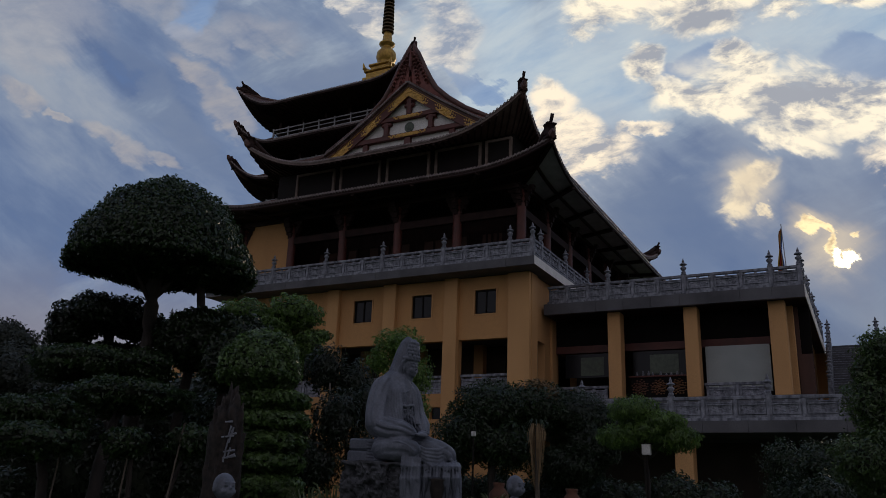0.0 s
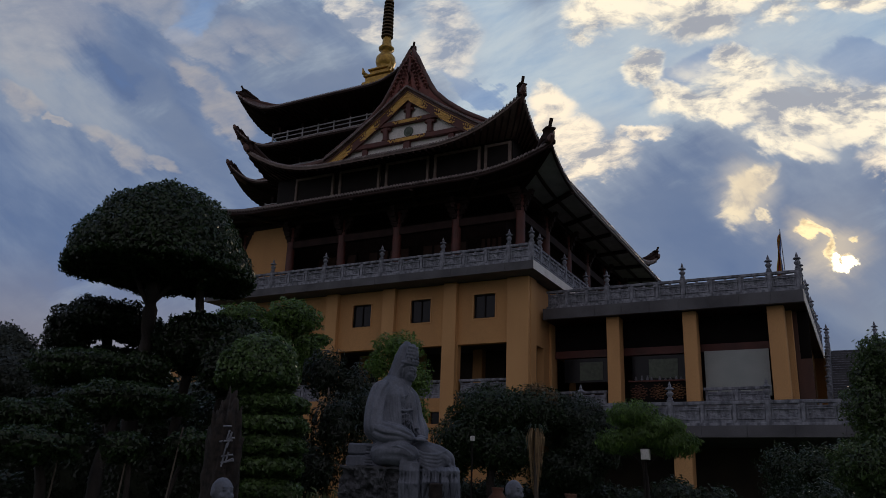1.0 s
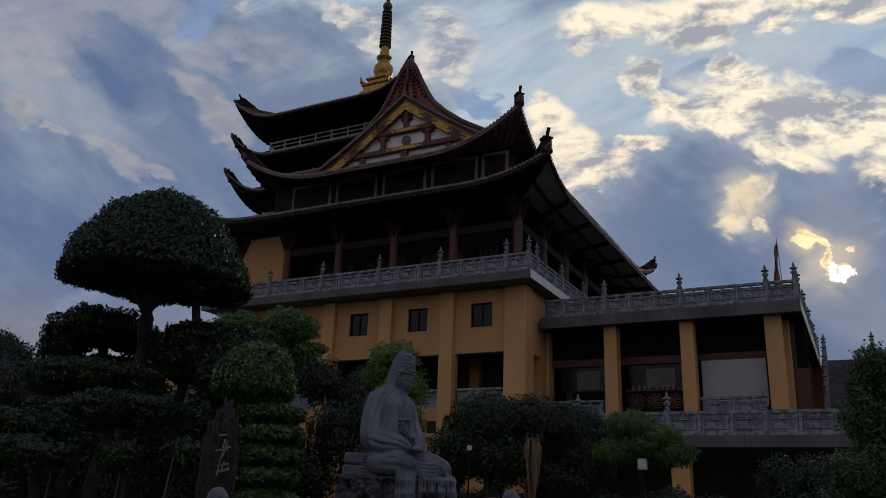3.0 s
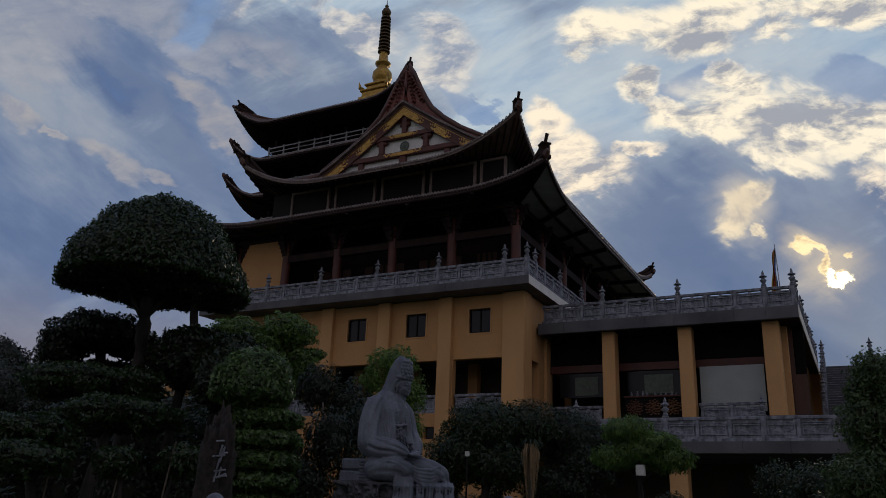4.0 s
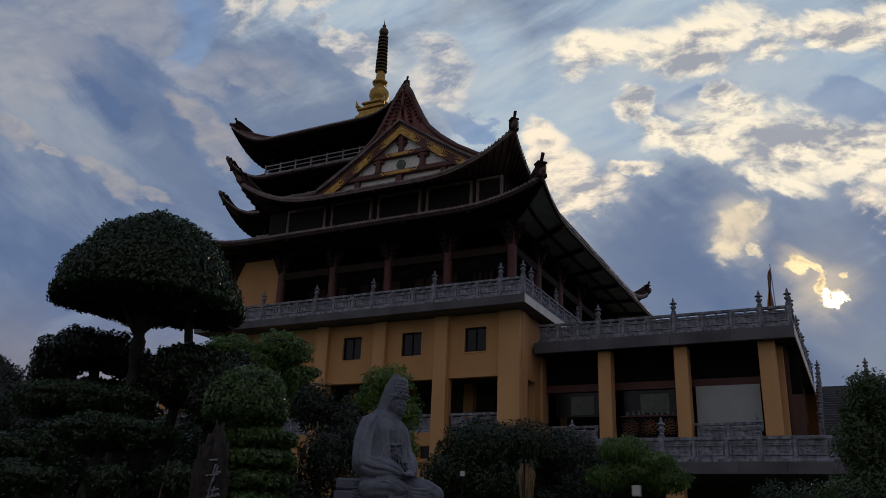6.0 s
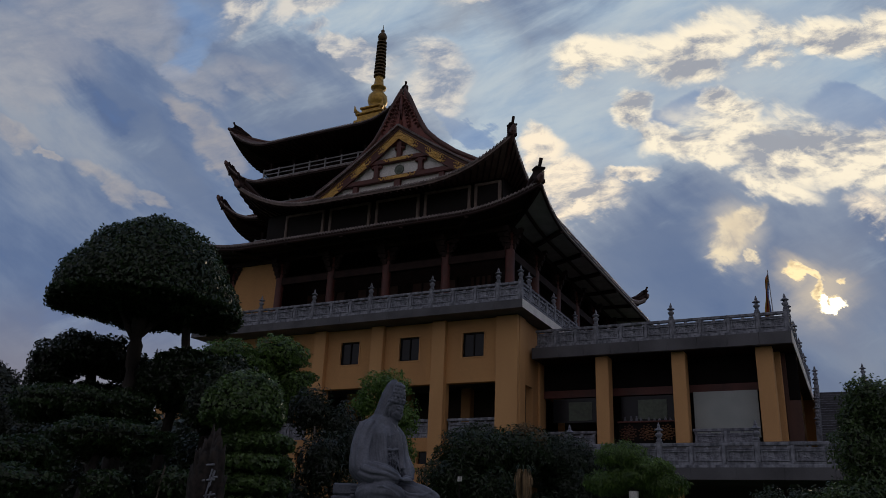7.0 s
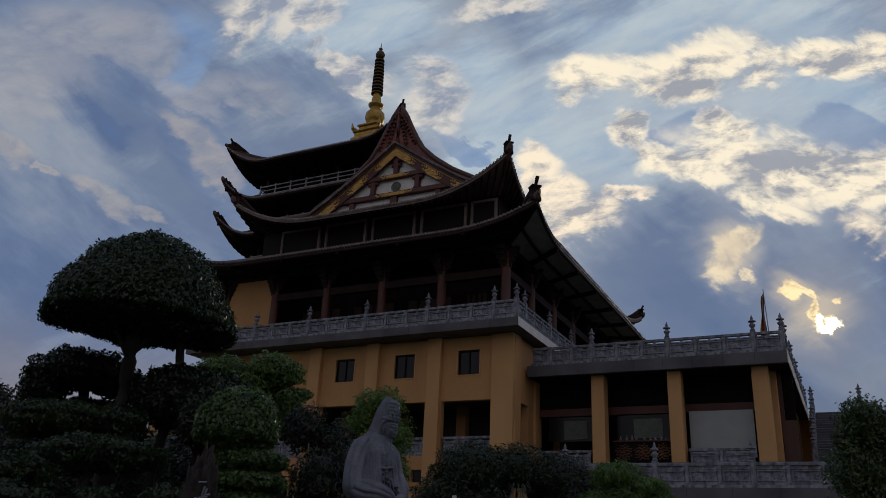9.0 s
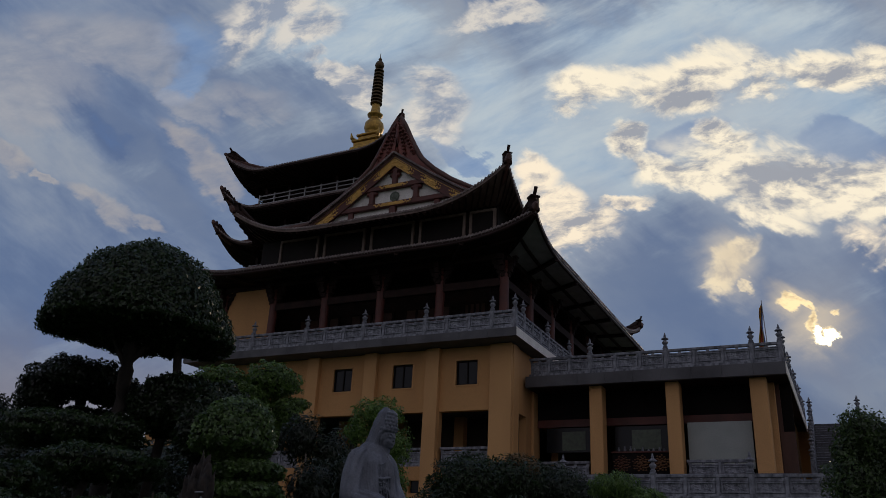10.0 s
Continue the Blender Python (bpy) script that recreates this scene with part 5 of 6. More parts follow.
def build_trees():
    # great clipped mushroom crown
    tree("clipped_tree", "tall clipped tree with a dense dark mushroom crown on two trunks", "tree",
         [(-14.87, 13.34, 6.66, 2.16, 2.18, 0.20), (-14.1, 14.08, 6.50, 1.25, 1.30, 0.16), (-15.6, 12.7, 6.66, 1.2, 0.9, 0.18)],
         [[(-15.0, 13.3, 0.2, 0.26), (-15.05, 13.25, 2.6, 0.20), (-14.95, 13.3, 4.8, 0.14), (-14.9, 13.32, 6.5, 0.20)],
          [(-14.5, 13.8, 0.3, 0.13), (-14.15, 14.12, 5.3, 0.11), (-14.15, 14.1, 6.5, 0.10)],
          [(-14.95, 13.3, 5.7, 0.07), (-15.3, 13.0, 6.5, 0.05)], [(-14.95, 13.3, 5.8, 0.09), (-14.5, 13.7, 6.5, 0.06)]],
         0.054, "leaf", 1.0, 0.18, 0.2, 0.06, 11, cone=0.45, fringe=0.8, rough=1.4)
    # smaller flat-topped crown and its lower shelves
    tree("clipped_tree", "dark clipped tree with a flat-topped crown over ragged lower shelves", "tree",
         [(-16.95, 13.75, 5.55, 1.25, 0.62, 0.42), (-17.5, 13.15, 5.15, 0.60, 0.5, 0.5), (-16.3, 14.5, 5.35, 0.65, 0.45, 0.4), (-16.8, 14.0, 4.5, 1.1, 0.45, 0.45)],
         [[(-16.9, 14.1, 0, 0.2), (-16.9, 14.1, 3, 0.17), (-17.0, 13.9, 5.4, 0.12)], [(-16.95, 14.0, 4.4, 0.08), (-17.6, 13.2, 5.3, 0.04)]],
         0.085, "leaf_dark", 0.75, 0.35, 0.2, 0.2, 12, solid=True, shrink=0.7)
    # domed shrub clipped into tiers
    dome = [(-10.40, 12.16, 3.72, 0.82, 0.84, 0.35)]
    tiers = [(-10.15, 12.37, z, 0.70, h, h) for z, h in ((3.22, 0.19), (2.84, 0.20), (2.45, 0.19), (2.06, 0.21), (1.62, 0.24))]
    tree("tiered_topiary", "green topiary clipped into a dome above flat tiers", "topiary", dome + tiers,
         [[(-10.2, 12.33, 0.45, 0.14), (-10.25, 12.3, 2.2, 0.12), (-10.35, 12.2, 3.8, 0.08)]], 0.046, "leaf_mid", 1.25, 0.16, 0.0, 0.08, 13, shrink=0.86, fringe=0.5, rough=1.4)
    # dark shrub masses behind the dome
    tree("clipped_shrub", "dark clipped shrub with a rounded uneven crown", "shrub",
         [(-14.1, 14.2, 4.85, 1.05, 0.85, 0.7), (-13.2, 14.6, 4.75, 0.9, 0.78, 0.6), (-12.75, 14.1, 4.5, 0.8, 0.8, 0.7), (-11.9, 13.2, 4.1, 0.8, 0.75, 0.7)],
         [[(-13.4, 14.3, 0.3, 0.16), (-13.4, 14.3, 2.4, 0.14), (-13.3, 14.3, 4.6, 0.08)], [(-12.6, 13.9, 0.3, 0.1), (-12.5, 13.9, 4.3, 0.06)]],
         0.055, "leaf", 0.9, 0.25, 0.2, 0.16, 14)
    # broad light-green tree against the wall
    tree("broadleaf_tree", "light green broadleaf tree with a layered open crown", "tree",
         [(-17.4, 19.3, 6.75, 0.95, 0.6, 0.42), (-16.2, 20.3, 6.95, 0.92, 0.68, 0.5), (-16.9, 19.7, 6.4, 1.0, 0.4, 0.5), (-15.9, 20.6, 6.1, 0.65, 0.5, 0.6), (-15.5, 20.9, 6.35, 0.35, 0.2, 0.2), (-16.4, 20.1, 5.4, 0.7, 0.5, 0.6)],
         [[(-16.4, 20.1, 0, 0.16), (-16.5, 20.0, 3.5, 0.13), (-16.6, 19.9, 6.5, 0.06)], [(-16.5, 20.0, 4.8, 0.06), (-15.7, 20.7, 6.2, 0.03)], [(-16.5, 20, 5.2, 0.06), (-17.4, 19.3, 6.7, 0.03)]],
         0.085, "leaf_light", 0.75, 0.6, 0.5, 0.25, 15, solid=True, shrink=0.62)
    # tall thin shrubs between the topiary and the statue
    tree("tall_shrub", "tall loose dark shrub with thin pale stems", "shrub",
         [(-12.95, 17.8, 4.7, 0.62, 0.68, 0.7), (-12.3, 18.25, 4.25, 0.6, 0.72, 0.8), (-11.5, 16.4, 3.2, 0.62, 0.75, 0.8), (-11.8, 16.1, 2.1, 0.7, 0.7, 0.7), (-10.9, 16.8, 2.4, 0.55, 0.7, 0.7),
          (-11.3, 17.3, 3.6, 0.6, 0.6, 0.7)],
         [[(-11.6, 16.4, 0.3, 0.05), (-11.6, 16.4, 2, 0.04), (-12.2, 17.0, 4.2, 0.02)], [(-11.3, 16.5, 0.3, 0.04), (-11.2, 16.5, 3.2, 0.02)], [(-11.9, 16.2, 0.3, 0.04), (-12.1, 16.3, 3.0, 0.02)],
          [(-11.0, 16.7, 0.3, 0.03), (-10.8, 16.9, 2.6, 0.02)]],
         0.085, "leaf_dark", 0.55, 0.75, 0.8, 0.25, 16, slim=0.3, bark="bark_pale", shrink=0.6)
    tree("small_tree", "small tree with fresh yellow-green leaves", "tree",
         [(-14.4, 24.0, 6.55, 0.95, 0.6, 0.6), (-14.9, 23.7, 5.9, 0.6, 0.5, 0.45), (-13.8, 24.4, 5.5, 0.6, 0.7, 0.8), (-13.75, 24.4, 4.2, 0.5, 0.8, 0.9)],
         [[(-14.2, 24.1, 0, 0.10), (-14.25, 24.1, 3, 0.09), (-14.4, 24.0, 6.4, 0.03)], [(-14.25, 24.1, 4.0, 0.04), (-13.8, 24.4, 5.6, 0.02)]],
         0.085, "leaf_light", 0.42, 0.8, 0.4, 0.3, 17, solid=False, slim=0.42)
    # cloud-pruned tree near the path: pads on bare stems
    pads = [(-12.8, 11.2, 3.2, 1.15, 0.36, 0.26), (-12.95, 9.4, 2.74, 0.80, 0.28, 0.2), (-12.2, 8.8, 2.22, 0.75, 0.28, 0.2), (-11.26, 9.9, 2.26, 0.40, 0.22, 0.18), (-10.5, 10.7, 2.34, 0.41, 0.24, 0.2),
            (-12.7, 9.7, 2.47, 0.50, 0.2, 0.15), (-14.85, 11.85, 4.02, 1.30, 0.38, 0.3), (-14.2, 12.6, 4.02, 0.72, 0.4, 0.36)]
    tree("cloud_pruned_tree", "cloud-pruned tree with flat leafy pads on bare leaning stems", "tree", pads,
         [[(-12.0, 9.9, 0.4, 0.13), (-12.2, 10.2, 1.8, 0.12), (-12.8, 11.0, 3.1, 0.06)], [(-11.2, 10.1, 0.4, 0.06), (-11.2, 10.0, 2.2, 0.04)], [(-10.9, 10.3, 0.4, 0.05), (-10.55, 10.65, 2.3, 0.03)],
          [(-12.4, 9.3, 0.3, 0.1), (-12.7, 9.5, 1.6, 0.09), (-12.9, 9.4, 2.6, 0.05)], [(-13.9, 11.9, 0.3, 0.14), (-14.2, 12.1, 2.5, 0.12), (-14.6, 12.0, 3.9, 0.06)]],
         0.045, "leaf_pad", 0.9, 0.35, 0.1, 0.20, 18, bark="bark", fringe=1.0)
    for i, (a, b) in enumerate((((-10.6, 10.2, 0.4), (-10.45, 10.4, 2.6)), ((-11.1, 9.7, 0.4), (-11.15, 9.9, 2.1)), ((-12.0, 9.1, 0.3), (-11.95, 9.2, 2.1)))):
        tagged(part("garden_stake", sweep(bmesh.new(), [a, b], [0.018, 0.014], 7), M["bark_pale"]), "thin pale wooden stake propping a pruned tree", "stake", "garden stakes")
    # far trees on the open side
    tree("distant_tree", "dark distant tree with a ragged crown", "tree",
         [(-29.3, 19.1, 6.2, 1.6, 1.25, 1.2), (-27.6, 18.6, 5.4, 1.6, 1.0, 1.0), (-31, 19.2, 6.0, 2.0, 1.6, 1.4), (-26.2, 19.0, 4.9, 1.3, 0.9, 0.9)],
         [[(-29.2, 19.0, 0, 0.25), (-29.2, 19.0, 5.8, 0.1)], [(-29.2, 19, 3.5, 0.1), (-27.6, 18.6, 5.2, 0.05)]], 0.10, "far_leaf", 0.7, 0.4, 0.3, 0.25, 19)
    tree("distant_tree", "dark distant tree with a ragged crown", "tree",
         [(-25.0, 16.6, 4.6, 1.7, 0.9, 0.8), (-23.5, 17.5, 4.2, 1.4, 0.7, 0.7)], [[(-24.6, 16.8, 0, 0.2), (-24.6, 16.8, 4.4, 0.08)]], 0.10, "far_leaf", 0.7, 0.4, 0.3, 0.25, 20)
    # dense screen of dark trees behind the topiary
    tree("screen_tree", "dark dense tree in the planting behind the topiary", "tree",
         [(-22.0, 17.6, 3.4, 1.7, 1.3, 1.6), (-20.6, 18.6, 3.6, 1.6, 1.3, 1.6), (-21.2, 17.0, 1.8, 1.8, 1.2, 1.6)], [[(-21.3, 17.8, 0, 0.2), (-21.3, 17.8, 3.4, 0.08)]], 0.12, "leaf_dark", 0.6, 0.35, 0.3, 0.22, 40)
    tree("screen_tree", "dark dense tree in the planting behind the topiary", "tree",
         [(-19.2, 19.4, 3.6, 1.7, 1.5, 1.7), (-17.8, 19.6, 3.6, 1.5, 1.5, 1.7), (-18.4, 18.6, 1.8, 1.9, 1.3, 1.7)], [[(-18.5, 19.2, 0, 0.2), (-18.5, 19.2, 3.4, 0.08)]], 0.12, "leaf_dark", 0.6, 0.35, 0.3, 0.22, 41)
    tree("screen_tree", "dark dense tree with brownish leaves behind the topiary", "tree",
         [(-24.6, 16.4, 2.9, 1.8, 1.3, 1.4), (-26.2, 15.6, 2.8, 1.8, 1.2, 1.4), (-24.5, 15.4, 1.5, 2.0, 1.0, 1.4), (-22.6, 16.2, 2.0, 1.3, 1.2, 1.4)], [[(-25, 16, 0, 0.2), (-25, 16, 2.8, 0.08)]], 0.12, "leaf_dark", 0.6, 0.35, 0.3, 0.22, 42)
    tree("screen_shrub", "dense dark shrub between the topiary trunks", "shrub",
         [(-16.0, 15.4, 2.6, 1.2, 1.3, 1.8), (-14.8, 16.2, 2.6, 1.2, 1.4, 1.9), (-13.6, 16.6, 2.4, 1.2, 1.5, 1.9), (-17.6, 15.0, 2.2, 1.2, 1.2, 1.6)], [[(-15, 16, 0, 0.1), (-15, 16, 2.6, 0.05)]], 0.10, "leaf_dark", 0.6, 0.4, 0.3, 0.22, 43)
    tree("screen_shrub", "dense dark shrub at the edge of the lawn", "shrub",
         [(-17.2, 12.2, 1.9, 1.1, 0.9, 1.3), (-16.0, 13.0, 1.9, 1.0, 1.0, 1.4), (-15.5, 10.6, 1.2, 0.9, 0.6, 0.8), (-18.4, 11.4, 1.6, 1.2, 0.8, 1.2), (-13.4, 12.2, 1.6, 0.9, 1.0, 1.2), (-12.4, 12.9, 1.7, 0.8, 1.0, 1.3)],
         [[(-16.5, 12.4, 0, 0.1), (-16.5, 12.4, 1.9, 0.05)]], 0.08, "leaf_dark", 0.6, 0.4, 0.3, 0.22, 44)
    # hedge added to darken the wall foot, which lies in deep shade
    tree("low_hedge", "dark low hedge added over the shaded foot of the building", "hedge",
         [(-12.6 + 1.15 * i, 25.6 + 0.32 * i + 0.3 * math.sin(i * 1.7), 1.35 + 0.18 * math.sin(i * 2.3), 0.95, 0.95, 1.3) for i in range(8)], [[(-9, 26.5, 0, 0.08), (-9, 26.5, 1.3, 0.04)]], 0.09, "leaf_dark", 0.5, 0.4, 0.2, 0.22, 45)
    # dark trees in front of the facade
    tree("broadleaf_tree", "dark broadleaf tree with a wide rounded crown", "tree",
         [(-10.6, 23.7, 4.2, 1.35, 0.95, 0.9), (-9.5, 24.4, 4.3, 1.1, 0.85, 0.9), (-11.1, 22.9, 3.3, 1.05, 0.85, 0.9), (-9.9, 23.2, 3.0, 1.0, 0.8, 0.8), (-11.6, 22.5, 2.5, 0.7, 0.6, 0.6)],
         [[(-10.2, 22.8, 0, 0.14), (-10.2, 22.85, 2.6, 0.12), (-10.3, 23.2, 4.2, 0.05)], [(-10.2, 22.9, 2.4, 0.06), (-9.5, 24.2, 4.2, 0.03)]],
         0.09, "leaf", 0.6, 0.55, 0.5, 0.22, 21, slim=0.35, shrink=0.66)
    tree("grey_leaf_tree", "grey-green fine-leaved tree with an airy crown", "tree",
         [(-8.5, 25.6, 4.05, 1.1, 0.95, 0.9), (-8.0, 25.4, 3.2, 1.1, 0.8, 0.8), (-8.5, 24.8, 2.5, 1.1, 0.7, 0.7), (-9.0, 26.0, 4.4, 0.7, 0.65, 0.6), (-7.6, 25.8, 3.8, 0.75, 0.7, 0.7)],
         [[(-8.6, 25.2, 0, 0.1), (-8.5, 25.3, 2.4, 0.08), (-8.5, 25.6, 4.2, 0.03)], [(-8.5, 25.3, 2.2, 0.05), (-7.7, 25.7, 3.6, 0.02)]],
         0.075, "leaf_dark", 0.75, 0.6, 0.4, 0.25, 22, slim=0.35, shrink=0.6)
    tree("flowering_shrub", "shrub with tufts of reddish young leaves", "shrub", [(-9.25, 24.2, 4.95, 0.35, 0.25, 0.3), (-9.0, 24.4, 4.7, 0.4, 0.3, 0.3)],
         [[(-9.2, 24.2, 0, 0.05), (-9.2, 24.2, 4.9, 0.02)]], 0.09, "straw", 0.5, 0.7, 0.0, 0.3, 30, solid=False, slim=0.25)
    tree("young_tree", "young tree with bright green drooping slender leaves", "tree",
         [(-4.95, 19.4, 3.62, 0.62, 0.38, 0.3), (-5.25, 19.3, 3.02, 0.62, 0.30, 0.30), (-4.05, 19.6, 3.02, 0.60, 0.30, 0.34), (-4.35, 19.5, 3.38, 0.62, 0.28, 0.28), (-4.7, 19.4, 3.15, 0.6, 0.3, 0.3)],
         [[(-4.7, 19.45, 0, 0.085), (-4.7, 19.45, 1.8, 0.07), (-4.75, 19.42, 3.4, 0.03)], [(-4.7, 19.44, 2.5, 0.03), (-4.1, 19.6, 3.0, 0.015)], [(-4.7, 19.44, 2.4, 0.03), (-5.2, 19.3, 3.0, 0.015)]],
         0.085, "leaf_light", 0.62, 0.85, 1.5, 0.2, 23, solid=False, slim=0.2)
    tree("broadleaf_tree", "green broadleaf tree with a tall open crown", "tree",
         [(0.35, 16.0, 4.25, 0.42, 0.42, 0.45), (0.62, 16.3, 3.9, 0.6, 0.7, 0.7), (0.15, 15.9, 3.35, 0.52, 0.6, 0.6), (0.5, 16.1, 2.8, 0.7, 0.6, 0.6), (-0.02, 15.3, 2.35, 0.6, 0.5, 0.5), (0.45, 15.6, 1.9, 0.7, 0.6, 0.6), (0.05, 15.9, 3.9, 0.25, 0.25, 0.25)],
         [[(0.45, 16.1, 0, 0.11), (0.45, 16.1, 2.0, 0.09), (0.4, 16.05, 4.2, 0.03)], [(0.45, 16.1, 1.8, 0.05), (0.0, 15.6, 2.6, 0.02)]],
         0.036, "leaf_right", 0.62, 0.75, 0.4, 0.28, 24, shrink=0.56)
    tree("dark_shrub", "dark garden shrub under the terrace edge", "shrub",
         [(-1.1, 21.9, 2.5, 0.75, 0.65, 0.7), (-2.1, 23.8, 2.6, 0.6, 0.7, 0.9), (-0.9, 18.0, 1.75, 0.55, 0.42, 0.5), (-1.7, 22.4, 1.7, 0.8, 0.6, 0.7), (-0.3, 20.0, 2.4, 0.7, 0.7, 0.8)],
         [[(-1.2, 21.8, 0, 0.06), (-1.2, 21.8, 2.4, 0.03)], [(-2.1, 23.7, 0, 0.05), (-2.1, 23.8, 2.5, 0.02)], [(-0.9, 18, 0, 0.05), (-0.9, 18, 1.7, 0.03)]],
         0.045, "leaf_dark", 0.5, 0.8, 0.3, 0.3, 25, shrink=0.5)


build_trees()


# ---- garden statues and rock ----
M["rock_grey"] = mat("grey_rock", (0.095, 0.10, 0.115), 0.85, (0.018, 0.019, 0.022), 0.25, 0.9, 10)
STONE_YAW = radians(27.4)


def ball(bm, c, r, rot=(0, 0, 0)):
    bmesh.ops.create_icosphere(bm, subdivisions=3, radius=1.0, matrix=Matrix.Translation(c) @ Euler([radians(a) for a in rot]).to_matrix().to_4x4() @ Matrix.Diagonal((*r, 1)))


def carve(ob, voxel):
    m = ob.modifiers.new("fuse", "REMESH")
    m.mode, m.voxel_size, m.use_smooth_shade = "VOXEL", voxel, True
    s = ob.modifiers.new("soften", "SMOOTH")
    s.factor, s.iterations = 0.5, 1


def robe(bm, path, radii, folds=0, depth=0.0, twist=0.0, flat=1.0, n=72, seed=0.0):
    """A closed cloth-covered limb along a path; its folds run lengthwise and drift round it."""
    pts = [Vector(p) for p in path]
    steps = 6 * (len(pts) - 1)
    rings = []
    prev = None
    for i in range(steps + 1):
        f = i / steps * (len(pts) - 1)
        k = min(len(pts) - 2, int(f))
        t = f - k
        p0, p1, p2, p3 = pts[max(0, k - 1)], pts[k], pts[k + 1], pts[min(len(pts) - 1, k + 2)]
        p = 0.5 * (2 * p1 + (p2 - p0) * t + (2 * p0 - 5 * p1 + 4 * p2 - p3) * t * t + (3 * p1 - p0 - 3 * p2 + p3) * t ** 3)
        r = radii[k] + (radii[k + 1] - radii[k]) * (3 * t * t - 2 * t ** 3)
        d = (p2 - p1).normalized() if prev is None else (p - prev).normalized()
        prev = p
        side = d.cross(Vector((0, 1, 0.02))).normalized()
        up_ = side.cross(d)
        ring = []
        for q in range(n):
            th = 2 * math.pi * q / n
            w = math.sin(folds * th + twist * f + seed + 0.7 * math.sin(2 * th + f)) if folds else 0.0
            w += 0.5 * math.sin(folds * 1.7 * th - twist * 0.6 * f + 2 * seed) if folds else 0.0
            g = r * (1 - depth * max(-0.3, w))
            ring.append(bm.verts.new(p + side * (g * math.cos(th)) + up_ * (g * flat * math.sin(th))))
        rings.append(ring)
    for a, b in zip(rings, rings[1:]):
        for q in range(n):
            bm.faces.new((a[q], a[(q + 1) % n], b[(q + 1) % n], b[q]))
    bm.faces.new(rings[0][::-1])
    bm.faces.new(rings[-1])


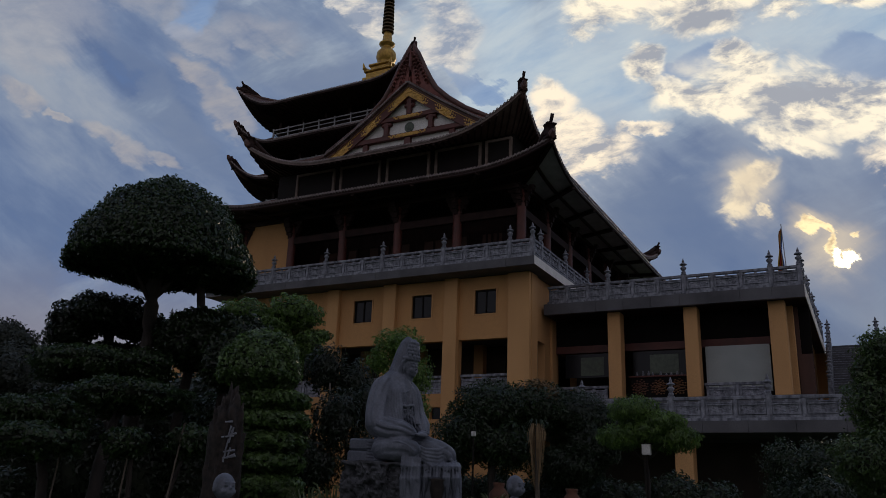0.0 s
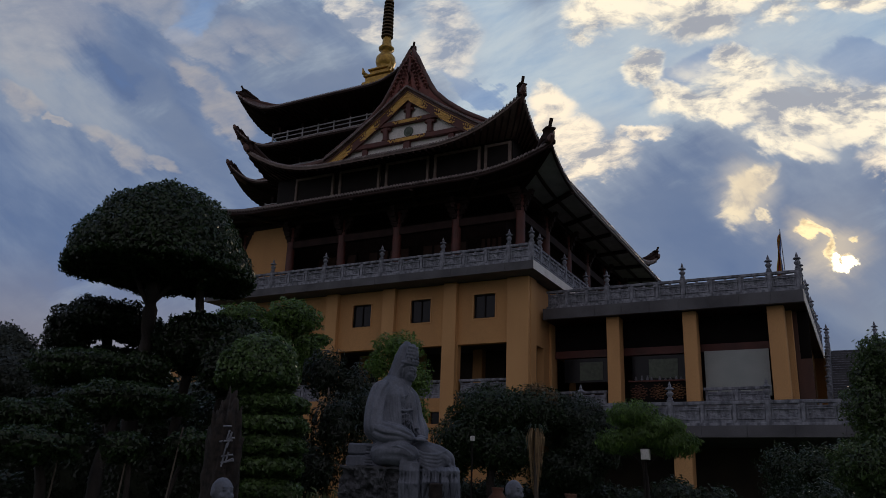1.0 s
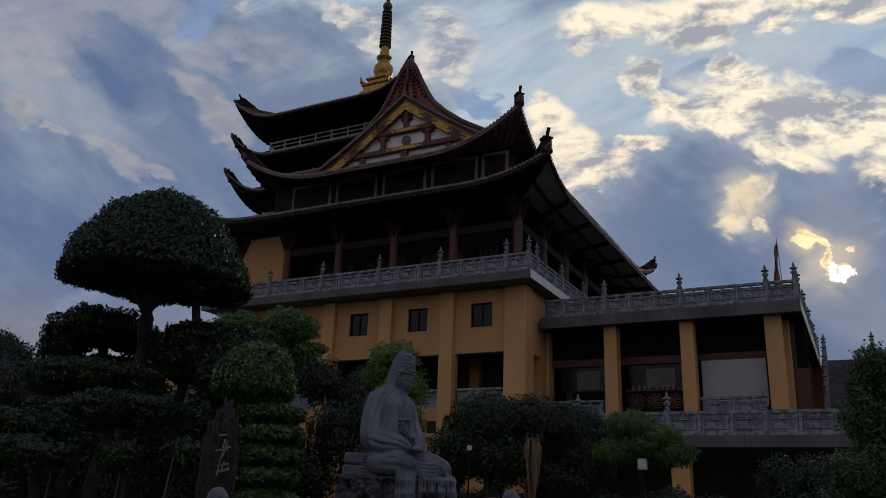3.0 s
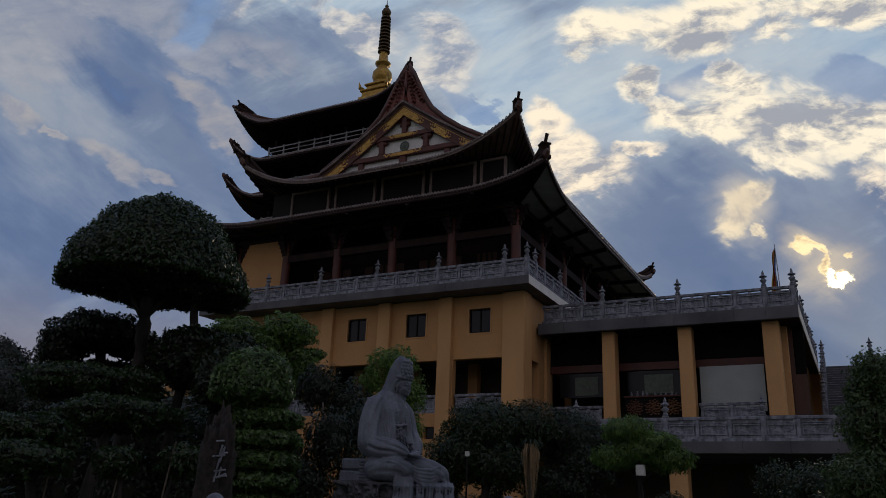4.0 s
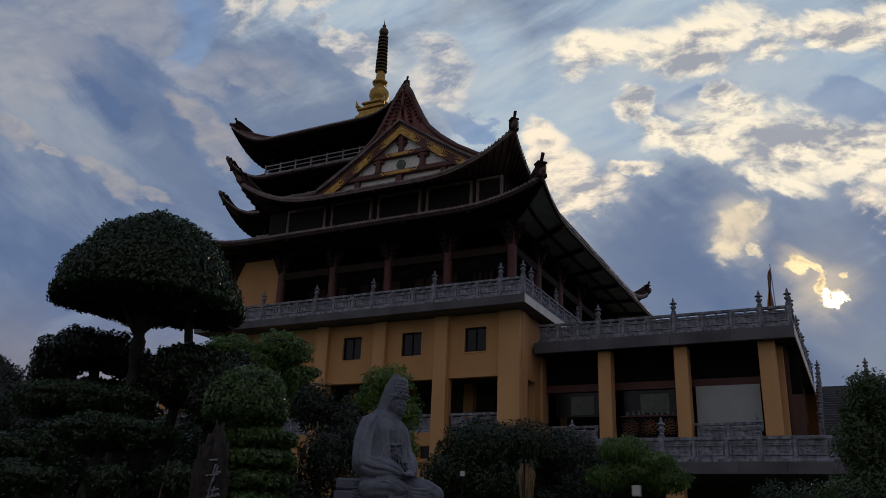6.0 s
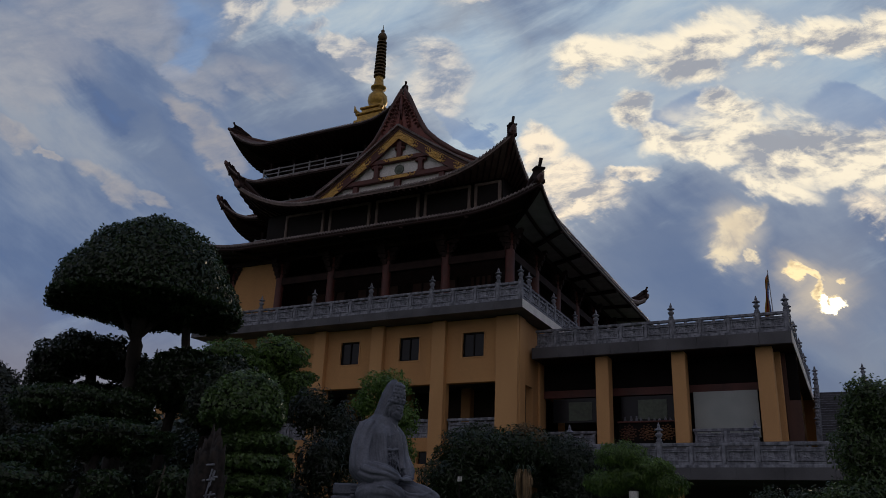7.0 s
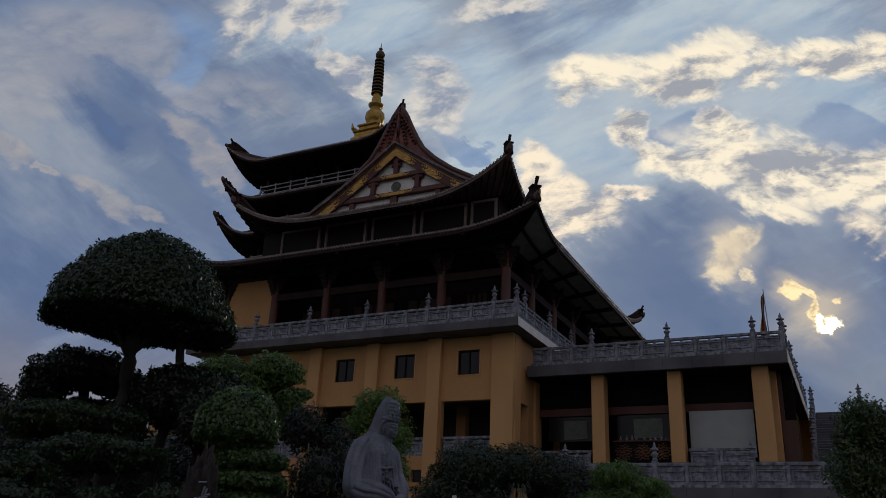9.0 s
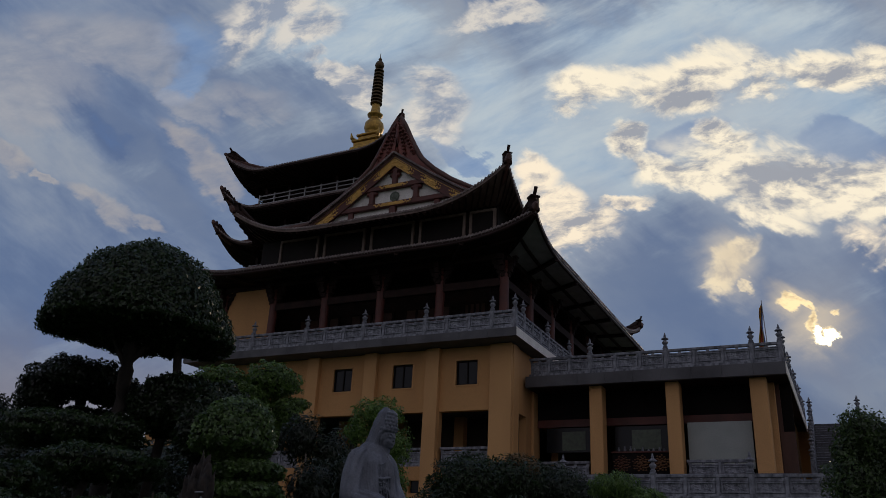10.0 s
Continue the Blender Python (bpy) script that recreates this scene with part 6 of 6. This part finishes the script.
def build_statue():
    bm = bmesh.new()
    # body under the mantle
    robe(bm, [(-0.12, -0.05, 0.0), (-0.12, -0.06, 0.45), (-0.10, -0.08, 0.85), (-0.09, -0.06, 1.2), (-0.07, -0.03, 1.42), (-0.02, -0.03, 1.56)], [0.46, 0.38, 0.32, 0.34, 0.24, 0.10], 11, 0.055, 0.4, 0.86)
    # near mantle sleeve: shoulder, elbow, forearm to the lap
    robe(bm, [(-0.22, -0.10, 1.46), (-0.33, -0.20, 1.26), (-0.40, -0.30, 0.92), (-0.40, -0.38, 0.60), (-0.36, -0.42, 0.44)], [0.10, 0.20, 0.215, 0.235, 0.12], 9, 0.105, 0.9, 1.0, seed=1.0)
    robe(bm, [(-0.46, -0.38, 0.62), (-0.26, -0.48, 0.54), (-0.04, -0.52, 0.52), (0.12, -0.50, 0.48), (0.22, -0.48, 0.46)], [0.16, 0.20, 0.175, 0.13, 0.06], 8, 0.115, 1.3, 1.0, seed=2.0)
    # far sleeve
    robe(bm, [(0.06, 0.02, 1.40), (0.17, 0.00, 1.18), (0.23, -0.06, 0.86), (0.32, -0.20, 0.62), (0.36, -0.36, 0.48)], [0.10, 0.14, 0.14, 0.15, 0.08], 7, 0.07, 0.9, seed=3.0)
    # joined palms in the lap
    ball(bm, (0.30, -0.50, 0.45), (0.12, 0.10, 0.045), (0, -6, 10))
    ball(bm, (0.36, -0.46, 0.49), (0.11, 0.08, 0.035), (0, 8, -14))
    for k in range(4):
        sweep(bm, [(0.22 + 0.05 * k, -0.585 + 0.012 * k, 0.46), (0.28 + 0.05 * k, -0.59 + 0.014 * k, 0.435), (0.33 + 0.045 * k, -0.555, 0.42)], [0.018, 0.018, 0.012], 6)
    # folded legs: near thigh and knee, far thigh and knee
    robe(bm, [(-0.42, -0.30, 0.14), (-0.30, -0.44, 0.20), (-0.05, -0.54, 0.21), (0.15, -0.56, 0.18), (0.24, -0.54, 0.12)], [0.14, 0.21, 0.225, 0.18, 0.08], 6, 0.05, 1.4, 0.95, seed=4.0)
    robe(bm, [(0.05, -0.16, 0.22), (0.35, -0.26, 0.22), (0.58, -0.30, 0.18), (0.76, -0.28, 0.12), (0.84, -0.26, 0.0)], [0.20, 0.23, 0.22, 0.19, 0.10], 7, 0.05, 1.1, 0.9, seed=5.0)
    ball(bm, (0.10, -0.20, 0.10), (0.55, 0.36, 0.16))
    # sagging cloth between the knees
    for k in range(5):
        z = 0.30 - 0.062 * k
        sweep(bm, [(0.16 + 0.02 * k, -0.56, z + 0.02), (0.36 + 0.02 * k, -0.56 - 0.006 * k, z - 0.09), (0.60, -0.50, z - 0.10), (0.78 - 0.01 * k, -0.40, z - 0.02)], [0.022, 0.034, 0.034, 0.018], 8)
    # edge of the mantle over the thigh
    for k in range(4):
        sweep(bm, [(-0.46 + 0.03 * k, -0.46 - 0.02 * k, 0.14 + 0.05 * k), (-0.30 + 0.04 * k, -0.64, 0.28 + 0.03 * k), (-0.08 + 0.04 * k, -0.74 + 0.01 * k, 0.32 - 0.01 * k), (0.10 + 0.03 * k, -0.73, 0.26 - 0.03 * k)], [0.008, 0.016, 0.016, 0.008], 6)
    # open mantle: two hems from the neck to the lap, with long folds beside them
    for k in range(5):
        o = 0.042 * k
        sweep(bm, [(-0.10 - o * 0.4, -0.24, 1.44), (-0.04 - o, -0.36, 1.22), (-0.03 - o * 1.2, -0.42, 0.92), (0.0 - o, -0.47, 0.64)], [0.018, 0.026 if k else 0.036, 0.026 if k else 0.040, 0.020], 7)
        if k < 3:
            sweep(bm, [(0.06 + o * 0.3, -0.20, 1.42), (0.17 + o * 0.6, -0.24, 1.2), (0.20 + o * 0.7, -0.28, 0.9), (0.23 + o * 0.6, -0.36, 0.64)], [0.014, 0.022, 0.022, 0.014], 7)
    # inner robe with a sash and strings of beads
    for k in range(5):
        sweep(bm, [(-0.01 + 0.04 * k, -0.375 + 0.02 * k, 1.0), (0.0 + 0.04 * k, -0.40 + 0.02 * k, 0.8), (0.02 + 0.05 * k, -0.45 + 0.02 * k, 0.56)], [0.014, 0.018, 0.014], 6)
    sweep(bm, [(-0.06, -0.40, 0.97), (0.06, -0.405, 0.94), (0.20, -0.33, 0.97)], [0.02, 0.028, 0.02], 7)
    for k in range(16):
        t = k / 15
        a = math.pi * t
        ball(bm, (0.04 + 0.115 * math.cos(a), -0.345 + 0.05 * abs(math.cos(a)), 1.36 - 0.17 * math.sin(a)), (0.013, 0.013, 0.013))
        ball(bm, (0.03 + 0.11 * math.cos(a), -0.415 + 0.05 * abs(math.cos(a)), 1.02 - 0.12 * math.sin(a) - 0.06 * t), (0.014, 0.013, 0.014))
        if k < 10:
            ball(bm, (0.05 + 0.012 * math.sin(k * 2.0), -0.395, 1.18 - 0.026 * k), (0.013, 0.013, 0.013))
            ball(bm, (0.10 + 0.05 * math.sin(k * 2.4), -0.415, 0.88 - 0.02 * k), (0.016, 0.014, 0.016))
    # veil from the crown over the back of the head to the shoulders
    robe(bm, [(0.115, 0.00, 2.24), (0.10, 0.00, 2.10), (0.055, 0.02, 1.92), (0.0, 0.03, 1.74), (-0.05, 0.03, 1.56), (-0.10, 0.0, 1.40), (-0.14, -0.02, 1.22)], [0.05, 0.135, 0.175, 0.185, 0.205, 0.27, 0.33], 10, 0.03, 0.5, 1.0, seed=6.0)
    # neck and bowed head, turned a little to the viewer
    h = Matrix.Translation((0.12, -0.09, 1.68)) @ Matrix.Rotation(radians(-38), 4, "Z") @ Matrix.Rotation(radians(11), 4, "Y")
    hb = bmesh.new()
    ball(hb, (0.0, 0, 0.03), (0.150, 0.135, 0.180))
    ball(hb, (0.052, 0, -0.070), (0.106, 0.110, 0.118))
    ball(hb, (0.115, 0, -0.135), (0.040, 0.045, 0.036))
    sweep(hb, [(0.140, 0, 0.075), (0.160, 0, 0.02), (0.180, 0, -0.018), (0.158, 0, -0.034)], [0.012, 0.015, 0.021, 0.014], 8)
    for e in (-1, 1):
        ball(hb, (0.124, e * 0.058, 0.030), (0.026, 0.036, 0.016), (0, 0, e * 18))
        sweep(hb, [(0.146, e * 0.016, 0.066), (0.142, e * 0.055, 0.082), (0.112, e * 0.098, 0.066)], [0.008, 0.011, 0.006], 6)
        ball(hb, (0.100, e * 0.068, -0.052), (0.042, 0.040, 0.046))
        # long ear lobes and hair before the veil
        sweep(hb, [(-0.01, e * 0.136, 0.03), (0.0, e * 0.142, -0.05), (0.0, e * 0.132, -0.13)], [0.022, 0.020, 0.018], 8)
        sweep(hb, [(0.03, e * 0.125, 0.125), (-0.03, e * 0.155, 0.06), (-0.06, e * 0.165, -0.06), (-0.08, e * 0.17, -0.24)], [0.030, 0.032, 0.034, 0.045], 8)
    ball(hb, (0.154, 0, -0.074), (0.014, 0.032, 0.009))
    ball(hb, (0.149, 0, -0.094), (0.014, 0.026, 0.010))
    for k in range(9):
        a = radians(-100 + 25 * k)
        ball(hb, (0.128 * math.cos(a) + 0.0, 0.135 * math.sin(a), 0.145), (0.042, 0.042, 0.036))
    # tall crown of curls round a seated disc
    ball(hb, (0.035, 0, 0.30), (0.105, 0.115, 0.21))
    for ring_ in range(5):
        z = 0.19 + 0.062 * ring_
        r = 0.125 - 0.012 * ring_
        for k in range(7):
            a = radians(-96 + 32 * k + 16 * (ring_ % 2))
            ball(hb, (0.035 + r * math.cos(a), r * 1.02 * math.sin(a), z), (0.028, 0.030, 0.030))
    ball(hb, (0.145, 0, 0.31), (0.030, 0.050, 0.070))
    ball(hb, (0.125, 0, 0.42), (0.03, 0.034, 0.034))
    sweep(hb, [(0.02, 0, -0.08), (-0.02, 0, -0.30)], [0.085, 0.10], 12)
    hb.transform(h)
    me = bpy.data.meshes.new("head_form")
    hb.to_mesh(me)
    hb.free()
    bm.from_mesh(me)
    bpy.data.meshes.remove(me)
    # skirt of the robe falling over the front of the seat, ending in uneven points
    for k in range(6):
        x = 0.0 + k * 0.052
        e = -0.42 - 0.14 * math.sin(k * 2.1 + 0.6)
        sweep(bm, [(x * 0.8 + 0.02, -0.70 + 0.02 * k, 0.14), (x, -0.735 + 0.012 * k - 0.02 * (k % 2), -0.08), (x - 0.01, -0.73 + 0.01 * k - 0.03 * (k % 2), -0.28), (x + 0.02 * math.sin(k * 2.7), -0.70 + 0.01 * k, e - 0.12)], [0.028, 0.034, 0.032, 0.016], 8)
    box(bm, 0.0, 0.30, -0.70, -0.40, -0.86, 0.06)
    box(bm, 0.24, 0.98, -0.56, 0.3, -0.9, -0.03, bevel=0.05)
    for k in range(13):
        x = 0.30 + k * 0.057
        e = -0.34 - 0.16 * abs(math.sin(k * 1.3 + 0.4))
        if 3 <= k <= 5:
            e = -0.22
        sweep(bm, [(x * 0.96 + 0.02, -0.46 + 0.01 * (k % 2), 0.0), (x, -0.58 - 0.03 * (k % 2), -0.07), (x + 0.012 * math.sin(k * 1.9), -0.60 - 0.035 * (k % 2), -0.24), (x + 0.022 * math.sin(k * 2.7), -0.575, e - 0.1)], [0.026, 0.034, 0.030 + 0.008 * (k % 3), 0.014], 8)
    for k in range(4):
        sweep(bm, [(0.82 + 0.03 * k, -0.42 + 0.1 * k, 0.06), (0.97, -0.46 + 0.12 * k, -0.08), (1.0, -0.47 + 0.12 * k, -0.32), (1.01 + 0.02 * (k % 2), -0.47 + 0.12 * k, -0.62 - 0.1 * (k % 2))], [0.03, 0.04, 0.036, 0.018], 8)
    for v in bm.verts:
        if v.co.x > 0.3:
            v.co.x = 0.3 + (v.co.x - 0.3) * 0.92
        v.co.x -= 0.03 + 0.065 * max(0.0, v.co.z)
        v.co.z = v.co.z * 0.96 + 0.09
    ob = tagged(part("seated_statue", bm, M["statue"]), "grey stone seated statue in flowing robes on a rock seat", "statue")
    carve(ob, 0.0105)
    ob.matrix_world = Matrix.Translation((-7.02, 12.15, 1.98)) @ Matrix.Rotation(STONE_YAW, 4, "Z")
    # rock seat
    bm = bmesh.new()
    bmesh.ops.create_cube(bm, size=1.0, matrix=Matrix.Translation((-0.50, -0.08, -0.84)) @ Matrix.Diagonal((1.06, 1.06, 1.64, 1)))
    bmesh.ops.subdivide_edges(bm, edges=bm.edges[:], cuts=44, use_grid_fill=True)
    for v in bm.verts:
        if v.co.z < -0.07:
            k = noise.fractal(v.co * 3.6, 1.0, 2.0, 5) * 0.14 + abs(noise.noise(v.co * 7)) * 0.17 + abs(noise.noise(v.co * 17)) * 0.08
            d = Vector((v.co.x + 0.5, v.co.y + 0.08, 0)).normalized()
            v.co -= d * k
        else:
            v.co.z += 0.03 * noise.noise(v.co * 5)
    rk = thing("rock_seat", "rough grey rock plinth under the seated statue", "rock plinth")
    rk.matrix_basis = Matrix.Translation((-7.02, 12.15, 2.07)) @ Matrix.Rotation(STONE_YAW, 4, "Z")
    part("rough_block", bm, M["rock_grey"], rk, smooth=False)
    part("lotus_bud", lathe(bmesh.new(), ((0.03, -0.62), (0.09, -0.54), (0.115, -0.42), (0.10, -0.30), (0.12, -0.27), (0.05, -0.25)), 12, Matrix.Translation((0.54, -0.66, 0))), M["rock"], rk, "dark stone lotus bud on the front of the seat", smooth=True)
    part("backrest_slab", B(-0.98, -0.42, -0.25, 0.45, -0.03, 0.16, bevel=0.03), M["statue"], rk)
    part("backrest_slab", B(-0.96, -0.44, -0.23, 0.45, 0.17, 0.36, bevel=0.03), M["statue"], rk)
    for k in range(7):
        part("ridge", B(-0.66, -0.42, -0.285, -0.252, 0.0 + 0.05 * k, 0.03 + 0.05 * k, bevel=0.005), M["statue"], rk)


build_statue()


def child_statue(x, y, z, turn, label):
    bm = bmesh.new()
    ball(bm, (0, 0, 0.0), (0.155, 0.165, 0.175))
    ball(bm, (0.07, 0, -0.06), (0.10, 0.13, 0.10))
    ball(bm, (0.165, 0, -0.02), (0.02, 0.02, 0.02))
    for s in (-1, 1):
        ball(bm, (0.0, s * 0.165, -0.03), (0.04, 0.02, 0.055))
    for s in (-1, 1):
        ball(bm, (0.145, s * 0.055, 0.012), (0.022, 0.034, 0.012))
        ball(bm, (0.148, s * 0.06, 0.05), (0.020, 0.042, 0.010))
        ball(bm, (0.125, s * 0.085, -0.065), (0.035, 0.04, 0.04))
    ball(bm, (0.158, 0, -0.085), (0.02, 0.045, 0.014))
    ball(bm, (-0.01, 0, -0.2), (0.07, 0.07, 0.08))
    ball(bm, (-0.02, 0, -0.42), (0.19, 0.23, 0.26))
    ball(bm, (0.0, 0, -0.72), (0.26, 0.30, 0.22))
    sweep(bm, [(0, -0.2, -0.3), (0.12, -0.22, -0.5), (0.22, -0.05, -0.5)], [0.07, 0.07, 0.05], 8)
    sweep(bm, [(0, 0.2, -0.3), (0.12, 0.22, -0.5), (0.22, 0.05, -0.5)], [0.07, 0.07, 0.05], 8)
    ob = tagged(part("child_statue", bm, M["statue"]), label, "statue", "small garden statues")
    carve(ob, 0.012)
    ob.matrix_world = Matrix.Translation((x, y, z)) @ Matrix.Rotation(turn - 0.5, 4, "Z") @ Matrix.Diagonal((0.87, 0.87, 0.95, 1))
    gz = ground_z(x, y)
    top = z - 0.9
    if top > gz + 0.05:
        bm = bmesh.new()
        bmesh.ops.create_icosphere(bm, subdivisions=3, radius=1.0)
        for v in bm.verts:
            v.co = Vector((v.co.x * 0.42, v.co.y * 0.42, v.co.z * (top - gz) * 0.62)) * (1 + 0.15 * noise.noise(v.co * 2.4))
        o = tagged(part("stone_block", bm, M["rock"], smooth=True), "rough dark stone under a small garden statue", "rock", "garden rocks")
        o.location = (x, y, gz + (top - gz) * 0.45)


child_statue(-4.98, 12.04, 1.74, STONE_YAW - 0.2, "small grey stone child figure with a bare round head")
child_statue(-7.38, 8.15, 1.585, STONE_YAW - 0.2, "small grey stone child figure seated on a garden rock")


def build_rock():
    th = thing("inscribed_rock", "tall dark garden rock with pale carved inscription", "rock", at=(-8.78, 9.62, 0.35))
    bm = bmesh.new()
    bmesh.ops.create_icosphere(bm, subdivisions=5, radius=1.0)
    for v in bm.verts:
        c = v.co.copy()
        k = 1 + 0.24 * noise.fractal(c * 2.6 + Vector((4, 1, 7)), 0.8, 2.0, 6) - 0.16 * abs(noise.noise(c * 6.5))
        w = (1 - abs(c.z) ** 2.6) ** 0.5 / max(1e-3, (1 - c.z * c.z) ** 0.5) if abs(c.z) < 0.995 else 1.0
        v.co = Vector((c.x * 0.30 * k * w, c.y * 0.24 * k * w, 1.25 + c.z * 1.42 * k))
    part("rock_body", bm, M["rock"], th, smooth=True)
    rnd = random.Random(8)
    u, w = Vector((math.cos(STONE_YAW), math.sin(STONE_YAW), 0)), Vector((math.sin(STONE_YAW), -math.cos(STONE_YAW), 0))
    for row in range(5):
        if row == 2:
            continue
        bm = bmesh.new()
        zc = 2.05 - row * 0.31
        for k in range(6):
            a, l, h = rnd.uniform(-0.2, 0.2), rnd.uniform(0.09, 0.21), rnd.uniform(-0.12, 0.12)
            p = u * (0.12 + rnd.uniform(-0.05, 0.05)) + w * 0.25 + Vector((0, 0, zc + h))
            e = (u * math.cos(a + 0.25) + Vector((0, 0, math.sin(a + 0.25)))) * l * 0.5 if k % 2 else (u * 0.2 + Vector((0, 0, 1))) * l * 0.5
            sweep(bm, [p - e, p + e], [0.013, 0.016], 5)
        part("inscription_bar", bm, M["granite"], th, "pale illegible inscription bars")


build_rock()


# ---- small garden things ----
def build_small():
    def lamp(x, y, z, k=1.0):
        la = thing("garden_lamp", "small pale box lamp on a dark garden post", "lamp", "garden lamps", at=(x, y, 0))
        part("post", sweep(bmesh.new(), [(0, 0, 0), (0, 0, z - 0.1)], [0.03, 0.025], 8), M["dark"], la)
        h = part("lamp_box", B(-0.10 * k, 0.10 * k, -0.07 * k, 0.07 * k, z - 0.12 * k, z + 0.13 * k, bevel=0.012), M["lamp_white"], la, "frosted pale box")
        part("cap", B(-0.115 * k, 0.115 * k, -0.085 * k, 0.085 * k, z + 0.131 * k, z + 0.131 * k + 0.02), M["dark"], h)
        return la
    lamp(-4.62, 19.12, 2.72)
    lamp(-10.25, 21.6, 3.28, 0.6)
    # dry-skirted palm
    pa = thing("dry_palm", "slender palm with a skirt of dry straw-coloured fronds", "palm", at=(-8.6, 22.4, 0))
    part("trunk", sweep(bmesh.new(), [(0.05, 0, 0), (0.03, 0, 1.6), (0, 0, 3.5)], [0.09, 0.07, 0.06], 8), M["bark_pale"], pa)
    rnd = random.Random(4)
    for k in range(56):
        a, r, l = rnd.uniform(0, 6.28), rnd.uniform(0.10, 0.28), rnd.uniform(0.5, 1.7)
        c, s = math.cos(a), math.sin(a)
        bm = sweep(bmesh.new(), [(0, 0, 3.45), (c * r * 0.7, s * r * 0.7, 3.62), (c * r, s * r, 3.35), (c * r * (1.0 - 0.35 * l), s * r * (1.0 - 0.35 * l), 3.45 - l)], [0.012, 0.02, 0.022, 0.006], 5, 0.5)
        part("dry_frond", bm, M["straw"], pa)
    for k in range(14):
        a, l = rnd.uniform(0, 6.28), rnd.uniform(0.3, 0.55)
        c, s = math.cos(a), math.sin(a)
        part("frond", sweep(bmesh.new(), [(0, 0, 3.5), (c * l * 0.6, s * l * 0.6, 3.72), (c * l, s * l, 3.5)], [0.01, 0.022, 0.004], 5, 0.4), M["leaf"], pa)
    # spiky bedding plants along the bed
    def tuft(x, y, n, h, w, seed):
        r = random.Random(seed)
        z = ground_z(x, y)
        t = thing("spiky_plant", "low plant with narrow arching striped leaves", "plant", "bedding plants", at=(x, y, z))
        vs, fs = [], []
        for k in range(n):
            a, l = r.uniform(0, 6.28), r.uniform(0.6, 1.0)
            c, s = math.cos(a), math.sin(a)
            b = len(vs)
            for i in range(5):
                f = i / 4
                d, zz = w * l * f, h * l * (f * 1.7 - 0.9 * f * f)
                ww = 0.028 * (1 - f) + 0.003
                vs += [(c * d - s * ww, s * d + c * ww, zz), (c * d, s * d, zz - 0.012), (c * d + s * ww, s * d - c * ww, zz)]
            for i in range(4):
                for q in (0, 1):
                    fs.append((b + 3 * i + q, b + 3 * i + q + 1, b + 3 * i + q + 4, b + 3 * i + q + 3))
        tagged(raw("blade", vs, fs, M["spiky"], t), kind="stuff")
    k = 0
    for x, y, h in ((-8.6, 12.3, 1.5), (-8.25, 12.5, 1.45), (-8.9, 12.0, 1.4), (-5.75, 13.0, 1.5), (-5.35, 13.1, 1.45), (-6.1, 12.9, 1.4), (-4.5, 13.4, 1.4), (-4.1, 13.5, 1.42), (-3.7, 13.7, 1.4), (-4.9, 13.3, 1.35)):
        k += 1
        tuft(x, y, 60, h, 0.45, k)
    pot = thing("clay_jar", "round brown clay jar beside the small statue", "jar", at=(-6.0, 13.75, ground_z(-6, 13.75)))
    part("jar_body", lathe(bmesh.new(), ((0.10, 0), (0.12, 0.6), (0.16, 0.85), (0.19, 1.02), (0.17, 1.18), (0.09, 1.28), (0.11, 1.33), (0.11, 1.36)), 18), M["clay"], pot, smooth=True)
    jar = copy_thing(pot, Matrix.Translation((-4.75, 14.1, ground_z(-4.75, 14.1) - 0.02)))
    jar["label"] = "second brown clay jar behind the small statue"
    # far house roof at the open side
    ho = thing("distant_house", "low distant house with a grey sheet roof", "house", at=(-37, 25.6, 0))
    part("wall", B(-3, 3, -2, 2, 0, 4.6), M["white"], ho)
    vs = [(-3.4, -2.4, 4.5), (3.4, -2.4, 4.5), (3.4, 2.4, 4.5), (-3.4, 2.4, 4.5), (-3.4, 0, 6.2), (3.4, 0, 6.2), (-3.4, -2.4, 4.38), (3.4, -2.4, 4.38), (3.4, 2.4, 4.38), (-3.4, 2.4, 4.38)]
    part_roof = raw("roof", vs, [(0, 1, 5, 4), (2, 3, 4, 5), (1, 2, 5), (3, 0, 4), (0, 6, 7, 1), (1, 7, 8, 2), (2, 8, 9, 3), (3, 9, 6, 0), (9, 8, 7, 6)], M["metal"], ho)
    ho.rotation_euler = (0, 0, radians(35))


M["spiky"] = mat("striped_leaf", (0.16, 0.20, 0.10), 0.5, (0.09, 0.13, 0.05), 0.4, 0.0, 30, spread=0.4)
build_small()
